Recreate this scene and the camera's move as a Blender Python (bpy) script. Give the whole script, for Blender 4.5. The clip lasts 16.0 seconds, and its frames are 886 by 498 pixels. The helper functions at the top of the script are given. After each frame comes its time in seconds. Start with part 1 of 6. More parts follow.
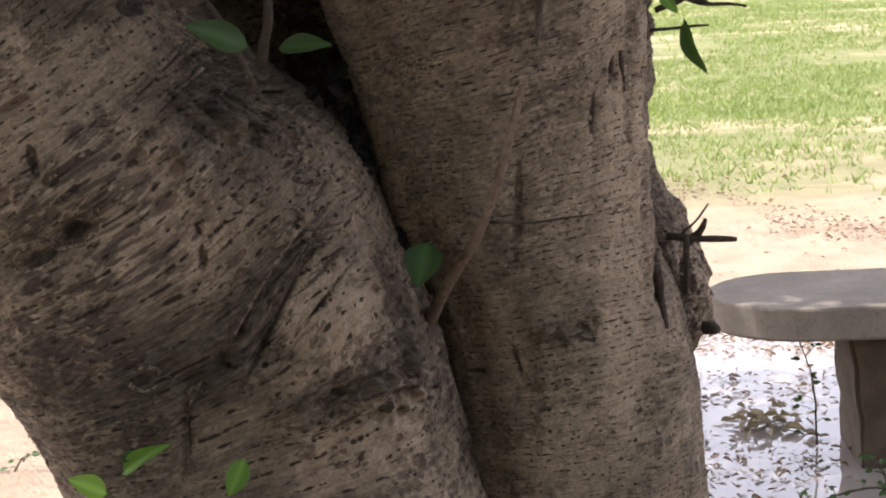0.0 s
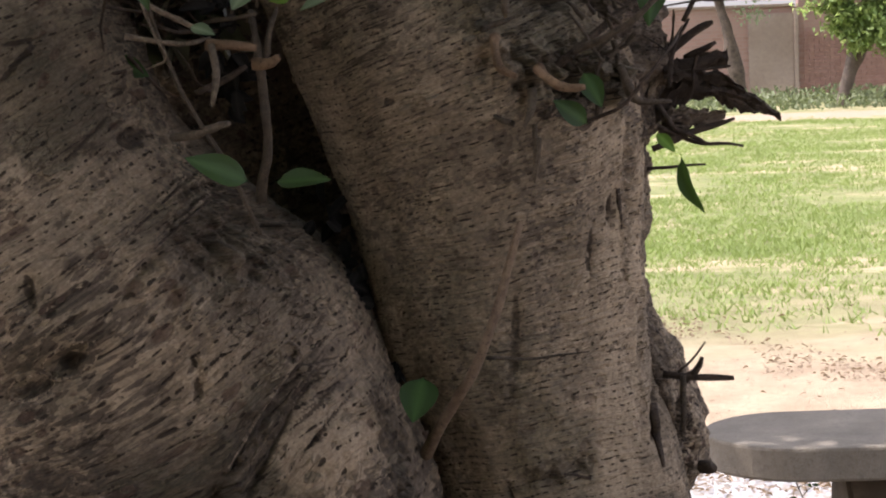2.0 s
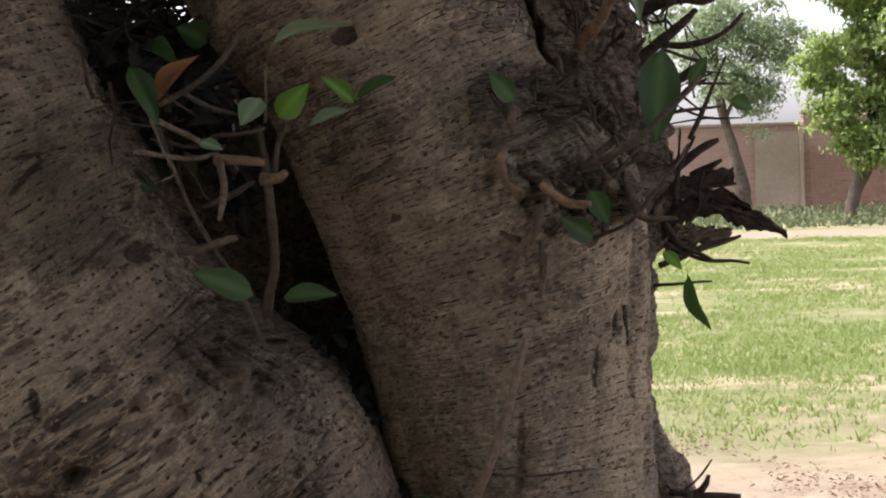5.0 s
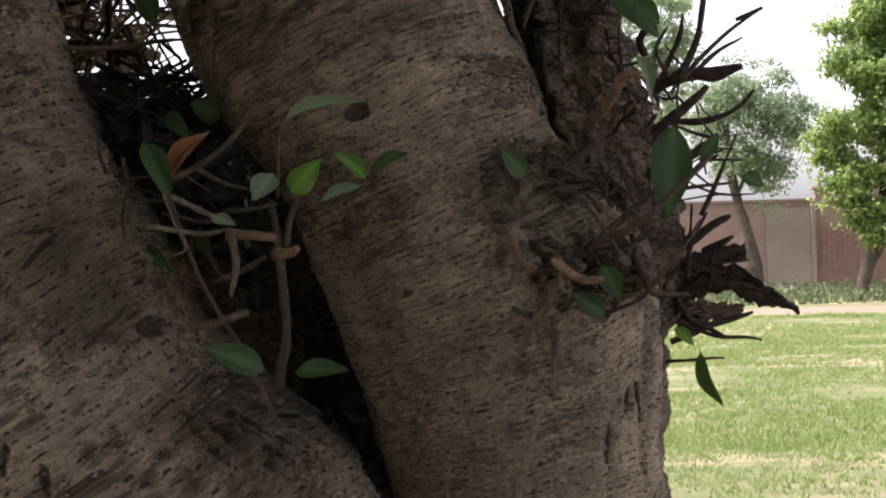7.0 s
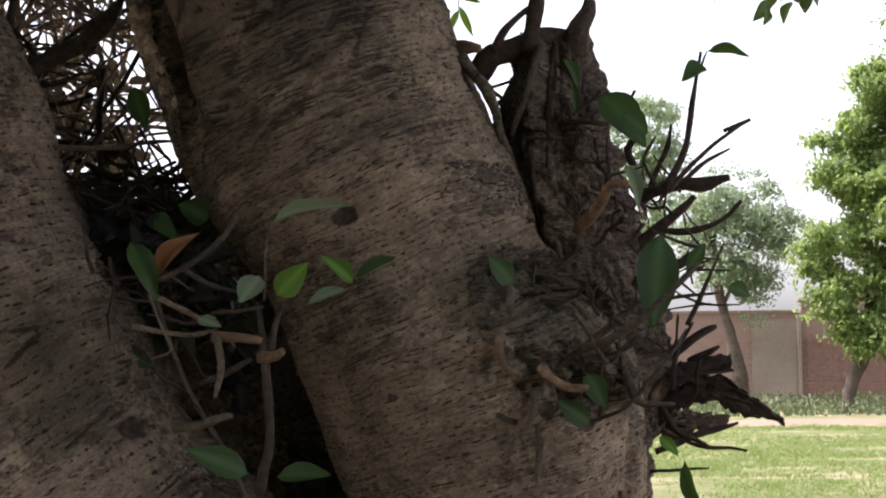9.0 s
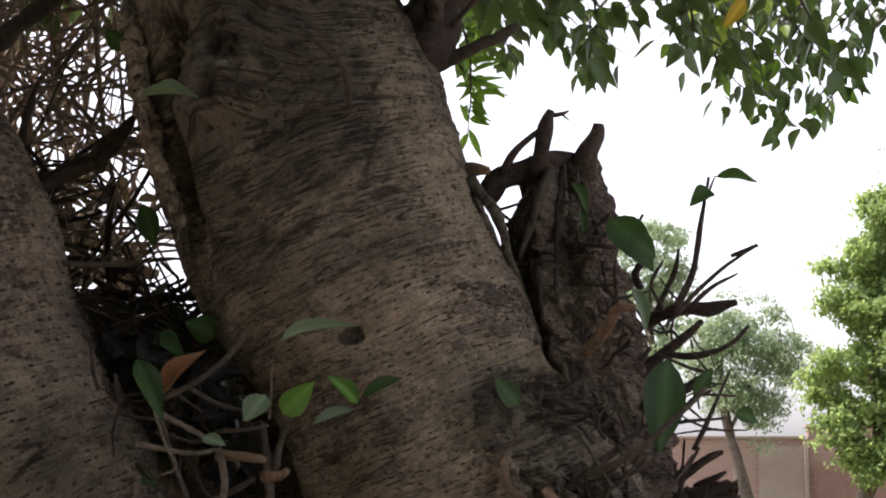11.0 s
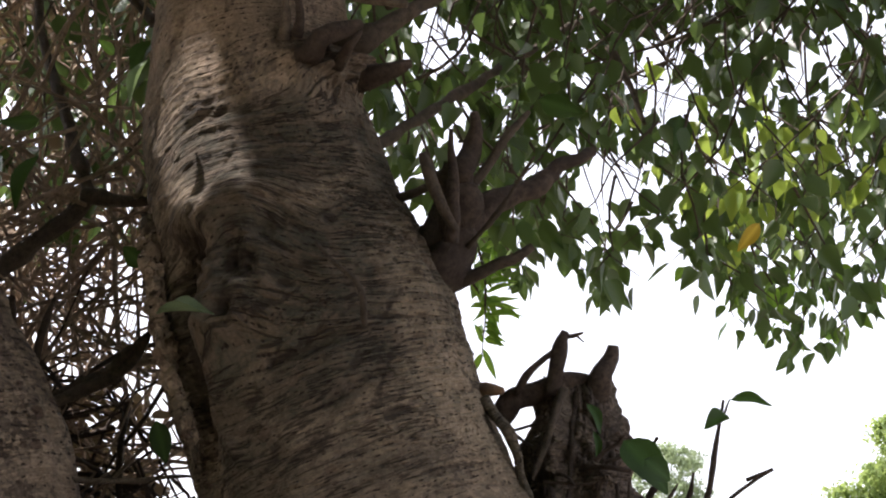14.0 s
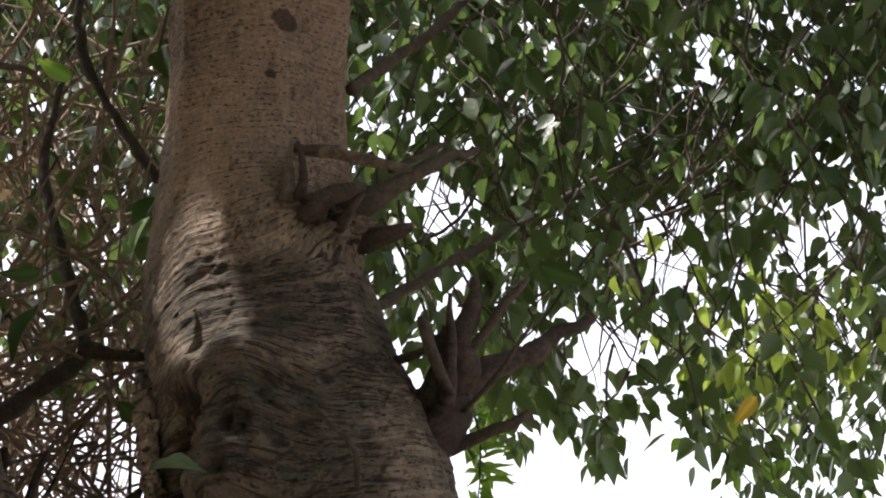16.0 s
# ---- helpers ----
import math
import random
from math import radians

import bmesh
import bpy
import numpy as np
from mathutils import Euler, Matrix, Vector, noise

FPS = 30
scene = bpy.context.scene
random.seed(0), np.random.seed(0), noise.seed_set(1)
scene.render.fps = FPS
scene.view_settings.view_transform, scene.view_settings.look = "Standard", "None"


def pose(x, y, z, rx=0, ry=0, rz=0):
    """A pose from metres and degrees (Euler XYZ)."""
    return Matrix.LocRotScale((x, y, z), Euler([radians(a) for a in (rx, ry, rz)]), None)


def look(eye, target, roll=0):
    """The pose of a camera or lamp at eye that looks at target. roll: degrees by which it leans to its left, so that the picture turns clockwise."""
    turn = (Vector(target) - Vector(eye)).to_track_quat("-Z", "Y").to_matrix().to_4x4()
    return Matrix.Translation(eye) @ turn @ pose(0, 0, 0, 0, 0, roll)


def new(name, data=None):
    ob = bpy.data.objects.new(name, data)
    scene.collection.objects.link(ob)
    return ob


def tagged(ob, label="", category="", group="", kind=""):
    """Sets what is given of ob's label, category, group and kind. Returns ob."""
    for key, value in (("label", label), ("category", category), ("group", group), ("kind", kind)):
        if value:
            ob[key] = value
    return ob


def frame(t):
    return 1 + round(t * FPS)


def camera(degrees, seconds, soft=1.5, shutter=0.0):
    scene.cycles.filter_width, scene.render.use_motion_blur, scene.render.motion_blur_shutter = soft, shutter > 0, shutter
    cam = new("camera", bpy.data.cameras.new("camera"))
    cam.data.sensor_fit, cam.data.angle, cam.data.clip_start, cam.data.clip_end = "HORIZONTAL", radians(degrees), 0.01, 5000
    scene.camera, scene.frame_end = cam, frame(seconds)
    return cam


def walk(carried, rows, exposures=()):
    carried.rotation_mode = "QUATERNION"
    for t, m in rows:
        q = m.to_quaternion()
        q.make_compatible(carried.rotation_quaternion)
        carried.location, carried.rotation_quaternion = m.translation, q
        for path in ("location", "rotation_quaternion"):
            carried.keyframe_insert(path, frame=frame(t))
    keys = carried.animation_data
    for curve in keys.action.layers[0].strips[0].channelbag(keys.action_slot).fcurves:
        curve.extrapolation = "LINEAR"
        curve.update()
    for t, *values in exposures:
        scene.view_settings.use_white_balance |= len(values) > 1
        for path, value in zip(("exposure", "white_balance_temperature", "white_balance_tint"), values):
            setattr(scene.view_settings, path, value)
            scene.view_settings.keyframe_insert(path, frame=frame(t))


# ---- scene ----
cam = camera(25.25, 16.0, soft=2.0)
EYE = 1.5
# seconds, turn to the left, tilt up, roll (degrees)
ROWS = [
    (0.0, 0.000, -9.792, -2.779),
    (0.5, -0.174, -8.879, -2.667),
    (1.0, -0.218, -7.789, -2.523),
    (1.5, -0.245, -6.763, -2.299),
    (2.0, -0.261, -5.878, -2.103),
    (2.5, -0.261, -5.119, -1.915),
    (3.0, -0.232, -4.514, -1.830),
    (3.5, -0.246, -4.022, -1.771),
    (4.0, -0.285, -3.557, -1.742),
    (6.5, 0.064, -0.870, -1.785),
    (7.0, 0.082, -0.332, -1.651),
    (7.5, -0.025, 0.257, -1.309),
    (8.0, -0.233, 0.978, -1.030),
    (8.5, -0.371, 1.791, -0.771),
    (9.0, -0.373, 2.715, -0.695),
    (9.5, -0.324, 3.669, -0.526),
    (12.0, -0.059, 7.997, 0.363),
    (12.5, 0.019, 9.039, 0.441),
    (13.0, 0.146, 10.242, 0.525),
    (13.5, 0.256, 11.418, 0.660),
    (14.0, 0.288, 12.582, 0.838),
    (14.5, 0.307, 13.843, 1.229),
    (15.0, 0.343, 15.085, 1.624),
    (15.5, 0.360, 16.257, 2.024),
    (16.0, 0.377, 17.325, 2.492),
]
walk(cam, [(t, pose(0, 0, EYE, 90 + pitch, 0, yaw) @ pose(0, 0, 0, 0, 0, roll)) for t, yaw, pitch, roll in ROWS],
     exposures=[(0.0, 1.74, 6350, 21), (4.0, 1.48, 6350, 20), (9.0, 1.42, 6250, 19), (12.0, 1.56, 6300, 19), (16.0, 1.60, 6400, 19)])

# ---- light ----
SUN_WAY = Vector((-0.50, 0.03, 0.865)).normalized()
world = bpy.data.worlds.new("sky")
scene.world = world
world.use_nodes = True
sky = world.node_tree.nodes.new("ShaderNodeTexSky")
sky.sky_type = "NISHITA"
sky.sun_disc = False
sky.sun_elevation = math.asin(SUN_WAY.z)
sky.sun_rotation = math.atan2(SUN_WAY.x, SUN_WAY.y)
sky.air_density, sky.dust_density, sky.ozone_density = 1.0, 2.5, 1.0
back = world.node_tree.nodes["Background"]
back.inputs["Strength"].default_value = 0.15
haze = world.node_tree.nodes.new("ShaderNodeHueSaturation")
haze.inputs["Saturation"].default_value = 0.30
world.node_tree.links.new(sky.outputs[0], haze.inputs["Color"])
world.node_tree.links.new(haze.outputs[0], back.inputs["Color"])
sun = new("sun", bpy.data.lights.new("sun", "SUN"))
sun.data.energy, sun.data.angle, sun.data.color = 3.1, radians(0.6), (1.0, 0.95, 0.87)
sun.matrix_world = look(SUN_WAY * 60, (0, 0, 0))


# ---- material helpers ----
class Nodes:
    def __init__(self, name):
        self.mat = bpy.data.materials.new(name)
        self.mat.use_nodes = True
        self.tree = self.mat.node_tree
        self.bsdf = self.tree.nodes["Principled BSDF"]
        self.out = self.tree.nodes["Material Output"]

    def node(self, kind, **values):
        n = self.tree.nodes.new(kind)
        for key, value in values.items():
            if key in ("data_type", "blend_type", "operation", "attribute_name", "feature", "vector_type"):
                setattr(n, key, value)
            else:
                n.inputs[key.replace("_", " ")].default_value = value
        return n

    def link(self, a, b):
        self.tree.links.new(a, b)
        return b

    def position(self):
        return self.node("ShaderNodeNewGeometry").outputs["Position"]

    def attribute(self, name, which="Vector"):
        return self.node("ShaderNodeAttribute", attribute_name=name).outputs[which]

    def scaled(self, vector, scale, move=(0, 0, 0)):
        n = self.node("ShaderNodeMapping")
        n.inputs["Scale"].default_value, n.inputs["Location"].default_value = scale, move
        self.link(vector, n.inputs["Vector"])
        return n.outputs[0]

    def noise(self, vector, scale=1.0, detail=4.0, rough=0.6, warp=0.0):
        n = self.node("ShaderNodeTexNoise", Scale=scale, Detail=detail, Roughness=rough, Distortion=warp)
        self.link(vector, n.inputs["Vector"])
        return n.outputs["Fac"]

    def cells(self, vector, scale, which="Distance", feature="F1", random=1.0):
        n = self.node("ShaderNodeTexVoronoi", feature=feature, Scale=scale, Randomness=random)
        self.link(vector, n.inputs["Vector"])
        return n.outputs[which]

    def ramp(self, value, low, high, a=0.0, b=1.0):
        n = self.node("ShaderNodeMapRange", From_Min=low, From_Max=high, To_Min=a, To_Max=b)
        self.link(value, n.inputs["Value"])
        return n.outputs[0]

    def math(self, operation, a, b):
        n = self.node("ShaderNodeMath", operation=operation)
        for k, v in enumerate((a, b)):
            if isinstance(v, (int, float)):
                n.inputs[k].default_value = v
            else:
                self.link(v, n.inputs[k])
        return n.outputs[0]

    def mix(self, fac, a, b, blend="MIX"):
        n = self.node("ShaderNodeMix", data_type="RGBA", blend_type=blend)
        for slot, v in ((0, fac), (6, a), (7, b)):
            if isinstance(v, (int, float)):
                n.inputs[slot].default_value = v
            elif isinstance(v, tuple):
                n.inputs[slot].default_value = (*v, 1)
            else:
                self.link(v, n.inputs[slot])
        return n.outputs[2]

    def bump(self, height, strength, distance):
        n = self.node("ShaderNodeBump", Strength=strength, Distance=distance)
        self.link(height, n.inputs["Height"])
        self.link(n.outputs[0], self.bsdf.inputs["Normal"])

    def finish(self, color, rough=0.85, specular=0.3):
        if isinstance(color, tuple):
            self.bsdf.inputs["Base Color"].default_value = (*color, 1)
        else:
            self.link(color, self.bsdf.inputs["Base Color"])
        if isinstance(rough, (int, float)):
            self.bsdf.inputs["Roughness"].default_value = rough
        else:
            self.link(rough, self.bsdf.inputs["Roughness"])
        self.bsdf.inputs["Specular IOR Level"].default_value = specular
        return self.mat


def bark_material(name, light, mid, dark, moss=0.35, mottle=0.85, pitch=0.011, spots=0.5, chips=0.5, ringed=1.0, sunny=0.0):
    """Smooth fig bark: rows of short cracks across the stem, round dark spots, thin chips, blotches, scars of wear, and
    some painted light and shade.
    """
    n = Nodes(name)
    g, p = n.attribute("grain"), n.position()
    mark_tone = n.attribute("scar_shade", "Fac")
    age_shade = n.attribute("age_shade", "Fac")
    ragged = n.math("ADD", mark_tone, n.math("MULTIPLY", n.math("SUBTRACT", n.noise(n.scaled(g, (70, 120, 70), (2, 2, 2)), 1, 6, 0.62, 0.3), 0.5), 2.0))
    scar_shade = n.math("ADD", n.math("MULTIPLY", n.ramp(ragged, 0.42, 0.54), n.ramp(mark_tone, 0.02, 0.8, 0.0, 0.62)), n.math("MULTIPLY", mark_tone, 0.24))
    wave = n.noise(n.scaled(g, (6, 6, 6)), 1, 3, 0.55)
    bend = n.node("ShaderNodeVectorMath", operation="ADD")
    n.link(g, bend.inputs[0])
    n.link(n.scaled(n.node_vec(wave), (0.0, 0.024, 0.0)), bend.inputs[1])
    gv = bend.outputs[0]
    split = n.node("ShaderNodeSeparateXYZ")
    n.link(gv, split.inputs[0])

    def rows(gap, length, thick, share, seed):
        """Broken cracks in rows across the grain."""
        shift = n.math("MULTIPLY", n.noise(n.scaled(g, (9, 12, 9), (seed, 0, seed)), 1, 3, 0.5), 1.3)
        q = n.math("ADD", n.math("MULTIPLY", split.outputs["Y"], 1.0 / gap), shift)
        line, across = n.math("FLOOR", q, 0.0), n.math("ABSOLUTE", n.math("SUBTRACT", n.math("FRACT", q, 0.0), 0.5), 0.0)
        spot = n.node("ShaderNodeCombineXYZ")
        n.link(n.math("MULTIPLY", split.outputs["X"], 1.0 / length), spot.inputs["X"])
        n.link(n.math("MULTIPLY", line, 3.71), spot.inputs["Y"])
        spot.inputs["Z"].default_value = seed
        run = n.noise(spot.outputs[0], 1, 3, 0.6)
        width = n.ramp(run, share, share + 0.12, 0.0, thick)
        return n.math("MULTIPLY", n.ramp(n.math("SUBTRACT", across, width), 0.03, -0.03), n.ramp(run, share, share + 0.03))

    cut = rows(pitch, 0.013, 0.13, 0.52, 1.3)
    hair = rows(pitch * 0.36, 0.022, 0.18, 0.56, 6.1)
    lines = n.noise(n.scaled(gv, (12, 260, 12)), 1, 4, 0.6)
    grit = n.noise(p, 150, 3, 0.6)
    blot = n.noise(p, 3.4, 7, 0.64, 0.6)
    tone = n.noise(n.scaled(gv, (9, 22, 9), (2, 5, 1)), 1, 6, 0.62, 0.4)
    ridge = n.noise(n.scaled(gv, (5, 85, 5), (7, 1, 2)), 1, 3, 0.55)
    zone = n.ramp(n.noise(p, 4.3, 4, 0.6), 0.38, 0.60)
    jitter = n.noise(n.scaled(g, (120, 160, 120)), 1, 3, 0.6)
    nudge = n.node("ShaderNodeVectorMath", operation="ADD")
    n.link(gv, nudge.inputs[0])
    n.link(n.scaled(n.node_vec(jitter), (0.010, 0.007, 0.0)), nudge.inputs[1])
    jv = nudge.outputs[0]

    def dots(stretch, seed, rare, big):
        """Round sunk spots, one in some of the cells."""
        cell = n.node("ShaderNodeTexVoronoi", feature="F1", Scale=1.0, Randomness=1.0)
        n.link(n.scaled(jv, stretch, (seed, seed, seed)), cell.inputs["Vector"])
        reach = n.ramp(cell.outputs["Color"], rare, 0.85, -0.05, big)
        return n.ramp(n.math("SUBTRACT", cell.outputs["Distance"], reach), 0.05, -0.05)

    spot = dots((30, 38, 30), 2.0, 0.62 - 0.12 * spots, 0.46)
    pit = dots((75, 105, 75), 7.0, 0.62, 0.38)
    chip = n.ramp(n.cells(n.scaled(jv, (85, 150, 85), (3, 1, 3)), 1.0, "Color"), 0.54, 0.58)
    pale_chip = n.ramp(n.cells(n.scaled(jv, (60, 100, 60), (9, 4, 3)), 1.0, "Color"), 0.60, 0.63)
    seam = n.ramp(n.cells(n.scaled(jv, (34, 58, 34), (6, 2, 8)), 1.0, "Distance", "DISTANCE_TO_EDGE"), 0.060, 0.015)
    seam = n.math("MULTIPLY", seam, n.ramp(n.noise(p, 9, 3, 0.6), 0.54, 0.66, 0.0, chips))
    flake = n.ramp(n.noise(n.scaled(gv, (26, 34, 26), (5, 5, 5)), 1, 7, 0.60, 0.4), 0.545, 0.575)
    col = n.mix(n.ramp(tone, 0.36, 0.64), mid, light)
    # warm tint by height, painted for sunlit bounce on the upper trunk
    if sunny:
        level = n.node("ShaderNodeSeparateXYZ")
        n.link(p, level.inputs[0])
        col = n.mix(n.ramp(n.math("ADD", level.outputs["Z"], n.math("MULTIPLY", tone, 0.4)), 2.60, 3.05, 0.0, sunny), col, (0.310, 0.218, 0.160))
    col = n.mix(n.math("MULTIPLY", n.math("MULTIPLY", pale_chip, zone), 0.70 * chips), col, tuple(1.22 * c for c in light))
    col = n.mix(n.ramp(blot, 0.46, 0.60, 0.0, 0.58 * mottle), col, dark)
    col = n.mix(n.math("MULTIPLY", flake, n.ramp(zone, 0, 1, 0.22 * mottle, 0.92 * mottle)), col, tuple(c * 1.15 for c in dark))
    col = n.mix(n.math("MULTIPLY", n.math("MULTIPLY", chip, n.ramp(zone, 0, 1, 0.25, 1.0)), 0.80 * chips), col, tuple(1.2 * c for c in dark))
    col = n.mix(n.math("MULTIPLY", n.ramp(lines, 0.46, 0.40), 0.30), col, dark)
    col = n.mix(n.math("MULTIPLY", n.ramp(n.noise(p, 2.7, 7, 0.66), 0.51, 0.60), moss), col, (0.075, 0.078, 0.050))
    # patches of old olive bark, their darkness partly painted shade
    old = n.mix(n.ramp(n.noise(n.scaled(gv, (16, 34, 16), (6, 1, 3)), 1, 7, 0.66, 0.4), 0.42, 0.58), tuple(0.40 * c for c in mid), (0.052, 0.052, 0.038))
    col = n.mix(n.math("MULTIPLY", age_shade, 0.88), col, old)
    fold = n.noise(n.scaled(gv, (4, 48, 4), (3, 9, 1)), 1, 4, 0.55)
    near = n.math("ABSOLUTE", n.math("SUBTRACT", fold, 0.5), 0.0)
    broken = n.ramp(n.noise(n.scaled(gv, (14, 20, 14), (8, 4, 2)), 1, 3, 0.6), 0.38, 0.54)
    groove = n.math("MULTIPLY", n.ramp(near, 0.034, 0.010), n.math("MULTIPLY", broken, n.ramp(age_shade, 0.1, 0.6, 0.10, 0.9)))
    col = n.mix(n.math("MULTIPLY", groove, 0.90 * ringed), col, (0.026, 0.020, 0.015))
    # pale bark patches, some of them painting the lit side of the trunk
    col = n.mix(n.math("MULTIPLY", n.attribute("pale", "Fac"), 0.70), col, light)
    col = n.mix(n.math("MULTIPLY", hair, 0.28), col, (0.060, 0.046, 0.035))
    col = n.mix(n.math("MULTIPLY", cut, 0.88), col, (0.026, 0.019, 0.015))
    col = n.mix(n.math("MULTIPLY", spot, 0.62 * spots), col, (0.085, 0.052, 0.040))
    col = n.mix(n.math("MULTIPLY", pit, n.ramp(zone, 0, 1, 0.35, 0.75)), col, (0.045, 0.030, 0.023))
    col = n.mix(n.math("MULTIPLY", seam, 0.50), col, (0.032, 0.024, 0.019))
    # scars of wear, plus shade painted in creases and along the crevice
    col = n.mix(n.math("MULTIPLY", scar_shade, 0.95), col, (0.036, 0.027, 0.021))
    col = n.mix(0.22, col, n.mix(n.ramp(grit, 0.38, 0.62), (0.15, 0.15, 0.15), (0.85, 0.85, 0.85)), "OVERLAY")
    h = n.math("ADD", n.math("MULTIPLY", lines, 0.8), n.math("MULTIPLY", ridge, 1.3))
    h = n.math("ADD", h, n.math("MULTIPLY", tone, 0.8))
    h = n.math("SUBTRACT", h, n.math("MULTIPLY", cut, 0.8))
    h = n.math("SUBTRACT", h, n.math("MULTIPLY", seam, 0.6))
    h = n.math("SUBTRACT", h, n.math("MULTIPLY", pit, 0.6))
    h = n.math("SUBTRACT", h, n.math("MULTIPLY", spot, 0.5))
    h = n.math("SUBTRACT", h, n.math("MULTIPLY", n.math("MULTIPLY", chip, zone), 0.5 * chips))
    h = n.math("ADD", h, n.math("MULTIPLY", grit, 0.3))
    h = n.math("ADD", h, n.math("MULTIPLY", n.math("MULTIPLY", fold, age_shade), 2.2 * ringed))
    h = n.math("SUBTRACT", h, n.math("MULTIPLY", groove, 0.9 * ringed))
    n.bump(h, 1.0, 0.007)
    return n.finish(col, n.ramp(grit, 0.3, 0.7, 0.75, 0.95), 0.2)


def node_vec(self, value):
    n = self.node("ShaderNodeCombineXYZ")
    for k in range(3):
        self.link(value, n.inputs[k])
    return n.outputs[0]


Nodes.node_vec = node_vec


def twig_material(name, light, dark, scale=60):
    n = Nodes(name)
    p = n.position()
    a = n.noise(p, scale, 5, 0.7)
    b = n.noise(p, scale * 0.13, 3, 0.6)
    fleck = n.noise(p, scale * 3.5, 6, 0.75)
    col = n.mix(n.ramp(a, 0.36, 0.62), dark, light)
    col = n.mix(n.ramp(b, 0.40, 0.66, 0, 0.7), col, dark)
    col = n.mix(n.ramp(fleck, 0.54, 0.66, 0, 0.75), col, tuple(0.35 * c for c in dark))
    n.bump(n.math("ADD", a, fleck), 1.0, 0.004)
    return n.finish(col, 0.8, 0.25)


def leaf_material(name, dark, light, glow, island=False, gloss=0.38, through_share=0.33):
    n = Nodes(name)
    if island:
        r = n.node("ShaderNodeNewGeometry").outputs["Random Per Island"]
    else:
        r = n.node("ShaderNodeObjectInfo").outputs["Random"]
    p = n.position()
    col = n.mix(n.math("POWER", r, 1.6), dark, light)
    spots = n.ramp(n.noise(p, 55, 4, 0.7), 0.60, 0.74, 0, 0.55)
    col = n.mix(spots, col, tuple(0.55 * c for c in dark))
    col = n.mix(n.ramp(n.noise(p, 1.1, 4, 0.6), 0.42, 0.62, 0, 0.40), col, tuple(0.8 * c for c in dark))
    vein = n.attribute("vein", "Fac")
    col = n.mix(n.math("MULTIPLY", vein, 0.55), col, tuple(min(1, 1.9 * c) for c in light))
    n.bump(n.math("ADD", n.noise(p, 160, 2, 0.5), n.math("MULTIPLY", vein, 1.2)), 0.5, 0.0015)
    n.finish(col, gloss, 0.42 if island else 0.22)
    back = n.node("ShaderNodeBsdfTranslucent")
    n.link(n.mix(r, glow, tuple(0.75 * c for c in glow)), back.inputs["Color"])
    both = n.node("ShaderNodeMixShader")
    both.inputs[0].default_value = through_share
    n.link(n.bsdf.outputs[0], both.inputs[1])
    n.link(back.outputs[0], both.inputs[2])
    n.link(both.outputs[0], n.out.inputs["Surface"])
    return n.mat


def mottled(name, a, b, scale, rough=0.9, bump=0.01, fine=8.0, specular=0.2):
    n = Nodes(name)
    p = n.position()
    big, small = n.noise(p, scale, 4, 0.6), n.noise(p, scale * fine, 5, 0.7)
    col = n.mix(n.ramp(big, 0.35, 0.65), a, b)
    col = n.mix(n.ramp(small, 0.35, 0.75, 0, 0.45), col, tuple(0.45 * c for c in a))
    n.bump(small, 0.8, bump)
    return n.finish(col, rough, specular)


BARK = bark_material("fig_bark", (0.390, 0.304, 0.216), (0.215, 0.168, 0.122), (0.056, 0.044, 0.036), 0.30, 0.85, 0.022, 1.0, 0.9, 0.3)
BARK_FINE = bark_material("fine_fig_bark", (0.420, 0.328, 0.230), (0.250, 0.196, 0.140), (0.066, 0.053, 0.042), 0.34, 0.60, 0.011, 0.45, 0.50, 1.0, 0.85)
BARK_OLD = bark_material("old_bark", (0.26, 0.205, 0.155), (0.15, 0.116, 0.090), (0.048, 0.038, 0.032), 0.4, 0.85, 0.016, 0.5, 0.9)
TWIG = twig_material("brown_twig", (0.122, 0.095, 0.068), (0.052, 0.041, 0.031))
TWIG_PALE = twig_material("pale_dry_twig", (0.225, 0.180, 0.132), (0.085, 0.068, 0.052))
TWIG_DRY = twig_material("straw_dry_twig", (0.46, 0.35, 0.24), (0.22, 0.165, 0.12))
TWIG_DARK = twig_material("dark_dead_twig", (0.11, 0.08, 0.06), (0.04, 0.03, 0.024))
TWIG_WARM = twig_material("warm_brown_shoot", (0.27, 0.195, 0.135), (0.15, 0.105, 0.074))
STUB = twig_material("orange_brown_stub", (0.27, 0.175, 0.105), (0.13, 0.085, 0.055))
# one leaf twice: darker for shaded leaves, lighter for those lit in the crown
LEAF_SHADED = leaf_material("shaded_leaf_green", (0.020, 0.046, 0.017), (0.044, 0.088, 0.027), (0.11, 0.21, 0.030), False, 0.48, 0.25)
LEAF_LIT = leaf_material("lit_crown_leaf_single", (0.030, 0.058, 0.027), (0.072, 0.115, 0.050), (0.17, 0.28, 0.06), False, 0.40, 0.27)
# bright yellow-green: sunlight painted into the colour of these crown leaves
CROWN_SUNNY = leaf_material("sunlit_crown_leaf", (0.09, 0.17, 0.035), (0.20, 0.32, 0.06), (0.46, 0.60, 0.10), True, 0.4, 0.52)
LEAF_YOUNG = leaf_material("leaf_young", (0.075, 0.18, 0.032), (0.13, 0.27, 0.05), (0.28, 0.46, 0.05))
LEAF_PALE = leaf_material("leaf_pale_back", (0.13, 0.18, 0.11), (0.21, 0.27, 0.17), (0.22, 0.32, 0.12))
LEAF_DRY = leaf_material("leaf_dry", (0.20, 0.10, 0.05), (0.30, 0.16, 0.08), (0.35, 0.16, 0.05))
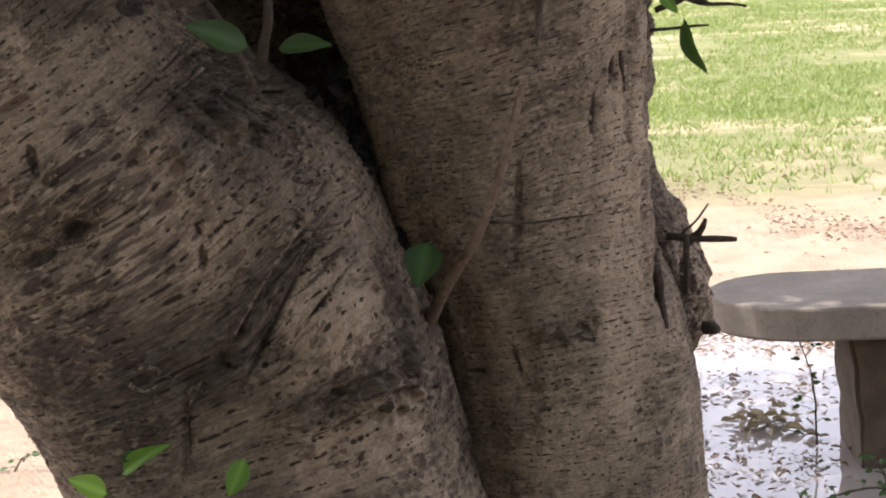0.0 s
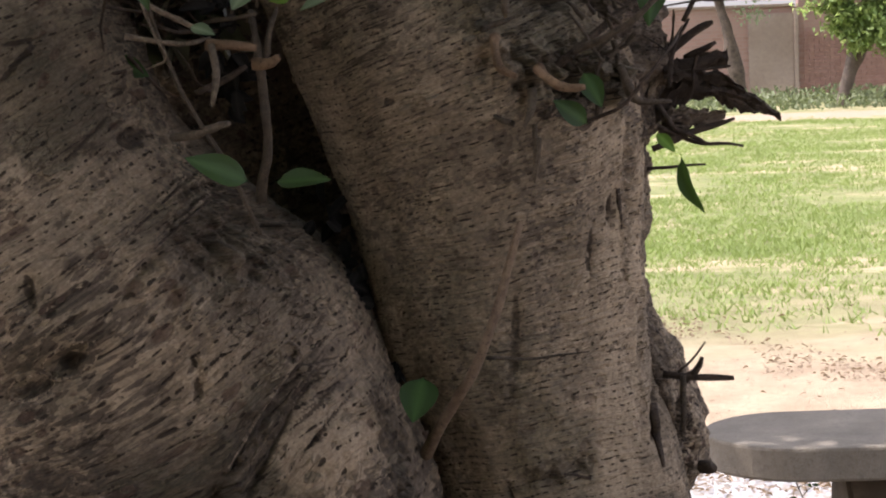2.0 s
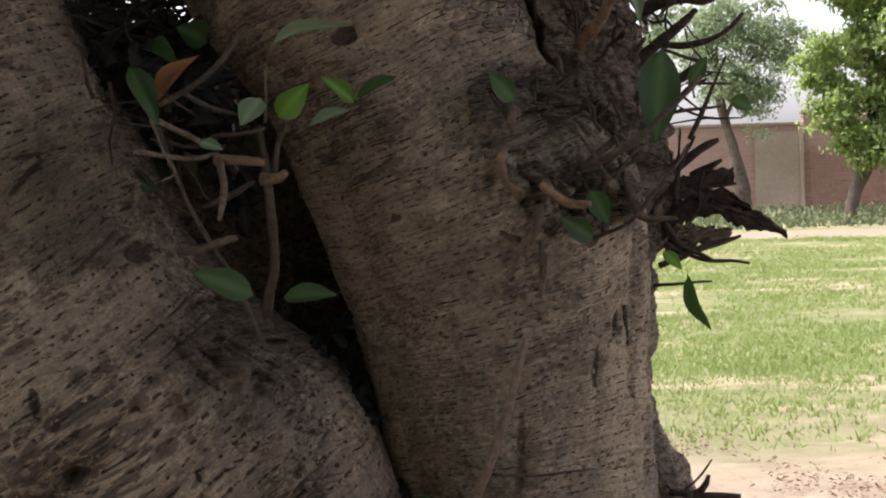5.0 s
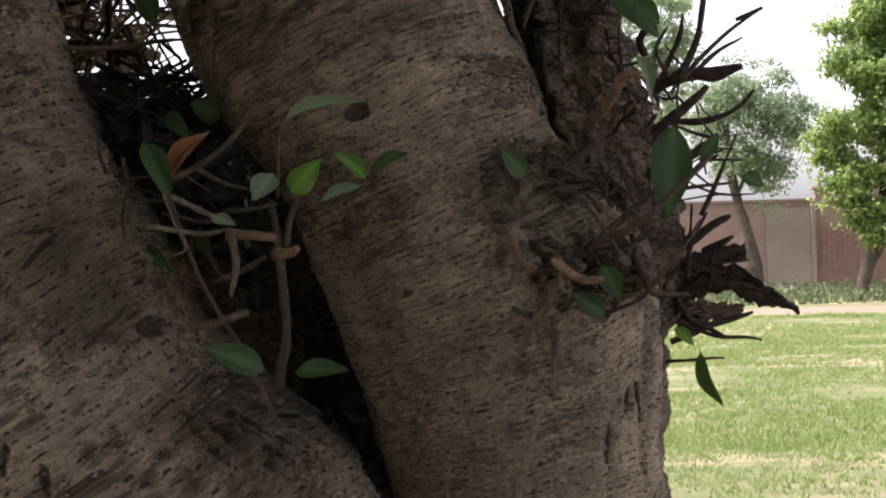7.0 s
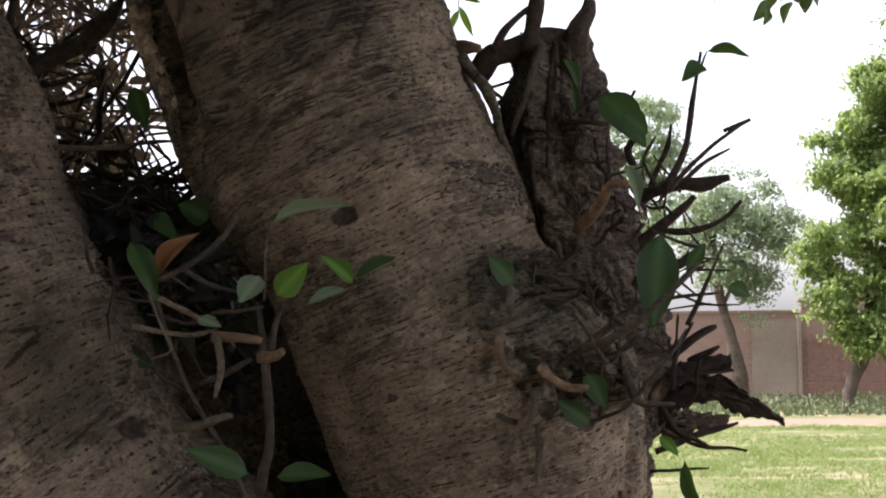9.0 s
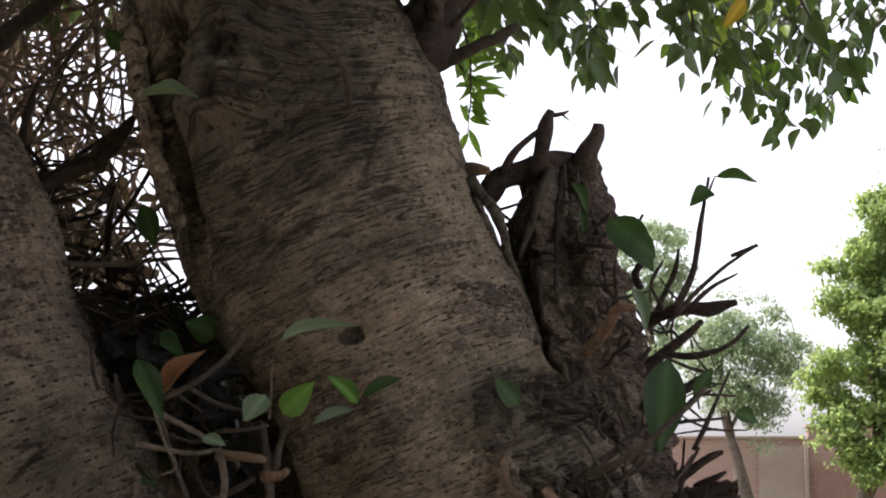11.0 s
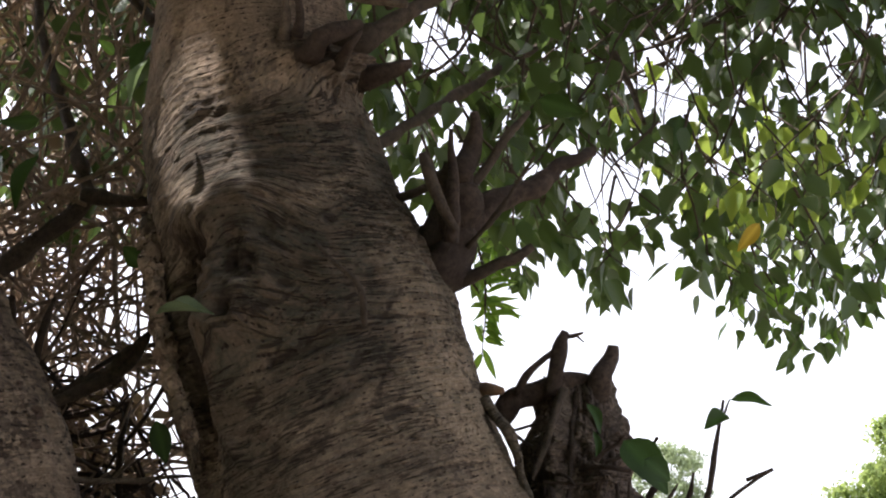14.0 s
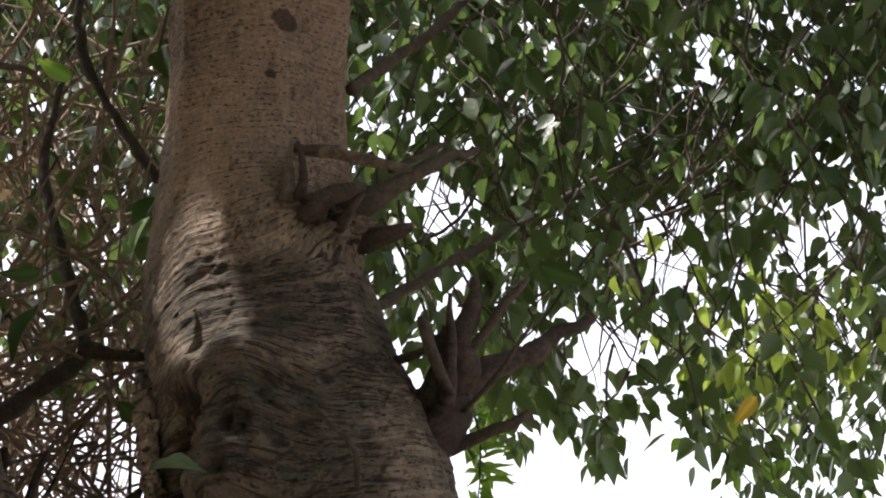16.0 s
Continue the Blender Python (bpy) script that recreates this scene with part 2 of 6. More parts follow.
LEAF_YELLOW = leaf_material("leaf_yellow", (0.45, 0.32, 0.04), (0.55, 0.40, 0.05), (0.6, 0.42, 0.04))
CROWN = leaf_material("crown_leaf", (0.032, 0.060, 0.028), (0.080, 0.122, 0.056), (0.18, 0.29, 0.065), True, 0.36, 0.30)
# far crowns made paler and more translucent to paint distance haze
CROWN_BACK_HAZED = leaf_material("hazed_far_crown_leaf", (0.10, 0.165, 0.05), (0.25, 0.33, 0.11), (0.40, 0.51, 0.155), True, 0.6, 0.52)
CROWN_GREY_HAZED = leaf_material("hazed_grey_green_crown_leaf", (0.18, 0.245, 0.14), (0.28, 0.355, 0.205), (0.38, 0.46, 0.26), True, 0.6, 0.48)


# ---- geometry helpers ----
def hashed(i, j, k):
    h = (i * 374761393 + j * 668265263 + k * 2147483647 + 1013904223) & 0xFFFFFFFF
    h = ((h ^ (h >> 13)) * 1274126177) & 0xFFFFFFFF
    return ((h ^ (h >> 16)) & 0xFFFF) / 32767.5 - 1.0


def lattice(p):
    """Smooth noise in -1..1 for an array of places."""
    p = np.asarray(p, float)
    c = np.floor(p).astype(np.int64)
    f = p - c
    f = f * f * (3 - 2 * f)
    total = 0.0
    for a in (0, 1):
        for b in (0, 1):
            for d in (0, 1):
                w = (f[..., 0] if a else 1 - f[..., 0]) * (f[..., 1] if b else 1 - f[..., 1]) * (f[..., 2] if d else 1 - f[..., 2])
                total = total + w * hashed(c[..., 0] + a, c[..., 1] + b, c[..., 2] + d)
    return total


def rough_noise(p, octaves=4, fall=0.5):
    total, size = 0.0, 1.0
    for k in range(octaves):
        total = total + size * lattice(np.asarray(p) * 2.03**k + 17.3 * k)
        size *= fall
    return total


def glide(rows, at):
    """Smooth values between rows keyed by their first column."""
    rows = np.array(rows, float)
    x, y = rows[:, 0], rows[:, 1:]
    slope = np.gradient(y, x, axis=0)
    k = np.clip(np.searchsorted(x, at) - 1, 0, len(x) - 2)
    h = (x[k + 1] - x[k])[:, None]
    s = ((at - x[k])[:, None]) / h
    return ((2 * s**3 - 3 * s**2 + 1) * y[k] + (s**3 - 2 * s**2 + s) * h * slope[k]
            + (3 * s**2 - 2 * s**3) * y[k + 1] + (s**3 - s**2) * h * slope[k + 1])


def mesh_from(name, verts, faces, material=None, smooth=True, values=None, vectors=None):
    me = bpy.data.meshes.new(name)
    me.from_pydata([tuple(map(float, v)) for v in verts], [], [tuple(map(int, f)) for f in faces])
    if smooth:
        me.polygons.foreach_set("use_smooth", np.ones(len(me.polygons), bool))
    for key, data in (values or {}).items():
        me.attributes.new(key, "FLOAT", "POINT").data.foreach_set("value", np.asarray(data, np.float32).ravel())
    for key, data in (vectors or {}).items():
        me.attributes.new(key, "FLOAT_VECTOR", "POINT").data.foreach_set("vector", np.asarray(data, np.float32).ravel())
    if material:
        me.materials.append(material)
    return me


def thing(name, label, category, at=(0, 0, 0), group="", kind=""):
    ob = new(name)
    ob.location = at
    return tagged(ob, label, category, group, kind)


def child(name, mesh, parent, label="", kind=""):
    ob = new(name, mesh)
    ob.parent = parent
    if parent.parent is None:
        ob.matrix_parent_inverse = Matrix.Translation(-parent.location)
    return tagged(ob, label=label, kind=kind)


def part(name, bm, material, parent, label="", kind=""):
    me = bpy.data.meshes.new(name)
    bm.to_mesh(me)
    bm.free()
    me.materials.append(material)
    return child(name, me, parent, label, kind)


def curve_points(points, step=0.012):
    pts = np.array(points, float)
    if len(pts) < 3:
        n = max(3, int(np.linalg.norm(pts[-1] - pts[0]) / step))
        return pts[0] + (pts[-1] - pts[0]) * np.linspace(0, 1, n)[:, None]
    d = np.r_[0, np.cumsum(np.linalg.norm(np.diff(pts, axis=0), axis=1))]
    at = np.linspace(0, d[-1], max(4, int(d[-1] / step)))
    return glide(np.c_[d, pts], at)


def tube(points, r0, r1, sides=8, wob=0.22, seed=0.0, step=0.012, knots=True, cap=True, flat=1.0):
    """Verts, faces and grain of a tapering, slightly knobbly twig."""
    c = curve_points(points, step)
    n = len(c)
    if knots:
        c = c + np.clip(np.linspace(0, 4, n), 0, 1)[:, None] * 0.35 * max(r0, 0.006) * np.stack([lattice(np.c_[np.arange(n) * 0.33, np.full(n, seed + q), np.zeros(n)]) for q in (0.2, 5.3, 9.1)], 1)
    t = np.gradient(c, axis=0)
    t /= np.linalg.norm(t, axis=1)[:, None] + 1e-9
    up = np.array([0, -1.0, 0.001])
    side = np.cross(t, up)
    bad = np.linalg.norm(side, axis=1) < 0.15
    side[bad] = np.cross(t[bad], (0, 0, 1.0))
    side /= np.linalg.norm(side, axis=1)[:, None]
    other = np.cross(side, t)
    s = np.linspace(0, 1, n)
    r = (r0 + (r1 - r0) * s) * (1 - 0.35 * s**8)
    if knots:
        r = r * (1 + 0.42 * np.clip(lattice(np.c_[s * 0 + seed, s * n * 0.30, s * 0]), 0, 1))
    a = np.linspace(0, 2 * np.pi, sides, endpoint=False)
    k = 1 + wob * lattice(np.stack(np.broadcast_arrays(np.cos(a)[None] * 1.5 + seed * 3.1, np.sin(a)[None] * 1.5, (s * n * 0.35)[:, None]), -1))
    v = c[:, None] + (r[:, None] * k)[..., None] * (np.cos(a)[None, :, None] * side[:, None] + flat * np.sin(a)[None, :, None] * other[:, None])
    length = np.r_[0, np.cumsum(np.linalg.norm(np.diff(c, axis=0), axis=1))]
    grain = np.stack(np.broadcast_arrays((a * max(r0, 0.01))[None], length[:, None], seed), -1)
    i, j = np.meshgrid(np.arange(n - 1), np.arange(sides), indexing="ij")
    jj = (j + 1) % sides
    f = np.stack([i * sides + j, i * sides + jj, (i + 1) * sides + jj, (i + 1) * sides + j], -1).reshape(-1, 4).tolist()
    if cap:
        f += [list(range(sides))[::-1], [(n - 1) * sides + q for q in range(sides)]]
    return v.reshape(-1, 3), f, grain.reshape(-1, 3)


def join(pieces):
    verts, faces, grains, n = [], [], [], 0
    for v, f, g in pieces:
        verts.append(v), grains.append(g)
        faces += [[q + n for q in poly] for poly in f]
        n += len(v)
    return np.concatenate(verts), faces, np.concatenate(grains)


def twig(name, points, r0, r1, material, parent, label="", sides=9, **more):
    global twig_seed
    twig_seed += 1.37
    v, f, g = tube(points, 0.84 * r0, 0.80 * r1, sides, seed=twig_seed, **more)
    return child(name, mesh_from(name, v, f, material, True, None, {"grain": g}), parent, label)


twig_seed = 0.0


def leaf_shape(rows, fold, droop, wave=0.03):
    """A unit leaf along +y, with a raised rim and a pointed tip: verts, faces, midrib."""
    v, f, rib = [], [], []
    for k in range(rows + 1):
        s = k / rows
        w = 0.5 * (np.sin(np.pi * s**0.80) ** 0.85) * (1 - 0.12 * s) if 0 < k < rows else 0.015
        z = -droop * s * s
        for q in (-1.0, -0.5, 0.0, 0.5, 1.0):
            v.append((q * w, s + 0.04 * abs(q) * (1 - s), z + fold * abs(q) * w + wave * np.sin(9 * s + 3 * q) * abs(q)))
            rib.append(1.0 if q == 0 else 0.0)
    for k in range(rows):
        for q in range(4):
            a = k * 5 + q
            f.append((a, a + 1, a + 6, a + 5))
    return np.array(v), f, rib


def small_leaf(fold, droop):
    """A cheap unit leaf for crowns, egg-shaped with a drawn-out tip."""
    v = np.array([(0, 0, 0), (-0.34, 0.16, fold * 0.7), (0.34, 0.16, fold * 0.7), (-0.47, 0.42, fold - 0.2 * droop), (0, 0.42, -0.25 * droop), (0.47, 0.42, fold - 0.2 * droop),
                  (-0.31, 0.72, fold * 0.6 - 0.5 * droop), (0, 0.74, -0.6 * droop), (0.31, 0.72, fold * 0.6 - 0.5 * droop), (0, 1.08, -droop)])
    f = [(0, 4, 3, 1), (0, 2, 5, 4), (3, 4, 7, 6), (4, 5, 8, 7), (6, 7, 9), (7, 8, 9)]
    return v, f


LEAF_MESHES = {}


def leaf_mesh(material, kind):
    key = (material.name, kind)
    if key not in LEAF_MESHES:
        fold, droop, wave = [(0.25, 0.10, 0.02), (0.45, 0.22, 0.04), (0.12, -0.12, 0.03), (0.30, 0.45, 0.02), (0.9, 0.25, 0.05)][kind]
        v, f, rib = leaf_shape(8, fold, droop, wave)
        LEAF_MESHES[key] = mesh_from("leaf", v, f, material, True, {"vein": rib})
    return LEAF_MESHES[key]


def frame_of(base, tip, face):
    y = (Vector(tip) - Vector(base))
    length = y.length
    y.normalize()
    z = Vector(face)
    z = (z - y * z.dot(y)).normalized()
    x = y.cross(z)
    return Matrix((x, y, z)).transposed(), length


def leaf(base, tip, width, parent, material, kind=0, face=(0.1, -1, 0.25), label=""):
    turn, length = frame_of(base, tip, face)
    ob = child("leaf", leaf_mesh(material, kind), parent, label)
    ob.matrix_basis = Matrix.LocRotScale(base, turn, (width, length, length * 0.7))
    return ob


def leaf_cloud(bases, ways, sizes, faces, rng, aspect=0.72):
    """Many cheap leaves as one mesh: verts and faces."""
    kinds = [small_leaf(0.16, 0.10), small_leaf(0.30, 0.25), small_leaf(0.08, -0.05)]
    verts, polys = [], []
    n = 0
    ways = ways / np.linalg.norm(ways, axis=1)[:, None]
    faces = faces - ways * (faces * ways).sum(1)[:, None]
    faces /= np.linalg.norm(faces, axis=1)[:, None] + 1e-9
    across = np.cross(ways, faces)
    pick = rng.integers(0, 3, len(bases))
    for kind, (v, f) in enumerate(kinds):
        k = np.flatnonzero(pick == kind)
        v = np.asarray(v)
        p = bases[k, None] + sizes[k, None, None] * (v[None, :, :1] * aspect * across[k, None] + v[None, :, 1:2] * ways[k, None] + v[None, :, 2:] * faces[k, None])
        verts.append(p.reshape(-1, 3))
        for q in f:
            polys += (np.asarray(q)[None] + n + len(v) * np.arange(len(k))[:, None]).tolist()
        n += len(v) * len(k)
    return np.concatenate(verts), polys


# ---- ground ----
def ground_material():
    n = Nodes("ground_earth_and_lawn")
    p = n.position()
    split = n.node("ShaderNodeSeparateXYZ")
    n.link(p, split.inputs[0])
    y = split.outputs["Y"]
    big, mid, small = n.noise(p, 0.55, 4, 0.6), n.noise(p, 3.5, 5, 0.65), n.noise(p, 30, 5, 0.75)
    sand = n.mix(n.ramp(mid, 0.35, 0.65), (0.30, 0.235, 0.165), (0.41, 0.335, 0.24))
    sand = n.mix(n.ramp(small, 0.52, 0.72, 0, 0.6), sand, (0.20, 0.14, 0.10))
    grass = n.mix(n.ramp(mid, 0.35, 0.65), (0.125, 0.152, 0.058), (0.215, 0.218, 0.105))
    grass = n.mix(n.ramp(small, 0.4, 0.7, 0, 0.5), grass, (0.30, 0.30, 0.14))
    grass = n.mix(n.ramp(n.noise(n.scaled(p, (0.5, 0.9, 1)), 1, 4, 0.6), 0.50, 0.62, 0, 0.75), grass, (0.44, 0.345, 0.24))
    edge = n.math("ADD", y, n.math("MULTIPLY", n.math("SUBTRACT", big, 0.5), 5.0))
    edge = n.math("ADD", edge, n.math("MULTIPLY", n.math("SUBTRACT", mid, 0.5), 3.0))
    col = n.mix(n.ramp(edge, 8.4, 11.8), sand, grass)
    path = n.math("MULTIPLY", n.ramp(edge, 33.6, 34.4), n.ramp(edge, 37.6, 36.6))
    col = n.mix(path, col, (0.31, 0.24, 0.18))
    n.bump(n.math("ADD", small, mid), 1.0, 0.03)
    return n.finish(col, 0.95, 0.1)


def grow_axis(near, far, step, ratio):
    out, s, x = [0.0], step, 0.0
    while x < far:
        x += s
        out.append(x)
        if x > near:
            s *= ratio
    return np.array(out)


def ground():
    xs = grow_axis(3.0, 1500, 0.12, 1.12)
    xs = np.r_[-xs[:0:-1], xs]
    ys = np.r_[-grow_axis(1.0, 900, 0.5, 1.3)[:0:-1], grow_axis(12.0, 2500, 0.12, 1.09)]
    gx, gy = np.meshgrid(xs, ys, indexing="ij")
    p = np.stack([gx, gy, gx * 0], -1)
    fade = np.clip(1 - np.hypot(gx, gy - 6) / 40, 0, 1)
    z = fade * (0.018 * rough_noise(p * 1.1, 3) + 0.008 * rough_noise(p * 5.0, 2))
    pool = np.exp(-(((gx - 1.15) / 0.75) ** 4 + ((gy - 5.6) / 1.15) ** 4))
    z = z * (1 - 0.75 * pool) - 0.020 * pool
    v = np.stack([gx, gy, z], -1).reshape(-1, 3)
    m = len(ys)
    i, j = np.meshgrid(np.arange(len(xs) - 1), np.arange(m - 1), indexing="ij")
    f = np.stack([i * m + j, (i + 1) * m + j, (i + 1) * m + j + 1, i * m + j + 1], -1).reshape(-1, 4)
    ob = new("ground", mesh_from("ground", v, f, ground_material()))
    return tagged(ob, "dry sandy earth turning to patchy green lawn", "ground", kind="structure")


ground()


def water():
    n = Nodes("puddle_water")
    n.bump(n.noise(n.position(), 9, 3, 0.5), 0.15, 0.004)
    n.finish((0.26, 0.235, 0.21), 0.03, 1.0)
    a = np.linspace(0, 2 * np.pi, 90, endpoint=False)
    r = 1 + 0.10 * lattice(np.c_[np.cos(a) * 3, np.sin(a) * 3, a * 0])
    v = np.c_[1.15 + 1.0 * r * np.cos(a), 5.6 + 1.5 * r * np.sin(a), a * 0 - 0.004]
    ob = new("puddle", mesh_from("puddle", v, [list(range(90))], n.mat, False))
    return tagged(ob, "shallow puddle on bare earth reflecting pale sky", "puddle", kind="structure")


water()


# ---- the fig tree: stems ----
def stem_mesh(name, keys, depth, roundness, z0, z1, dz, around, material, marks=(), lump=0.016, flute=0.006, wrinkle=0.0011, craggy=0.0, top_jag=0.0, seed=0.0, creases=(0, 0, 0, 0, 0), old_shades=(), fine=None, boxy=1.0):
    """A stem of level slices (height, middle, half width) with lumps, flutes, wrinkles across it and marks
    (place, depth, half length, half breadth, slant in degrees, how dark, how craggy), and patches of old
    weathered bark with shade painted in (place, half length, half breadth, slant, how dark)."""
    even = np.arange(z0, z1 + 0.005, 0.005)
    lo, hi = fine or (z0, z1)
    z = np.r_[np.arange(z0, lo, 0.02), np.arange(lo, hi, dz), np.arange(hi, z1 + 0.0201, 0.02)] if fine else np.arange(z0, z1 + dz, dz)
    cx, rx = glide(keys, z).T
    cy, ry = depth + 0 * z, roundness * rx
    half = int(around * 0.8)
    a = np.r_[np.linspace(-np.pi - 0.12, 0.12, half), np.linspace(0.12, np.pi - 0.12, around - half + 2)[1:-1]]
    c = np.stack([cx, cy, z], -1)
    t = np.gradient(np.stack([glide(keys, even)[:, 0], depth + 0 * even, even], -1), axis=0)
    t = np.stack([np.convolve(np.pad(t[:, q], 68, mode="edge"), np.ones(137) / 137, mode="valid") for q in range(3)], 1)
    t = np.stack([np.interp(z, even, t[:, q]) for q in range(3)], 1)
    t /= np.linalg.norm(t, axis=1)[:, None]
    s = np.r_[0, np.cumsum(np.linalg.norm(np.diff(c, axis=0), axis=1))]
    ca, sa = np.cos(a)[None], np.sin(a)[None]
    ca, sa = np.sign(ca) * np.abs(ca) ** boxy, np.sign(sa) * np.abs(sa) ** boxy
    p = np.stack([cx[:, None] + rx[:, None] * ca, cy[:, None] + ry[:, None] * sa, z[:, None] + 0 * ca], -1)
    along = s[:, None] + ((p - c[:, None]) * t[:, None]).sum(-1)
    for place, sink, long, broad, slant, dark, crag in marks:
        if sink > 0.025:
            away = ((p[..., 0] - place[0]) / 0.11) ** 2 + ((p[..., 2] - place[2] + 0.01) / 0.08) ** 2
            along = along - 1.5 * sink * np.exp(-away) * (sa < 0.2)
    if old_shades:
        sag = np.clip((p[..., 2] - 2.1) / 0.15, 0, 1) * np.clip((2.75 - p[..., 2]) / 0.2, 0, 1)
        along = along + 0.22 * np.clip(-ca - 0.35, 0, 1) ** 2 * sag
        along = along + 0.010 * rough_noise(p * 4 + seed, 2)
    grain = np.stack([np.broadcast_to(a[None] * 0.27, along.shape), along, along * 0 + seed], -1)
    out = np.stack(np.broadcast_arrays(ca / rx[:, None], sa / ry[:, None], 0 * ca), -1)
    out = out / np.linalg.norm(out, axis=-1)[..., None]
    loop = np.stack(np.broadcast_arrays(0.27 * ca, 0.27 * sa, along), -1)
    d = lump * rough_noise(p * 3.2 + seed, 3) + flute * rough_noise(loop * (11, 11, 2.2) + seed, 3)
    d = d + wrinkle * rough_noise(loop * (10, 10, 105) + seed, 3, 0.6) + 0.0012 * rough_noise(p * 90, 2)
    d = d + craggy * rough_noise(p * 22 + seed, 4, 0.6)
    scar_shade = np.clip(rough_noise(p * 38 + seed, 2) - 0.86, 0, 0.25) * 2.4
    lo, hi, depth_in, rate, rest = creases
    if depth_in:
        band = np.clip((z[:, None] - lo) / 0.25, 0, 1) * np.clip((hi - z[:, None]) / 0.25, 0, 1)
        band = rest + (1 - rest) * band
        field = rough_noise(loop * (4.5, 4.5, rate) + 3.3 * rough_noise(p * 2.4, 2)[..., None] * (0, 0, 1) + seed, 2)
        crease = np.exp(-((field / 0.20) ** 2)) * band * np.clip(0.65 + lattice(p * 9 + seed), 0, 1)
        d = d - depth_in * crease
        # creases coloured darker as well, painting the shade within them
        scar_shade = np.maximum(scar_shade, 0.72 * np.clip(1.3 * crease - 0.25 + 0.3 * lattice(p * 140), 0, 1))
    pale, age_shade = 0 * scar_shade, 0 * scar_shade
    for place, long, broad, slant, amount in old_shades:
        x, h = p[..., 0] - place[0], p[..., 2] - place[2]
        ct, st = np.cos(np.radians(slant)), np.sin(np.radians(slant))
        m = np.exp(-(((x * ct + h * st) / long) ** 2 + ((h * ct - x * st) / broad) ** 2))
        age_shade = np.maximum(age_shade, amount * np.clip(1.5 * m - 0.15 + 0.30 * rough_noise(p * 13, 4, 0.6) * (m > 0.08), 0, 1))
    d = d + 0.0024 * age_shade * rough_noise(loop * (6, 6, 34) + seed, 3, 0.55)
    front = np.clip(0.5 - 2.5 * sa, 0, 1)
    for place, sink, long, broad, slant, dark, crag in marks:
        x, h = p[..., 0] - place[0], p[..., 2] - place[2]
        wob = 0.25 * broad * lattice(p * 60 + seed)
        ct, st = np.cos(np.radians(slant)), np.sin(np.radians(slant))
        m = np.exp(-(((x * ct + h * st) / long) ** 2 + ((h * ct - x * st + wob) / broad) ** 2)) * front
        d = d + sink * m + crag * m * rough_noise(p * 34 + 3, 3, 0.65)
        # dark marks: scarred or rotten bark, and painted shade in hollows
        mark_tone = np.clip((m - 0.42) * 3.2 + 0.5 + 0.45 * lattice(p * 120) + 0.35 * lattice(p * 45), 0, 1) * (m > 0.04)
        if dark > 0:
            scar_shade = np.maximum(scar_shade, dark * mark_tone)
        else:
            pale = np.maximum(pale, -dark * mark_tone)
    if top_jag:
        k = np.clip((p[..., 2] - (z1 - 0.16)) / 0.16, 0, 1)
        p[..., 2] += top_jag * k * rough_noise(np.stack(np.broadcast_arrays(ca * 2.6, sa * 2.6, 0 * p[..., 2]), -1) + seed, 3, 0.6)
    p = p + out * d[..., None]
    n = len(a)
    i, j = np.meshgrid(np.arange(len(z) - 1), np.arange(n), indexing="ij")
    jj = (j + 1) % n
    f = np.stack([i * n + j, i * n + jj, (i + 1) * n + jj, (i + 1) * n + j], -1).reshape(-1, 4).tolist()
    f.append([(len(z) - 1) * n + q for q in range(n)])
    return mesh_from(name, p.reshape(-1, 3), f, material, True, {"scar_shade": scar_shade.ravel(), "pale": pale.ravel(), "age_shade": age_shade.ravel()}, {"grain": grain.reshape(-1, 3)})


fig = thing("fig_tree", "old multi-stemmed fig tree with pale pitted bark and glossy leaves", "tree", (0.0, 3.45, 0.0))
MAIN_KEYS = [
    (-0.10, 0.26, 0.36), (0.20, 0.245, 0.255), (0.42, 0.240, 0.224), (0.60, 0.226, 0.228), (0.78, 0.202, 0.226), (0.92, 0.157, 0.236),
    (1.20, 0.118, 0.268), (1.35, 0.092, 0.293), (1.45, 0.062, 0.302), (1.55, 0.015, 0.285), (1.62, -0.035, 0.272), (1.70, -0.090, 0.278),
    (1.77, -0.120, 0.287), (1.90, -0.175, 0.278), (2.00, -0.214, 0.274), (2.10, -0.245, 0.274), (2.20, -0.268, 0.270), (2.37, -0.325, 0.235),
    (2.50, -0.352, 0.214), (2.61, -0.372, 0.187), (2.80, -0.382, 0.166), (3.06, -0.398, 0.170), (3.60, -0.42, 0.15), (4.40, -0.45, 0.09),
]
MAIN_MARKS = []
MAIN_MARKS.append(((-0.070, 3.240, 1.290), 0.014, 0.012, 0.011, 0, 0.0, 0.0))
MAIN_MARKS.append(((-0.139, 3.220, 1.706), -0.014, 0.022, 0.014, 30, 1.0, 0.004))
MAIN_MARKS.append(((0.308, 3.280, 1.214), -0.020, 0.030, 0.008, 84, 1.0, 0.0))
MAIN_MARKS.append(((0.263, 3.240, 1.144), -0.010, 0.040, 0.007, 84, 1.0, 0.0))
MAIN_MARKS.append(((0.039, 3.250, 1.865), -0.006, 0.050, 0.004, 22, 0.6, 0.0))
MAIN_MARKS.append(((0.080, 3.260, 1.837), -0.005, 0.030, 0.003, 6, 0.6, 0.0))
MAIN_MARKS.append(((0.112, 3.270, 1.739), -0.004, 0.040, 0.003, 24, 0.4, 0.0))
MAIN_MARKS.append(((-0.211, 3.230, 2.056), -0.014, 0.075, 0.009, 24, 0.4, 0.0))
MAIN_MARKS.append(((-0.205, 3.220, 2.279), -0.014, 0.016, 0.011, 0, 0.9, 0.004))
MAIN_MARKS.append(((-0.412, 3.280, 2.470), -0.008, 0.018, 0.008, 35, 0.9, 0.0))
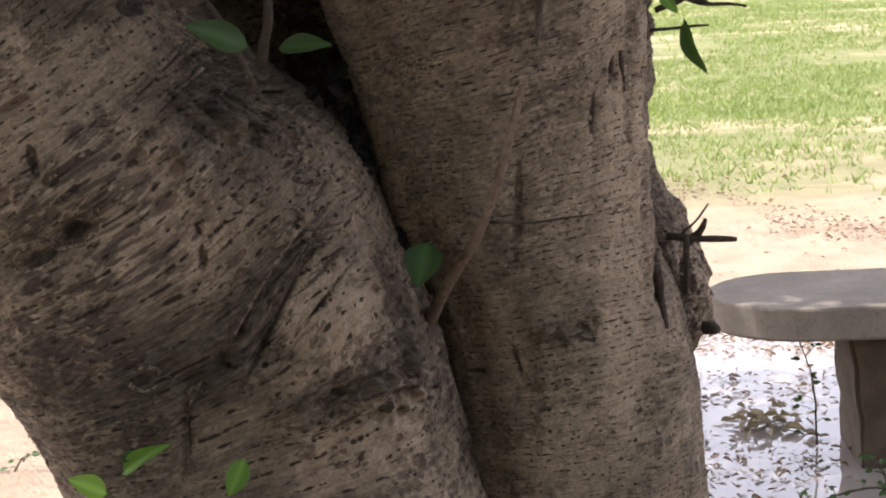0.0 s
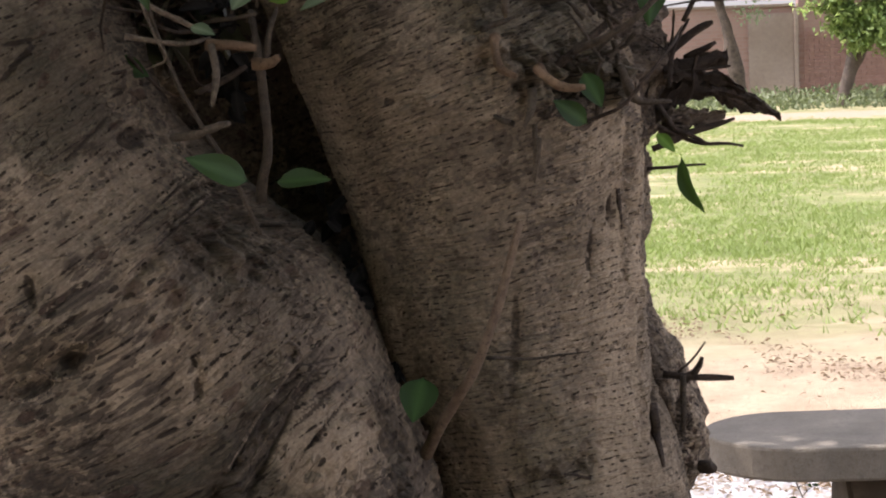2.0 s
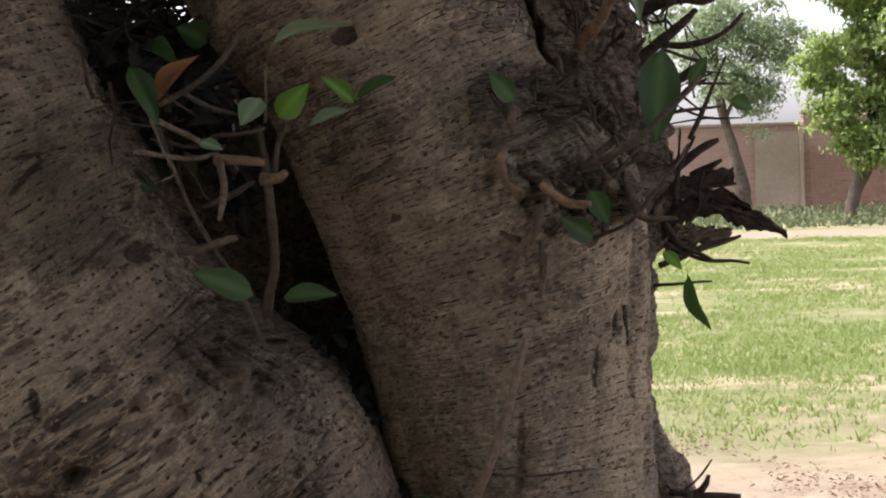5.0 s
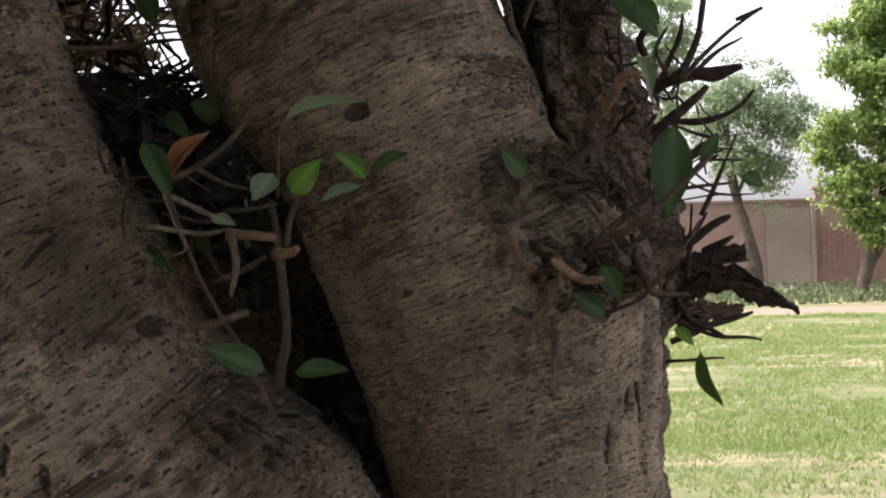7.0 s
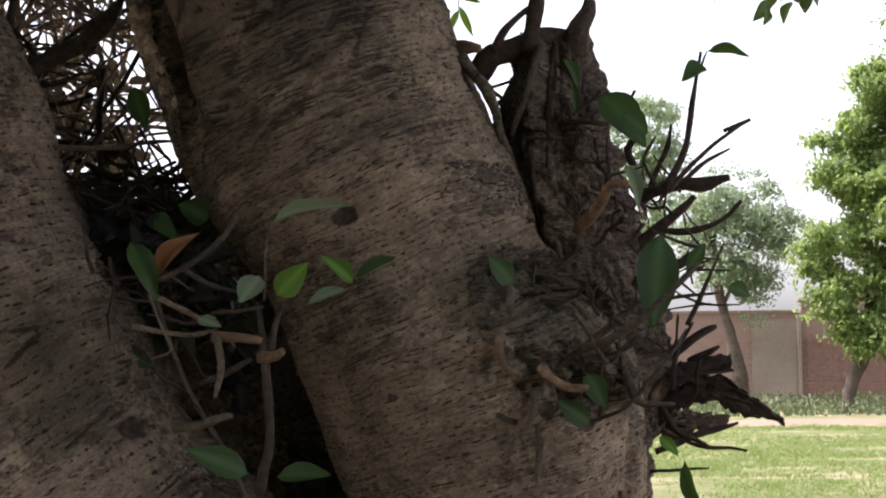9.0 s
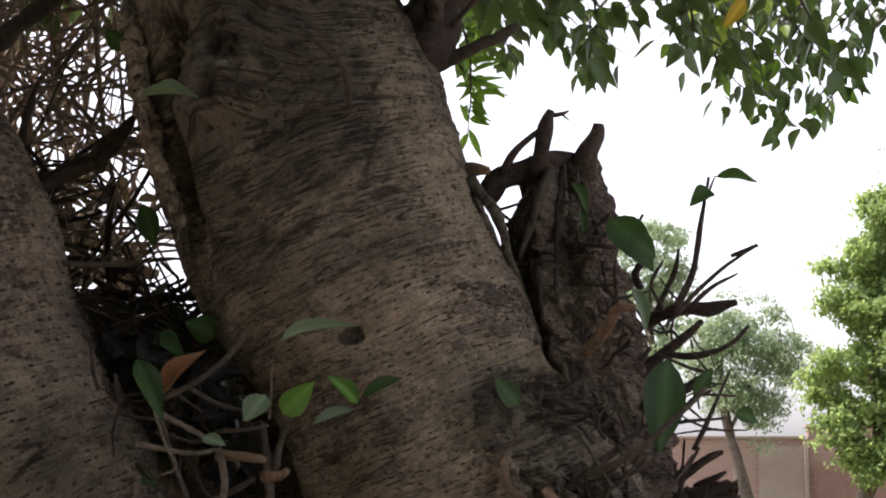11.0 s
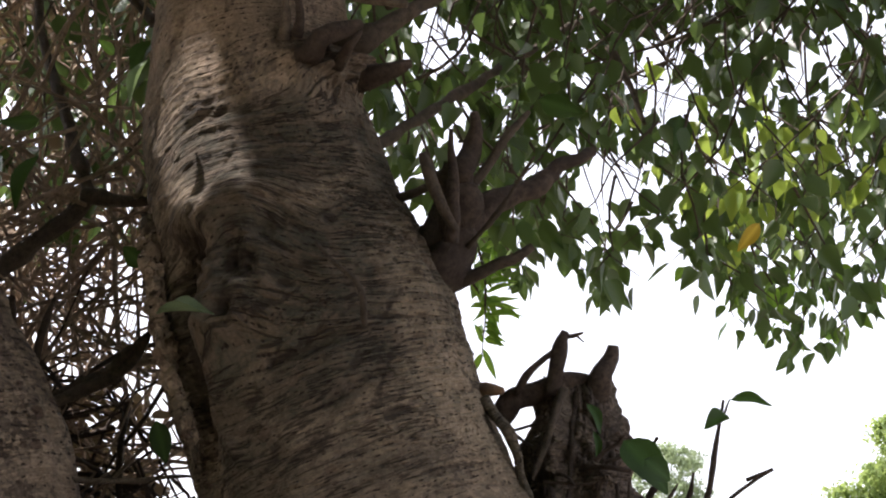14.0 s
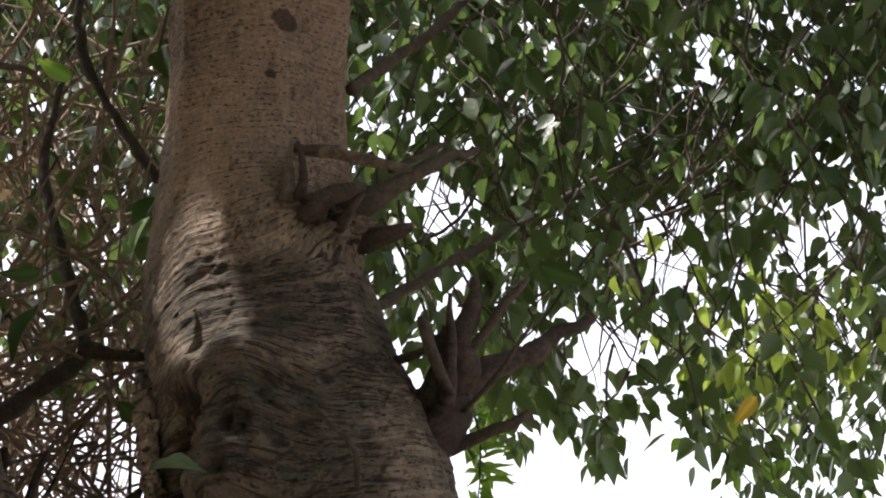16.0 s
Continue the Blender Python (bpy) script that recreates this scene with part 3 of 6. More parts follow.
MAIN_MARKS.append(((-0.448, 3.300, 2.460), -0.004, 0.045, 0.005, 42, 0.5, 0.0))
MAIN_MARKS.append(((-0.297, 3.270, 2.425), -0.007, 0.060, 0.005, -6, 0.5, 0.0))
MAIN_MARKS.append(((-0.333, 3.260, 2.386), -0.006, 0.070, 0.005, 10, 0.4, 0.0))
MAIN_MARKS.append(((-0.331, 3.330, 2.962), -0.010, 0.026, 0.020, -20, 1.0, 0.006))
MAIN_MARKS.append(((-0.347, 3.330, 2.859), -0.006, 0.013, 0.010, 0, 0.9, 0.003))
MAIN_MARKS.append(((-0.355, 3.330, 2.820), -0.004, 0.030, 0.003, -6, 0.6, 0.0))
MAIN_MARKS.append(((-0.284, 3.330, 2.917), -0.003, 0.010, 0.006, 0, 0.6, 0.0))
MAIN_MARKS.append(((0.206, 3.230, 0.785), -0.006, 0.075, 0.022, 8, 0.60, 0.014))
MAIN_MARKS.append(((0.125, 3.220, 0.980), -0.006, 0.12, 0.009, 86, 0.62, 0.003))
MAIN_MARKS.append(((0.114, 3.230, 0.731), -0.010, 0.024, 0.004, -75, 0.8, 0.0))
MAIN_MARKS.append(((0.047, 3.260, 0.708), -0.008, 0.016, 0.006, 15, 0.9, 0.0))
MAIN_MARKS.append(((0.387, 3.300, 0.849), -0.030, 0.050, 0.014, 80, 0.8, 0.010))
MAIN_MARKS.append(((0.209, 3.260, 1.606), -0.020, 0.060, 0.045, -50, 0.6, 0.050))
MAIN_MARKS.append(((0.157, 3.220, 1.459), 0.014, 0.080, 0.040, -30, 0.45, 0.045))
MAIN_MARKS.append(((0.268, 3.240, 1.446), 0.010, 0.060, 0.050, 0, 0.55, 0.050))
MAIN_MARKS.append(((-0.001, 3.220, 1.409), 0.012, 0.012, 0.010, 0, 0.0, 0.004))
MAIN_MARKS.append(((-0.070, 3.220, 1.411), -0.006, 0.012, 0.010, 0, 0.8, 0.004))
MAIN_MARKS.append(((0.086, 3.220, 1.562), 0.010, 0.016, 0.014, 0, 0.2, 0.010))
MAIN_MARKS.append(((0.210, 3.220, 1.169), -0.003, 0.006, 0.004, 0, 0.9, 0.0))
# pale band along the right ridge, painted for light from that side
MAIN_MARKS.append(((0.316, 3.240, 0.945), 0.0, 0.42, 0.05, 86, -0.9, 0.0))
MAIN_MARKS.append(((0.228, 3.240, 0.581), 0.0, 0.12, 0.08, 20, -0.6, 0.0))
# pale high up and down the right flank, painting light falling there
MAIN_MARKS.append(((-0.395, 3.320, 2.830), 0.0, 0.30, 0.13, 88, -0.35, 0.0))
MAIN_MARKS.append(((-0.005, 3.260, 2.029), 0.0, 0.28, 0.05, -62, -0.35, 0.0))
# dark band beside the crevice, its shade painted on the bark
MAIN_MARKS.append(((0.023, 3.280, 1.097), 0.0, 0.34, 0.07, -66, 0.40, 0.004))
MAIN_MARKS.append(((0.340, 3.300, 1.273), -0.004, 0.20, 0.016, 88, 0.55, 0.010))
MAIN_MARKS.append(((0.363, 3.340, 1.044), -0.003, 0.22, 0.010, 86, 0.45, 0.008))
MAIN_MARKS.append(((-0.350, 3.240, 2.322), 0.045, 0.075, 0.042, 20, 0.0, 0.0))
MAIN_MARKS.append(((-0.433, 3.270, 2.280), 0.030, 0.045, 0.030, 25, 0.0, 0.004))
MAIN_MARKS.append(((-0.399, 3.260, 2.361), -0.003, 0.040, 0.004, 66, 0.5, 0.0))
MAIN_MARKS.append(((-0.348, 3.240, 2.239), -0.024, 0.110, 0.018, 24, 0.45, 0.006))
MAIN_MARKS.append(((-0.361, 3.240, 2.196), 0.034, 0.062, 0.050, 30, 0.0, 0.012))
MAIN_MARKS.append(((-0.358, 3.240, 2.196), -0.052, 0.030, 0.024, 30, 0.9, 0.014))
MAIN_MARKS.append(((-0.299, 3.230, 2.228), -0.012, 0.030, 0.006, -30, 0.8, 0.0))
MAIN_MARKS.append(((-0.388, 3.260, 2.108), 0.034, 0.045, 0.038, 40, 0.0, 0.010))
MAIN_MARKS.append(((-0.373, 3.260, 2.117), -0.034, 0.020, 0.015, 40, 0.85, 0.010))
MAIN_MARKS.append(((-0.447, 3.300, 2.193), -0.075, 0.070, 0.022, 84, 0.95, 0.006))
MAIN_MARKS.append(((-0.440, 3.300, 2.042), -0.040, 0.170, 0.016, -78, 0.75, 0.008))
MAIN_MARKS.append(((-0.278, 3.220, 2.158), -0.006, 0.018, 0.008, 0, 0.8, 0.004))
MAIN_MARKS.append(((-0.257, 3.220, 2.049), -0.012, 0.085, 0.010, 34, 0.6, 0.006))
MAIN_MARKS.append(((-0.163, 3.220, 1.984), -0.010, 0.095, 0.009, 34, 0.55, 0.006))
MAIN_MARKS.append(((-0.088, 3.240, 1.945), -0.008, 0.030, 0.012, 30, 0.8, 0.006))
MAIN_MARKS.append(((-0.109, 3.230, 2.109), -0.008, 0.050, 0.006, 8, 0.7, 0.004))
MAIN_MARKS.append(((0.006, 3.250, 1.862), -0.005, 0.055, 0.0035, 16, 0.8, 0.0))
MAIN_MARKS.append(((0.015, 3.250, 1.829), -0.004, 0.045, 0.003, 14, 0.7, 0.0))
MAIN_MARKS.append(((-0.140, 3.220, 1.710), -0.012, 0.024, 0.014, 20, 0.9, 0.006))
MAIN_MARKS.append(((-0.353, 3.280, 1.886), 0.016, 0.030, 0.010, -60, 0.2, 0.010))
MAIN_MARKS.append(((-0.220, 3.340, 2.593), 0.050, 0.070, 0.040, 10, 0.5, 0.020))
MAIN_MARKS.append(((-0.264, 3.320, 2.591), -0.004, 0.060, 0.012, 0, 0.7, 0.006))
MAIN_MARKS.append(((-0.084, 3.300, 2.270), 0.020, 0.080, 0.030, -60, 0.1, 0.012))
# old bark patches that also paint the crown's shade on the trunk
MAIN_OLD_SHADE = [
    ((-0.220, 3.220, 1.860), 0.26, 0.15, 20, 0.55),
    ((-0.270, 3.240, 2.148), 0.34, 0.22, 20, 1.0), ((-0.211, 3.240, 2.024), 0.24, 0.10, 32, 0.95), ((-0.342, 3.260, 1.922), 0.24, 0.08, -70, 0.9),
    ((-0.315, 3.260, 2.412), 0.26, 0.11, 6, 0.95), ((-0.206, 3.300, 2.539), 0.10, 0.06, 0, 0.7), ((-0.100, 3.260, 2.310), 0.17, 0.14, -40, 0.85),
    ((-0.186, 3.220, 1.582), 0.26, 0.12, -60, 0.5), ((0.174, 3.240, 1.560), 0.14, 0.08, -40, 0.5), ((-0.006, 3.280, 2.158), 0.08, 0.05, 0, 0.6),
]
for q in range(8):
    MAIN_MARKS.append(((0.10 - 0.028 * q, 3.25, 1.66 + 0.033 * q), -0.003, 0.06, 0.0026, 20 - 2 * q, 0.6, 0.0))
child("trunk", stem_mesh("trunk", MAIN_KEYS, 3.48, 0.95, -0.10, 4.40, 0.0036, 380, BARK_FINE, MAIN_MARKS, creases=(1.62, 2.62, 0.003, 26, 0.10), old_shades=MAIN_OLD_SHADE, fine=(0.55, 3.1)), fig, "pale brown pitted trunk bark")
SIDE_KEYS = [
    (-0.10, -0.33, 0.56), (0.20, -0.28, 0.410), (0.45, -0.289, 0.367), (0.60, -0.334, 0.367), (0.80, -0.418, 0.406), (0.96, -0.475, 0.412),
    (1.08, -0.545, 0.425), (1.17, -0.60, 0.41), (1.24, -0.685, 0.395), (1.36, -0.800, 0.375), (1.54, -0.868, 0.376), (1.64, -0.905, 0.368), (1.72, -0.945, 0.358), (1.81, -0.985, 0.338),
    (1.96, -1.030, 0.330), (2.13, -1.100, 0.310), (2.60, -1.25, 0.26), (3.20, -1.42, 0.19), (4.0, -1.6, 0.10),
]
SIDE_MARKS = []
SIDE_MARKS.append(((-0.578, 3.120, 1.028), -0.030, 0.032, 0.014, 24, 1.0, 0.006))
SIDE_MARKS.append(((-0.644, 3.140, 0.982), -0.018, 0.040, 0.014, 20, 0.7, 0.010))
SIDE_MARKS.append(((-0.613, 3.130, 1.009), -0.020, 0.075, 0.030, 25, 0.2, 0.008))
SIDE_MARKS.append(((-0.631, 3.140, 1.141), -0.016, 0.030, 0.010, -78, 1.0, 0.004))
SIDE_MARKS.append(((-0.696, 3.160, 1.174), -0.016, 0.03, 0.010, 85, 1.0, 0.0))
SIDE_MARKS.append(((-0.236, 3.120, 1.018), 0.012, 0.026, 0.024, 0, 0.0, 0.0))
SIDE_MARKS.append(((-0.236, 3.120, 1.018), -0.018, 0.014, 0.012, 0, 0.8, 0.0))
SIDE_MARKS.append(((-0.488, 3.090, 0.780), -0.014, 0.015, 0.012, 0, 0.8, 0.004))
SIDE_MARKS.append(((-0.194, 3.120, 0.875), 0.026, 0.075, 0.070, 0, 0.0, 0.0))
SIDE_MARKS.append(((-0.306, 3.100, 0.885), -0.012, 0.17, 0.010, 54, 0.6, 0.003))
SIDE_MARKS.append(((-0.199, 3.130, 1.044), -0.010, 0.050, 0.008, 50, 0.7, 0.0))
SIDE_MARKS.append(((-0.432, 3.090, 0.684), -0.014, 0.080, 0.010, 84, 0.6, 0.004))
SIDE_MARKS.append(((-0.445, 3.110, 1.221), 0.016, 0.13, 0.012, 52, 0.0, 0.0))
SIDE_MARKS.append(((-0.393, 3.110, 1.201), 0.014, 0.12, 0.010, 44, 0.0, 0.0))
SIDE_MARKS.append(((-0.419, 3.110, 1.215), -0.014, 0.12, 0.010, 48, 0.3, 0.0))
SIDE_MARKS.append(((-0.113, 3.150, 0.700), -0.012, 0.018, 0.014, 0, 0.9, 0.010))
SIDE_MARKS.append(((-0.157, 3.140, 0.911), -0.008, 0.022, 0.014, 0, 0.5, 0.006))
SIDE_MARKS.append(((-0.099, 3.170, 0.722), 0.006, 0.06, 0.05, 0, 0.0, 0.022))
SIDE_MARKS.append(((-0.337, 3.100, 0.817), 0.008, 0.05, 0.07, 0, 0.2, 0.007))
SIDE_MARKS.append(((-0.350, 3.120, 1.202), -0.012, 0.018, 0.014, 0, 0.7, 0.004))
SIDE_MARKS.append(((-0.398, 3.120, 1.271), -0.012, 0.016, 0.014, 0, 0.7, 0.004))
SIDE_MARKS.append(((-0.484, 3.120, 1.366), -0.012, 0.020, 0.016, 0, 0.8, 0.004))
SIDE_MARKS.append(((-0.641, 3.140, 1.502), -0.012, 0.050, 0.006, 50, 1.0, 0.012))
SIDE_MARKS.append(((-0.648, 3.140, 1.529), -0.010, 0.030, 0.005, 10, 1.0, 0.010))
SIDE_MARKS.append(((-0.537, 3.160, 1.624), -0.010, 0.040, 0.006, -55, 0.8, 0.006))
SIDE_MARKS.append(((-0.380, 3.090, 0.968), -0.010, 0.022, 0.008, 75, 0.7, 0.0))
SIDE_MARKS.append(((-0.293, 3.100, 0.944), 0.010, 0.11, 0.018, 50, 0.0, 0.003))
SIDE_MARKS.append(((-0.067, 3.200, 0.800), -0.010, 0.10, 0.012, 84, 0.5, 0.014))
SIDE_MARKS.append(((-0.287, 3.090, 0.742), -0.008, 0.05, 0.03, 30, 0.3, 0.007))
SIDE_MARKS.append(((-0.525, 3.120, 1.251), -0.006, 0.06, 0.012, 42, 0.5, 0.006))
SIDE_MARKS.append(((-0.307, 3.120, 1.168), -0.006, 0.09, 0.05, 0, 0.25, 0.016))
SIDE_MARKS.append(((-0.180, 3.120, 0.729), -0.008, 0.16, 0.010, 22, 0.4, 0.008))
SIDE_MARKS.append(((-0.149, 3.120, 0.614), -0.008, 0.02, 0.006, 60, 0.9, 0.0))
SIDE_MARKS.append(((-0.194, 3.120, 0.875), 0.0, 0.085, 0.070, 30, -1.0, 0.0))
SIDE_MARKS.append(((-0.148, 3.120, 0.633), 0.0, 0.12, 0.07, 30, -0.8, 0.0))
SIDE_MARKS.append(((-0.592, 3.140, 1.234), 0.0, 0.20, 0.06, 35, -0.7, 0.0))
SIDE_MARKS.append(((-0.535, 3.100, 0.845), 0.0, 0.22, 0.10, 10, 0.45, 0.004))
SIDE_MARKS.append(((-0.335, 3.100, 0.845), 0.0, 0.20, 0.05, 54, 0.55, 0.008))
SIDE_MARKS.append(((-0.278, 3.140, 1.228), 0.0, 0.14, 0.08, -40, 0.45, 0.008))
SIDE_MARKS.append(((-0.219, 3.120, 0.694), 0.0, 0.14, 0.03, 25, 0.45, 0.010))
# dark strip at the crevice edge, painting shade between the stems
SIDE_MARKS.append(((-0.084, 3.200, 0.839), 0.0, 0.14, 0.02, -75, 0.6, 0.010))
for q in range(9):
    SIDE_MARKS.append(((-0.30 + 0.011 * q, 3.1, 0.815 + 0.024 * q), -0.008, 0.11 - 0.005 * q, 0.0032, 62 - 3 * q, 0.75, 0.0))
SIDE_MARKS.append(((-0.549, 3.130, 1.372), -0.010, 0.06, 0.0040, 50, 0.95, 0.0))
SIDE_MARKS.append(((-0.601, 3.130, 1.263), 0.0, 0.12, 0.06, 38, -0.7, 0.0))
SIDE_MARKS.append(((-0.482, 3.130, 1.369), -0.012, 0.024, 0.020, 0, 0.9, 0.004))
SIDE_MARKS.append(((-0.390, 3.120, 1.192), 0.0, 0.13, 0.06, 40, 0.40, 0.010))
SIDE_MARKS.append(((-0.236, 3.160, 1.271), 0.0, 0.10, 0.10, 0, 0.42, 0.012))
SIDE_MARKS.append(((-0.384, 3.100, 1.018), -0.010, 0.014, 0.005, -70, 0.95, 0.0))
SIDE_MARKS.append(((-0.382, 3.100, 0.981), -0.008, 0.016, 0.004, 80, 0.95, 0.0))
for q in range(12):
    SIDE_MARKS.append(((-0.215 + 0.010 * (q % 4), 3.1, 0.88 + 0.011 * q), -0.005, 0.055, 0.0022, 58 - 5 * q, 0.8, 0.0))
# old bark patches, also painting shade at lower left and by the fork
SIDE_OLD_SHADE = [
    ((-0.450, 3.1, 0.770), 0.21, 0.10, 10, 0.72), ((-0.340, 3.1, 0.860), 0.19, 0.045, 54, 0.70), ((-0.205, 3.1, 0.720), 0.12, 0.04, 22, 0.62),
    ((-0.300, 3.1, 1.205), 0.15, 0.08, -40, 0.60), ((-0.620, 3.1, 1.000), 0.10, 0.05, 25, 0.55), ((-0.080, 3.2, 0.840), 0.13, 0.025, -75, 0.6),
    ((-0.560, 3.1, 1.490), 0.13, 0.10, -60, 0.50), ((-0.500, 3.1, 1.700), 0.16, 0.07, -60, 0.5),
]
child("side_stem", stem_mesh("side_stem", SIDE_KEYS, 3.44, 0.86, -0.10, 4.00, 0.0034, 460, BARK, SIDE_MARKS, lump=0.018, flute=0.011, craggy=0.003, seed=5.1, creases=(0.95, 2.4, 0.005, 20, 0.15), old_shades=SIDE_OLD_SHADE, fine=(0.50, 2.2), boxy=0.74), fig, "broad leaning stem with dark knot holes")
STUMP_KEYS = [
    (1.25, 0.25, 0.135), (1.40, 0.285, 0.130), (1.54, 0.300, 0.115), (1.62, 0.275, 0.110), (1.80, 0.235, 0.110), (1.90, 0.228, 0.098),
    (2.00, 0.232, 0.070), (2.06, 0.226, 0.058),
]
child("broken_stem", stem_mesh("broken_stem", STUMP_KEYS, 3.56, 1.3, 1.25, 2.025, 0.0055, 130, BARK_OLD, (), 0.010, 0.012, 0.002, 0.018, 0.035, 9.0), fig, "dark rotten broken stem with jagged top")
# backing wood added so the fork closes as a shaded hollow
HOLLOW_KEYS = [(0.20, -0.12, 0.24), (0.90, -0.16, 0.25), (1.30, -0.27, 0.22), (1.55, -0.38, 0.20), (1.66, -0.42, 0.17), (1.74, -0.45, 0.10)]
child("inner_stem", stem_mesh("inner_stem", HOLLOW_KEYS, 3.86, 0.8, 0.20, 1.72, 0.010, 90, BARK, (), 0.02, 0.014, 0.002, 0.012, 0.04, 21.0), fig, "bark-covered wood filling the shaded fork")
BURR_KEYS = [
    (-0.10, 0.33, 0.16), (0.30, 0.36, 0.105), (0.55, 0.368, 0.092), (0.67, 0.362, 0.086), (0.73, 0.383, 0.100), (0.82, 0.385, 0.098),
    (0.93, 0.358, 0.086), (1.01, 0.325, 0.070), (1.20, 0.315, 0.078), (1.40, 0.305, 0.08),
]
child("burr", stem_mesh("burr", BURR_KEYS, 3.58, 1.2, -0.10, 1.40, 0.0055, 120, BARK, [((0.432, 3.470, 0.819), -0.02, 0.05, 0.015, 80, 0.7, 0.02), ((0.481, 3.500, 0.726), 0.02, 0.012, 0.012, 0, 0.8, 0.01)],
                        0.008, 0.006, 0.002, 0.010, 0.0, 13.0), fig, "knobbly burr of grey-brown bark")

v, f, g = tube([(-0.533, 3.400, 2.310), (-0.520, 3.360, 2.210), (-0.506, 3.350, 2.119), (-0.480, 3.340, 2.029), (-0.448, 3.330, 1.940), (-0.423, 3.360, 1.856)], 0.019, 0.010, 30, 0.6, 4.4, 0.004, knots=True)
v = v + (0.005 * rough_noise(v * 24, 3, 0.6) + 0.009 * rough_noise(v * (80, 80, 55), 3, 0.7))[:, None] * (0.5, -1.0, 0.3)
child("bark_ridge", mesh_from("bark_ridge", v, f, BARK, True, None, {"grain": g}), fig, "rough flaking ridge of pale bark")


def lay_strip(name, stem, points, r0, r1, material, label="", proud=0.28):
    """A thin strip lying on the front of a stem, through points given by their place across and their height."""
    me = bpy.data.objects[stem].data
    co = np.zeros(3 * len(me.vertices))
    me.vertices.foreach_get("co", co)
    co = co.reshape(-1, 3)
    co = co[co[:, 1] < np.median(co[:, 1])]
    path = []
    for x, h in curve_points([(x, 0, h) for x, h in points], 0.012)[:, (0, 2)]:
        k = np.argmin((co[:, 0] - x) ** 2 + (co[:, 2] - h) ** 2)
        path.append((x, co[k, 1] + r0 * (1 - 2 * proud), h))
    return twig(name, path, r0, r1, material, fig, label, sides=8, wob=0.35, knots=False)


for points, r in (([(-0.372, 1.264), (-0.440, 1.208), (-0.510, 1.145)], 0.0048), ([(-0.406, 1.300), (-0.480, 1.228), (-0.554, 1.146)], 0.0045), ([(-0.534, 1.396), (-0.610, 1.342), (-0.685, 1.277)], 0.0045),
                  ([(-0.225, 1.010), (-0.275, 0.945), (-0.330, 0.860), (-0.375, 0.790)], 0.0045), ([(-0.395, 0.770), (-0.425, 0.720), (-0.432, 0.640), (-0.440, 0.580)], 0.0050),
                  ([(-0.215, 0.985), (-0.262, 0.915), (-0.300, 0.850)], 0.0035), ([(-0.150, 0.700), (-0.230, 0.665), (-0.330, 0.640)], 0.0040)):
    lay_strip("bark_ridge", "side_stem", points, r, 0.5 * r, BARK)
    # near-black strip below each ridge, painting the shade of its recess
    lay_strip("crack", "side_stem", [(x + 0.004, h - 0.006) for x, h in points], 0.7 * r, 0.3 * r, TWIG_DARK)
for points, r in (([(0.190, 2.02), (0.172, 1.94), (0.150, 1.86)], 0.010), ([(0.225, 2.02), (0.212, 1.92), (0.205, 1.80)], 0.008), ([(0.262, 2.00), (0.265, 1.90), (0.250, 1.82)], 0.008),
                  ([(0.280, 1.93), (0.292, 1.85), (0.300, 1.76)], 0.007), ([(0.170, 1.88), (0.180, 1.78), (0.190, 1.70)], 0.009)):
    lay_strip("split_fibre", "broken_stem", points, r, 0.4 * r, TWIG_DARK, proud=0.6)


for x, h, long, broad, slant in ((-0.578, 1.028, 0.050, 0.026, 24), (-0.644, 0.985, 0.044, 0.020, 20), (-0.488, 0.780, 0.026, 0.020, 10)):
    ct, st = math.cos(radians(slant)), math.sin(radians(slant))
    for a0, a1 in ((0.1, 2.9), (3.3, 5.9)):
        arc = [(long * math.cos(a0 + (a1 - a0) * q / 6), broad * math.sin(a0 + (a1 - a0) * q / 6)) for q in range(7)]
        lay_strip("knot_ring", "side_stem", [(x + u * ct - w * st, h + u * st + w * ct) for u, w in arc], 0.0055, 0.004, BARK)
# near-black strips stand in for the shade of cavities and a crack
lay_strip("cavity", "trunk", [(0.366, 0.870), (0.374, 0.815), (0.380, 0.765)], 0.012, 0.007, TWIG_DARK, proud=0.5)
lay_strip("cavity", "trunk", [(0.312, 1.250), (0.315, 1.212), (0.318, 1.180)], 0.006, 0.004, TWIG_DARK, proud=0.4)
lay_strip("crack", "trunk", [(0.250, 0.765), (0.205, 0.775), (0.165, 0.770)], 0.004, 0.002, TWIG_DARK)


def bark_flakes(count, stem, z0, z1, lean, cut, big, material, seed, x0=-9.0, lifted=0.10):
    """Thin raised scales of bark lying on a stem, in patches."""
    g = np.random.default_rng(seed)
    me = bpy.data.objects[stem].data
    v, no, gr = np.zeros(3 * len(me.vertices)), np.zeros(3 * len(me.vertices)), np.zeros(3 * len(me.vertices))
    me.vertices.foreach_get("co", v), me.vertex_normals.foreach_get("vector", no), me.attributes["grain"].data.foreach_get("vector", gr)
    v, no, gr = v.reshape(-1, 3), no.reshape(-1, 3), gr.reshape(-1, 3)
    no = no * np.where(((v - v.mean(0)) * no)[:, :2].sum(1).mean() < 0, -1, 1)
    age_shade = np.zeros(len(v))
    me.attributes["age_shade"].data.foreach_get("value", age_shade)
    fit = (no[:, 1] < -0.05) & (v[:, 2] > z0) & (v[:, 2] < z1) & (v[:, 0] > x0) & (rough_noise(v * 9 + seed, 3) > cut)
    pick = g.choice(np.flatnonzero(fit), count)
    u = np.cross(no[pick], (lean, 0, 1.0))
    u /= np.linalg.norm(u, axis=1)[:, None]
    w = np.cross(no[pick], u)
    a = np.linspace(0, 2 * np.pi, 8)[:-1]
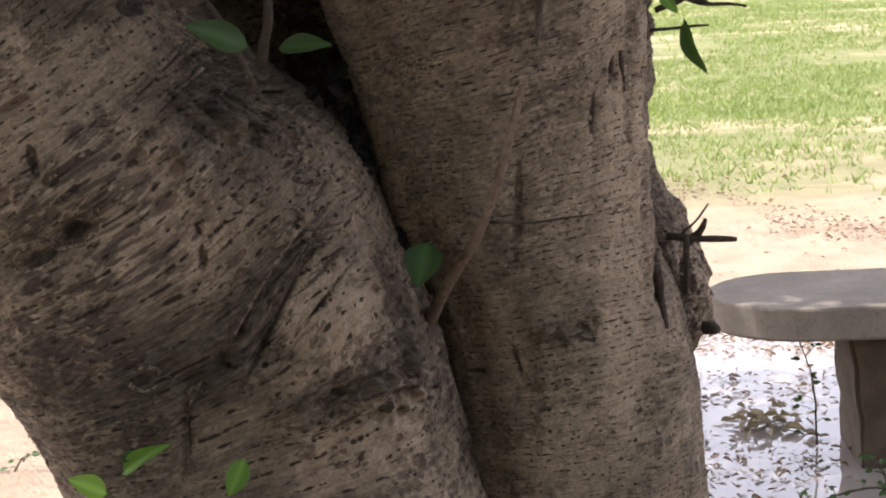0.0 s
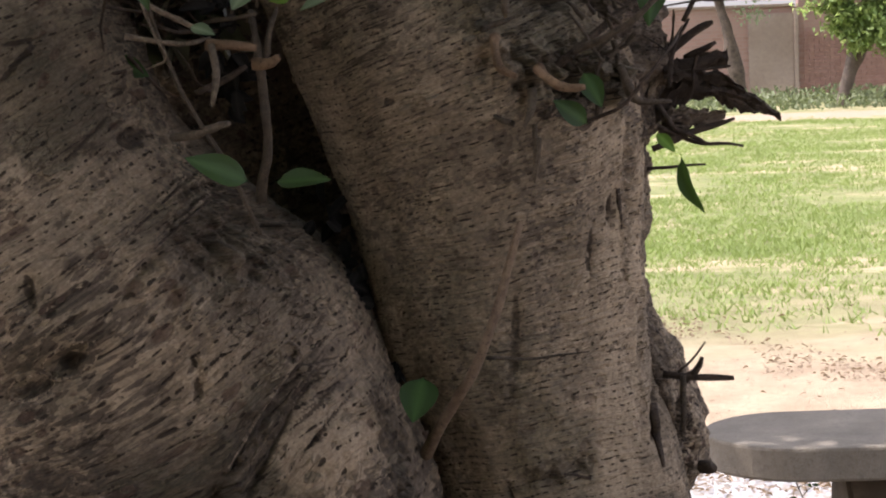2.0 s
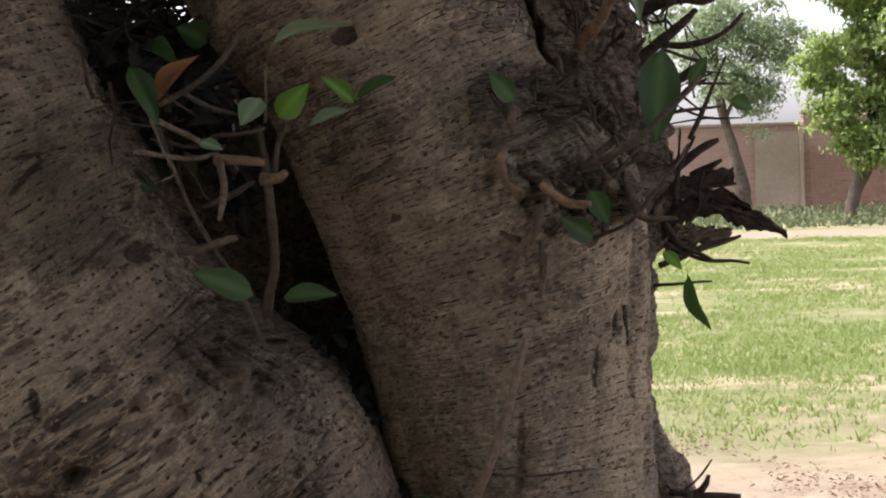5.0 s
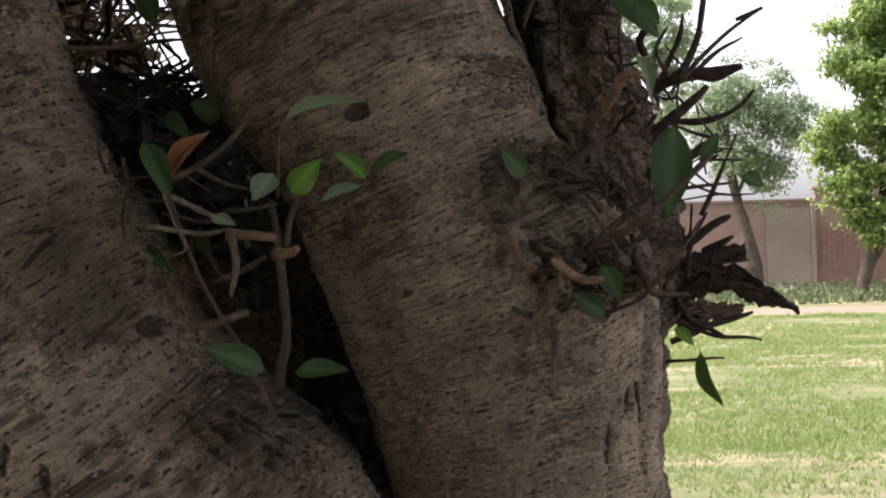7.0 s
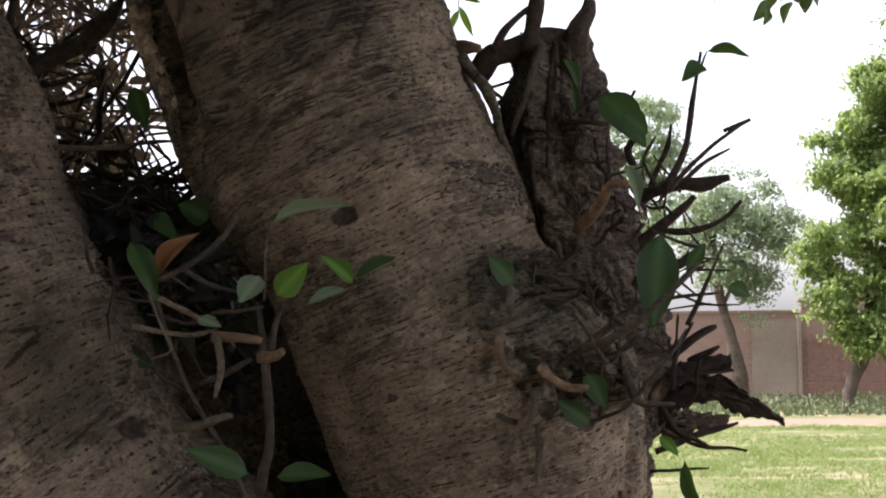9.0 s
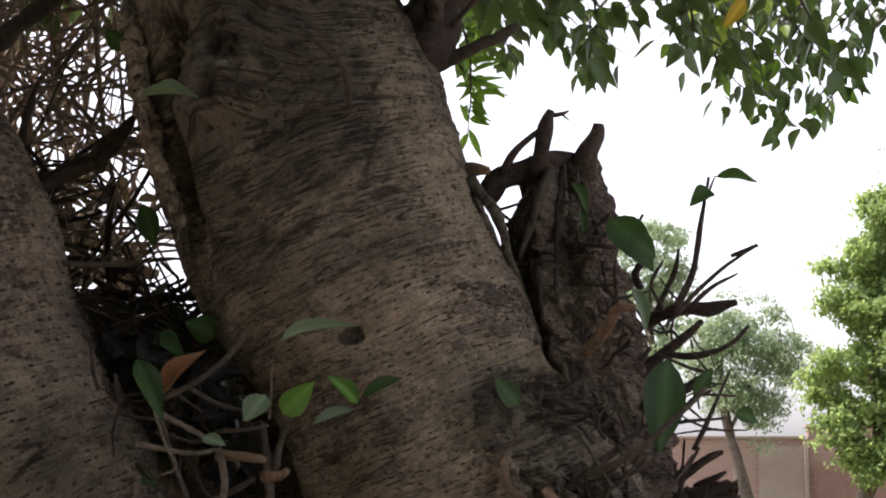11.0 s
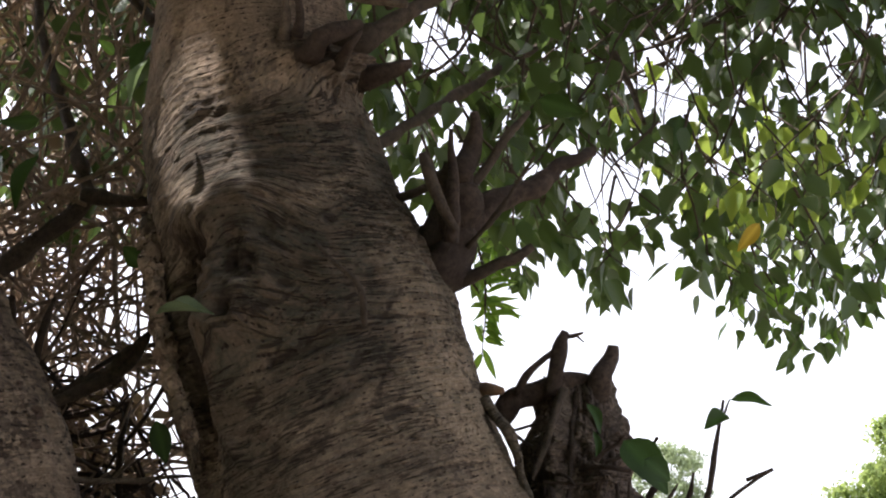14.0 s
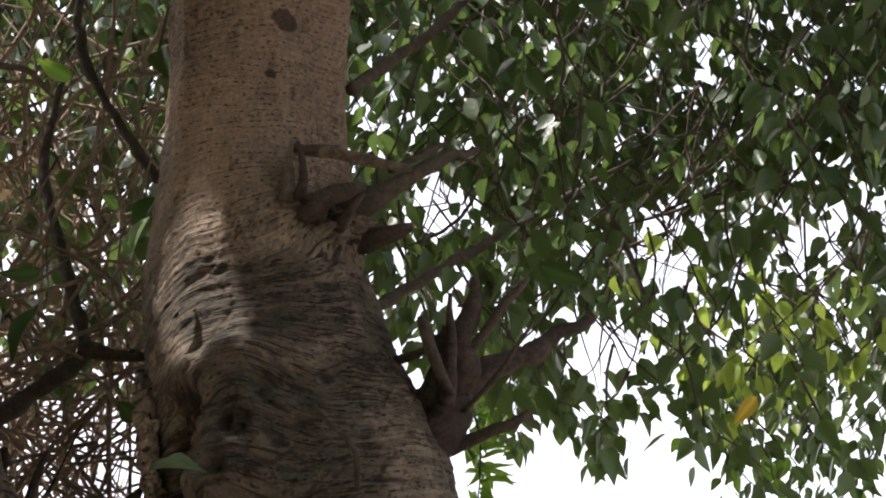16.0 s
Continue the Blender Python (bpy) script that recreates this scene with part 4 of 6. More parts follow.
    wide = big * g.uniform(0.35, 1.0, count)[:, None]
    r = g.uniform(0.55, 1.15, (count, 7))
    x, h = wide * r * np.cos(a), wide * g.uniform(0.25, 0.6, (count, 1)) * r * np.sin(a)
    lift = g.uniform(0.0006, 0.0022, (count, 1)) + np.abs(g.normal(0, lifted, (count, 1))) * np.clip(h, 0, 1)
    flat = v[pick][:, None] + x[..., None] * u[:, None] + h[..., None] * w[:, None]
    top, low = flat + lift[..., None] * no[pick][:, None], flat - 0.004 * no[pick][:, None]
    verts = np.concatenate([top, low], 1).reshape(-1, 3)
    grain = np.repeat(gr[pick][:, None], 14, 1)
    grain[:, :7, 0] += x
    grain[:, :7, 1] += h
    faces = []
    for k in range(count):
        b = 14 * k
        faces.append([b + q for q in range(7)])
        faces += [[b + q, b + 7 + q, b + 7 + (q + 1) % 7, b + (q + 1) % 7] for q in range(7)]
    child("flaking_bark", mesh_from("flaking_bark", verts, faces, material, False, {"age_shade": np.repeat(age_shade[pick], 14)}, {"grain": grain.reshape(-1, 3)}), fig, "thin raised scales of bark", "stuff")


bark_flakes(1500, "side_stem", 0.6, 2.2, -0.45, 0.05, 0.018, BARK, 31, -9.0, 0.18)
bark_flakes(420, "trunk", 0.95, 1.75, -0.30, 0.12, 0.015, BARK_FINE, 32)
bark_flakes(420, "trunk", 1.75, 2.55, -0.30, 0.15, 0.014, BARK_FINE, 33)
bark_flakes(360, "trunk", 1.36, 1.66, -0.3, -0.1, 0.022, BARK_OLD, 41, 0.07, 0.5)
bark_flakes(260, "trunk", 1.66, 1.80, -0.3, -0.1, 0.018, BARK_OLD, 42, 0.04, 0.4)
bark_flakes(420, "broken_stem", 1.25, 2.0, 0.0, -0.2, 0.020, BARK_OLD, 34)
bark_flakes(260, "burr", 0.5, 1.35, 0.0, -0.1, 0.013, BARK, 35)
spot = Vector((-0.236, 3.100, 1.020))
hit = bpy.data.objects["side_stem"].data
near = min(hit.vertices, key=lambda q: (q.co.x - spot.x) ** 2 + (q.co.z - spot.z) ** 2 + (1.0 if q.co.y > 3.4 else 0.0)).co.copy()
twig("knot_ring", [(near.x + 0.016 * math.cos(k * 0.698) * (1.0 + 0.15 * math.sin(k * 2.1)), near.y - 0.001, near.z + 0.019 * math.sin(k * 0.698)) for k in range(10)], 0.0036, 0.0036, BARK_OLD, fig, "raised ring of bark round a healed knot", knots=False)

# ---- the fig tree: twigs, stubs and single leaves ----
twig("shoot", [(-0.027, 3.300, 0.811), (0.008, 3.220, 0.888), (0.062, 3.155, 0.986), (0.100, 3.145, 1.082), (0.121, 3.145, 1.154), (0.139, 3.145, 1.216)], 0.0125, 0.0085, TWIG_WARM, fig, "bare brown shoot cut at its tip", knots=False)
twig("shoot", [(0.079, 3.170, 0.994), (0.155, 3.190, 0.987), (0.249, 3.200, 0.995)], 0.004, 0.002, TWIG, fig)
twig("shoot", [(0.072, 3.180, 0.997), (0.036, 3.200, 1.011)], 0.003, 0.002, TWIG, fig)
twig("shoot", [(0.177, 3.190, 1.346), (0.174, 3.190, 1.311), (0.167, 3.200, 1.274)], 0.004, 0.003, TWIG_PALE, fig)
twig("upright_shoot", [(-0.282, 3.240, 1.258), (-0.264, 3.200, 1.353), (-0.263, 3.200, 1.435), (-0.273, 3.200, 1.508), (-0.282, 3.220, 1.568)], 0.0105, 0.0075, TWIG, fig, "upright brown shoot in the fork")
twig("shoot", [(-0.260, 3.200, 1.485), (-0.249, 3.200, 1.535), (-0.240, 3.220, 1.572)], 0.007, 0.006, TWIG, fig)
twig("shoot", [(-0.442, 3.180, 1.581), (-0.405, 3.150, 1.476), (-0.364, 3.130, 1.395), (-0.316, 3.120, 1.313), (-0.275, 3.120, 1.212)], 0.004, 0.0055, TWIG, fig)
twig("stub", [(-0.412, 3.180, 1.369), (-0.366, 3.140, 1.375), (-0.314, 3.100, 1.389)], 0.010, 0.007, TWIG_PALE, fig, "short cut stub")
twig("shoot", [(-0.469, 3.100, 1.532), (-0.425, 3.110, 1.523), (-0.383, 3.130, 1.518), (-0.341, 3.160, 1.524)], 0.005, 0.005, TWIG_PALE, fig)
twig("shoot", [(-0.338, 3.130, 1.515), (-0.330, 3.120, 1.465), (-0.339, 3.110, 1.417)], 0.007, 0.006, TWIG_PALE, fig)
twig("stub", [(-0.345, 3.150, 1.515), (-0.302, 3.130, 1.514), (-0.267, 3.130, 1.508)], 0.010, 0.009, STUB, fig, "orange-brown cut stub")
twig("stub", [(-0.276, 3.170, 1.481), (-0.252, 3.160, 1.479), (-0.238, 3.150, 1.489)], 0.011, 0.010, STUB, fig, "orange-brown cut stub")
twig("shoot", [(-0.436, 3.140, 1.580), (-0.392, 3.140, 1.558), (-0.348, 3.140, 1.533)], 0.006, 0.005, TWIG_PALE, fig)
twig("shoot", [(-0.428, 3.120, 1.604), (-0.374, 3.120, 1.632), (-0.334, 3.130, 1.667), (-0.305, 3.140, 1.709)], 0.006, 0.006, TWIG, fig)
twig("shoot", [(-0.397, 3.200, 1.622), (-0.352, 3.200, 1.598), (-0.312, 3.200, 1.587)], 0.005, 0.004, TWIG, fig)
twig("shoot", [(-0.354, 3.200, 1.552), (-0.306, 3.180, 1.557), (-0.269, 3.180, 1.561)], 0.004, 0.004, TWIG, fig)
twig("shoot", [(-0.446, 3.120, 1.594), (-0.423, 3.100, 1.530), (-0.406, 3.100, 1.495), (-0.438, 3.100, 1.482)], 0.003, 0.002, TWIG_PALE, fig)
twig("petiole", [(-0.267, 3.170, 1.572), (-0.261, 3.150, 1.643), (-0.253, 3.140, 1.692)], 0.003, 0.0015, TWIG_PALE, fig)
twig("shoot", [(-0.382, 3.260, 1.437), (-0.335, 3.260, 1.454), (-0.297, 3.260, 1.476)], 0.006, 0.005, TWIG_DARK, fig)
twig("stub", [(0.111, 3.190, 1.511), (0.111, 3.150, 1.479), (0.118, 3.130, 1.457), (0.141, 3.120, 1.447)], 0.0095, 0.008, STUB, fig, "orange-brown curved cut stub")
twig("stub", [(0.178, 3.190, 1.459), (0.198, 3.150, 1.436), (0.222, 3.120, 1.425), (0.245, 3.110, 1.427)], 0.010, 0.0095, STUB, fig, "orange-brown curved cut stub")
twig("stub", [(0.129, 3.200, 1.588), (0.129, 3.180, 1.565), (0.131, 3.200, 1.542)], 0.008, 0.006, TWIG_PALE, fig)
twig("stub", [(0.168, 3.200, 1.423), (0.164, 3.180, 1.387), (0.152, 3.170, 1.365)], 0.009, 0.005, TWIG_PALE, fig)
twig("shoot", [(0.170, 3.200, 1.368), (0.168, 3.200, 1.322), (0.165, 3.210, 1.280)], 0.005, 0.003, TWIG_PALE, fig)
twig("stub", [(0.252, 3.360, 1.690), (0.286, 3.300, 1.733), (0.304, 3.280, 1.759), (0.331, 3.270, 1.757)], 0.013, 0.010, STUB, fig, "orange-brown bent cut stub")
twig("creeper_stem", [(0.157, 3.250, 1.422), (0.212, 3.220, 1.462), (0.269, 3.220, 1.507), (0.350, 3.280, 1.565)], 0.007, 0.006, TWIG_DARK, fig, "dark creeping stem")
twig("creeper_stem", [(0.239, 3.200, 1.485), (0.308, 3.150, 1.514), (0.372, 3.150, 1.566), (0.435, 3.200, 1.625)], 0.007, 0.006, TWIG, fig)
twig("creeper_stem", [(0.248, 3.240, 1.364), (0.309, 3.200, 1.391), (0.375, 3.200, 1.462), (0.426, 3.300, 1.517)], 0.004, 0.003, TWIG_DARK, fig)
twig("creeper_stem", [(0.313, 3.220, 1.455), (0.339, 3.220, 1.399), (0.397, 3.240, 1.396)], 0.008, 0.006, TWIG, fig)
twig("dead_branch", [(0.371, 3.500, 1.753), (0.427, 3.460, 1.775), (0.474, 3.440, 1.775), (0.522, 3.420, 1.783)], 0.016, 0.010, TWIG_DARK, fig, "dark snapped branch")
twig("dead_branch", [(0.412, 3.420, 1.767), (0.442, 3.420, 1.825), (0.459, 3.420, 1.914), (0.475, 3.420, 2.001)], 0.007, 0.004, TWIG_DARK, fig)
twig("dead_branch", [(0.412, 3.420, 1.757), (0.472, 3.420, 1.820), (0.522, 3.420, 1.859), (0.557, 3.420, 1.881)], 0.006, 0.003, TWIG_DARK, fig)
twig("bud", [(0.512, 3.420, 1.862), (0.536, 3.420, 1.871), (0.558, 3.420, 1.882)], 0.004, 0.006, TWIG_DARK, fig)
twig("dead_branch", [(0.435, 3.450, 1.769), (0.480, 3.450, 1.808), (0.528, 3.450, 1.835)], 0.005, 0.003, TWIG_DARK, fig)
twig("dead_branch", [(0.391, 3.500, 1.773), (0.420, 3.480, 1.841), (0.428, 3.460, 1.879)], 0.006, 0.004, TWIG_DARK, fig)
twig("dead_branch", [(0.390, 3.400, 1.765), (0.371, 3.400, 1.814), (0.391, 3.400, 1.853)], 0.005, 0.003, TWIG, fig)
twig("dead_branch", [(0.362, 3.500, 1.814), (0.350, 3.480, 1.837), (0.367, 3.460, 1.860)], 0.009, 0.007, TWIG_DARK, fig)
twig("dead_branch", [(0.394, 3.450, 1.692), (0.464, 3.420, 1.691), (0.511, 3.400, 1.710), (0.539, 3.400, 1.739)], 0.007, 0.005, TWIG_DARK, fig)
twig("dead_branch", [(0.339, 3.500, 1.643), (0.408, 3.480, 1.701), (0.466, 3.460, 1.754)], 0.014, 0.009, TWIG_DARK, fig)
twig("dead_branch", [(0.353, 3.450, 1.601), (0.419, 3.420, 1.624), (0.466, 3.400, 1.652)], 0.012, 0.010, TWIG, fig)
twig("dead_branch", [(0.403, 3.420, 1.571), (0.457, 3.420, 1.578), (0.499, 3.420, 1.582)], 0.004, 0.003, TWIG_DARK, fig)
twig("dead_branch", [(0.428, 3.420, 1.580), (0.472, 3.420, 1.562), (0.537, 3.420, 1.559)], 0.003, 0.002, TWIG_DARK, fig)
twig("dead_branch", [(0.442, 3.420, 1.526), (0.475, 3.420, 1.594), (0.508, 3.420, 1.667)], 0.005, 0.003, TWIG_DARK, fig)
twig("dead_branch", [(0.443, 3.420, 1.619), (0.478, 3.420, 1.621), (0.519, 3.420, 1.620)], 0.003, 0.003, TWIG_DARK, fig)
twig("dead_branch", [(0.459, 3.420, 1.641), (0.503, 3.420, 1.638)], 0.003, 0.002, TWIG_DARK, fig)
twig("dead_branch", [(0.384, 3.480, 1.453), (0.439, 3.440, 1.492), (0.493, 3.420, 1.524)], 0.012, 0.006, TWIG_DARK, fig)
twig("dead_branch", [(0.383, 3.480, 1.443), (0.458, 3.440, 1.454), (0.518, 3.420, 1.464)], 0.016, 0.010, TWIG_DARK, fig, "dark snapped branch")
twig("dead_branch", [(0.449, 3.450, 1.462), (0.497, 3.420, 1.489)], 0.007, 0.005, TWIG_DARK, fig)
twig("dead_branch", [(0.395, 3.420, 1.346), (0.453, 3.420, 1.321), (0.542, 3.420, 1.308)], 0.005, 0.004, TWIG_DARK, fig)
twig("dead_branch", [(0.384, 3.420, 1.308), (0.463, 3.420, 1.338), (0.528, 3.420, 1.355)], 0.007, 0.005, TWIG_DARK, fig)
twig("dead_branch", [(0.374, 3.420, 1.274), (0.432, 3.420, 1.278), (0.476, 3.420, 1.278)], 0.004, 0.003, TWIG_DARK, fig)
twig("dead_branch", [(0.398, 3.440, 1.385), (0.424, 3.420, 1.346), (0.479, 3.400, 1.313)], 0.006, 0.005, TWIG_DARK, fig)
twig("dead_branch", [(0.413, 3.400, 1.415), (0.421, 3.420, 1.463), (0.452, 3.420, 1.531)], 0.006, 0.004, TWIG_DARK, fig)
twig("stump_fork", [(0.084, 3.520, 1.975), (0.134, 3.500, 2.017), (0.200, 3.500, 2.037), (0.242, 3.520, 2.045)], 0.026, 0.020, TWIG_DARK, fig, "dark rotten fork")
twig("stump_fork", [(0.114, 3.480, 2.014), (0.138, 3.460, 2.051), (0.194, 3.460, 2.099)], 0.008, 0.007, TWIG_DARK, fig)
twig("stump_fork", [(0.179, 3.480, 2.014), (0.188, 3.460, 2.071), (0.201, 3.460, 2.123)], 0.019, 0.013, TWIG_DARK, fig)
twig("stump_fork", [(0.201, 3.460, 2.116), (0.219, 3.460, 2.119), (0.234, 3.460, 2.125)], 0.005, 0.003, TWIG_DARK, fig)
twig("stump_fork", [(0.221, 3.460, 2.119), (0.237, 3.460, 2.107)], 0.003, 0.002, TWIG_DARK, fig)
twig("stump_fork", [(0.262, 3.520, 2.009), (0.271, 3.500, 2.057), (0.281, 3.500, 2.087), (0.287, 3.500, 2.110)], 0.026, 0.015, TWIG_DARK, fig, "dark upright broken stub")
twig("stump_fork", [(0.112, 3.540, 1.957), (0.140, 3.540, 1.967), (0.171, 3.540, 1.982)], 0.004, 0.003, TWIG_PALE, fig)
twig("stump_fork", [(0.108, 3.500, 1.952), (0.133, 3.500, 1.931), (0.164, 3.520, 1.923)], 0.004, 0.003, TWIG_PALE, fig)
twig("stub", [(0.039, 3.500, 2.018), (0.063, 3.460, 2.017), (0.088, 3.440, 2.016)], 0.014, 0.0135, STUB, fig, "short cut stub with dark end")
twig("creeper_stem", [(0.057, 3.420, 1.996), (0.105, 3.400, 1.924), (0.134, 3.420, 1.837), (0.164, 3.440, 1.760)], 0.012, 0.008, BARK_OLD, fig)
twig("creeper_stem", [(0.198, 3.460, 2.021), (0.175, 3.430, 1.947), (0.144, 3.420, 1.857)], 0.010, 0.006, TWIG, fig)
twig("petiole", [(0.470, 3.420, 1.962), (0.477, 3.410, 1.984), (0.483, 3.400, 1.999)], 0.003, 0.002, TWIG_DARK, fig)
twig("petiole", [(0.219, 3.420, 1.955), (0.240, 3.400, 1.918), (0.251, 3.400, 1.888)], 0.002, 0.002, TWIG_PALE, fig)
twig("petiole", [(0.312, 3.420, 1.875), (0.263, 3.420, 1.881), (0.224, 3.440, 1.878)], 0.005, 0.006, TWIG_DARK, fig)
twig("stub", [(0.393, 3.420, 0.914), (0.450, 3.400, 0.910), (0.509, 3.380, 0.910)], 0.008, 0.006, TWIG_DARK, fig, "dark snapped stub")
twig("stub", [(0.428, 3.420, 0.900), (0.450, 3.400, 0.927), (0.458, 3.400, 0.947)], 0.009, 0.006, TWIG_DARK, fig)
twig("stub", [(0.416, 3.400, 0.919), (0.446, 3.400, 0.947), (0.464, 3.400, 0.973)], 0.003, 0.0025, TWIG, fig)
twig("stub", [(0.425, 3.400, 0.913), (0.427, 3.410, 0.861), (0.425, 3.420, 0.809)], 0.007, 0.004, TWIG, fig)
twig("stub", [(0.456, 3.440, 0.742), (0.470, 3.430, 0.743), (0.480, 3.420, 0.740)], 0.012, 0.013, TWIG_DARK, fig)
twig("hooked_twig", [(-0.228, 3.220, 2.226), (-0.188, 3.190, 2.181), (-0.156, 3.180, 2.151), (-0.145, 3.190, 2.120), (-0.144, 3.220, 2.088)], 0.004, 0.009, TWIG, fig, "short bent twig")
twig("snag", [(-0.300, 3.300, 2.607), (-0.298, 3.280, 2.658), (-0.293, 3.270, 2.713)], 0.011, 0.005, TWIG_PALE, fig, "broken snag")
twig("snag", [(-0.274, 3.300, 2.698), (-0.211, 3.270, 2.688), (-0.151, 3.260, 2.673), (-0.085, 3.250, 2.657)], 0.0105, 0.0125, TWIG_PALE, fig, "bare cut branch")
twig("snag", [(-0.292, 3.280, 2.699), (-0.253, 3.280, 2.700), (-0.212, 3.270, 2.699)], 0.011, 0.005, TWIG_DARK, fig)
twig("limb", [(-0.228, 3.380, 2.617), (-0.161, 3.350, 2.628), (-0.093, 3.370, 2.678), (-0.033, 3.420, 2.736), (0.034, 3.520, 2.803)], 0.026, 0.008, TWIG, fig, "brown side limb")
twig("limb", [(-0.013, 3.460, 2.760), (0.019, 3.460, 2.755), (0.045, 3.480, 2.746)], 0.006, 0.003, TWIG, fig)
twig("snag", [(-0.259, 3.300, 2.579), (-0.226, 3.270, 2.599), (-0.169, 3.290, 2.634)], 0.024, 0.016, TWIG_DARK, fig, "rugged broken branch base", sides=14, wob=0.5)
twig("snag", [(-0.208, 3.320, 2.566), (-0.182, 3.280, 2.595), (-0.164, 3.280, 2.622)], 0.014, 0.006, TWIG_DARK, fig)
twig("snag", [(-0.278, 3.300, 2.615), (-0.274, 3.280, 2.655), (-0.289, 3.280, 2.708)], 0.012, 0.006, TWIG_DARK, fig)
twig("limb", [(-0.122, 3.320, 2.679), (-0.074, 3.360, 2.722), (-0.024, 3.420, 2.769)], 0.009, 0.006, TWIG, fig)
twig("stub", [(-0.191, 3.420, 2.577), (-0.129, 3.380, 2.577), (-0.078, 3.360, 2.587)], 0.028, 0.014, TWIG_DARK, fig)
twig("fork_limb", [(-0.031, 3.460, 2.201), (0.005, 3.400, 2.292), (0.025, 3.380, 2.400), (0.036, 3.360, 2.501)], 0.050, 0.015, TWIG_DARK, fig, "dark split limb stub")
twig("fork_limb", [(-0.112, 3.520, 2.235), (-0.055, 3.470, 2.257), (-0.017, 3.420, 2.329), (-0.005, 3.400, 2.428)], 0.062, 0.022, TWIG, fig, "brown limb base")
twig("fork_limb", [(-0.004, 3.360, 2.262), (0.001, 3.330, 2.356), (-0.006, 3.320, 2.455)], 0.016, 0.006, TWIG_DARK, fig)
twig("fork_limb", [(0.005, 3.320, 2.273), (-0.027, 3.300, 2.327), (-0.055, 3.300, 2.406)], 0.009, 0.012, TWIG, fig)
twig("fork_limb", [(0.003, 3.380, 2.328), (0.050, 3.380, 2.391), (0.088, 3.380, 2.455), (0.133, 3.400, 2.515)], 0.012, 0.008, TWIG, fig)
twig("limb", [(-0.013, 3.460, 2.243), (0.054, 3.460, 2.339), (0.156, 3.500, 2.411), (0.264, 3.550, 2.478)], 0.032, 0.014, TWIG_DARK, fig, "dark cut limb")
twig("limb", [(-0.052, 3.500, 2.209), (0.018, 3.440, 2.213), (0.077, 3.420, 2.233), (0.141, 3.420, 2.274)], 0.020, 0.010, TWIG, fig, "brown cut limb")
twig("shoot", [(0.026, 3.400, 2.262), (0.091, 3.360, 2.337), (0.140, 3.340, 2.415)], 0.006, 0.004, TWIG, fig)
twig("shoot", [(-0.098, 3.420, 2.354), (-0.053, 3.400, 2.366), (-0.024, 3.400, 2.388)], 0.010, 0.008, TWIG, fig)
twig("limb", [(-0.172, 3.600, 2.484), (-0.072, 3.800, 2.613), (0.064, 4.000, 2.766), (0.241, 4.200, 2.943), (0.401, 4.300, 3.074)], 0.015, 0.008, TWIG, fig, "brown side limb")
twig("limb", [(-0.212, 3.500, 2.900), (-0.073, 3.800, 3.154), (0.095, 4.200, 3.536)], 0.016, 0.010, TWIG, fig)
twig("limb", [(0.343, 4.200, 2.907), (0.395, 4.200, 2.790), (0.421, 4.200, 2.726)], 0.011, 0.008, TWIG, fig)
twig("side_limb", [(-0.778, 3.550, 1.967), (-0.694, 3.520, 2.010), (-0.612, 3.500, 2.050), (-0.543, 3.500, 2.123)], 0.016, 0.011, TWIG, fig, "brown branch in the tangle")
twig("side_limb", [(-0.901, 3.600, 2.208), (-0.801, 3.600, 2.285), (-0.731, 3.600, 2.341), (-0.677, 3.600, 2.402)], 0.024, 0.016, TWIG, fig)
twig("side_limb", [(-0.692, 3.600, 2.398), (-0.635, 3.580, 2.381), (-0.565, 3.550, 2.373)], 0.015, 0.014, TWIG, fig)
twig("side_limb", [(-0.682, 3.600, 2.396), (-0.768, 3.700, 2.613), (-0.841, 3.800, 2.822), (-0.847, 3.900, 3.058)], 0.014, 0.011, TWIG, fig)
twig("side_limb", [(-0.593, 3.700, 2.771), (-0.705, 3.750, 2.930), (-0.801, 3.800, 3.121), (-0.815, 3.850, 3.299)], 0.013, 0.010, TWIG, fig)
twig("side_limb", [(-0.744, 3.500, 2.057), (-0.734, 3.500, 2.129), (-0.717, 3.500, 2.181)], 0.008, 0.006, TWIG_DARK, fig)
twig("side_limb", [(-0.761, 3.500, 1.968), (-0.670, 3.500, 2.007), (-0.590, 3.500, 2.047), (-0.544, 3.500, 2.107)], 0.014, 0.012, TWIG, fig)
twig("side_limb", [(-0.647, 3.400, 1.844), (-0.567, 3.420, 1.845), (-0.493, 3.450, 1.854), (-0.455, 3.500, 1.863)], 0.006, 0.005, TWIG_PALE, fig)
twig("side_limb", [(-0.878, 3.400, 2.881), (-0.804, 3.400, 2.873), (-0.762, 3.450, 2.839)], 0.008, 0.006, TWIG_PALE, fig)


def ragged_slab(name, spine, widths, thick, material, parent, label, seed):
    """A torn slab of bark along a spine: thick, uneven rim."""
    c = curve_points(spine, 0.008)
    n, m = len(c), 9
    w = np.interp(np.linspace(0, 1, n), np.linspace(0, 1, len(widths)), widths)
    rng = np.random.default_rng(seed)
    q = np.linspace(-1, 1, m)
    v = []
    for side in (-1, 1):
        edge = 1 + 0.55 * lattice(np.c_[np.arange(n) * 0.45, np.full(n, 5.0 * seed), np.zeros(n)]) + 0.45 * lattice(np.c_[np.arange(n) * 1.3, np.full(n, 3.0 * seed + side), np.zeros(n)])
        for k in range(n):
            for s in q:
                wob = 0.010 * lattice(np.array([[k * 0.3, s * 2.0, seed + 0.5]]))[0]
                v.append(c[k] + (0, side * thick * (1 - 0.6 * s * s) + 1.2 * wob, s * w[k] * edge[k] + rng.normal(0, 0.0012)))
    f = []
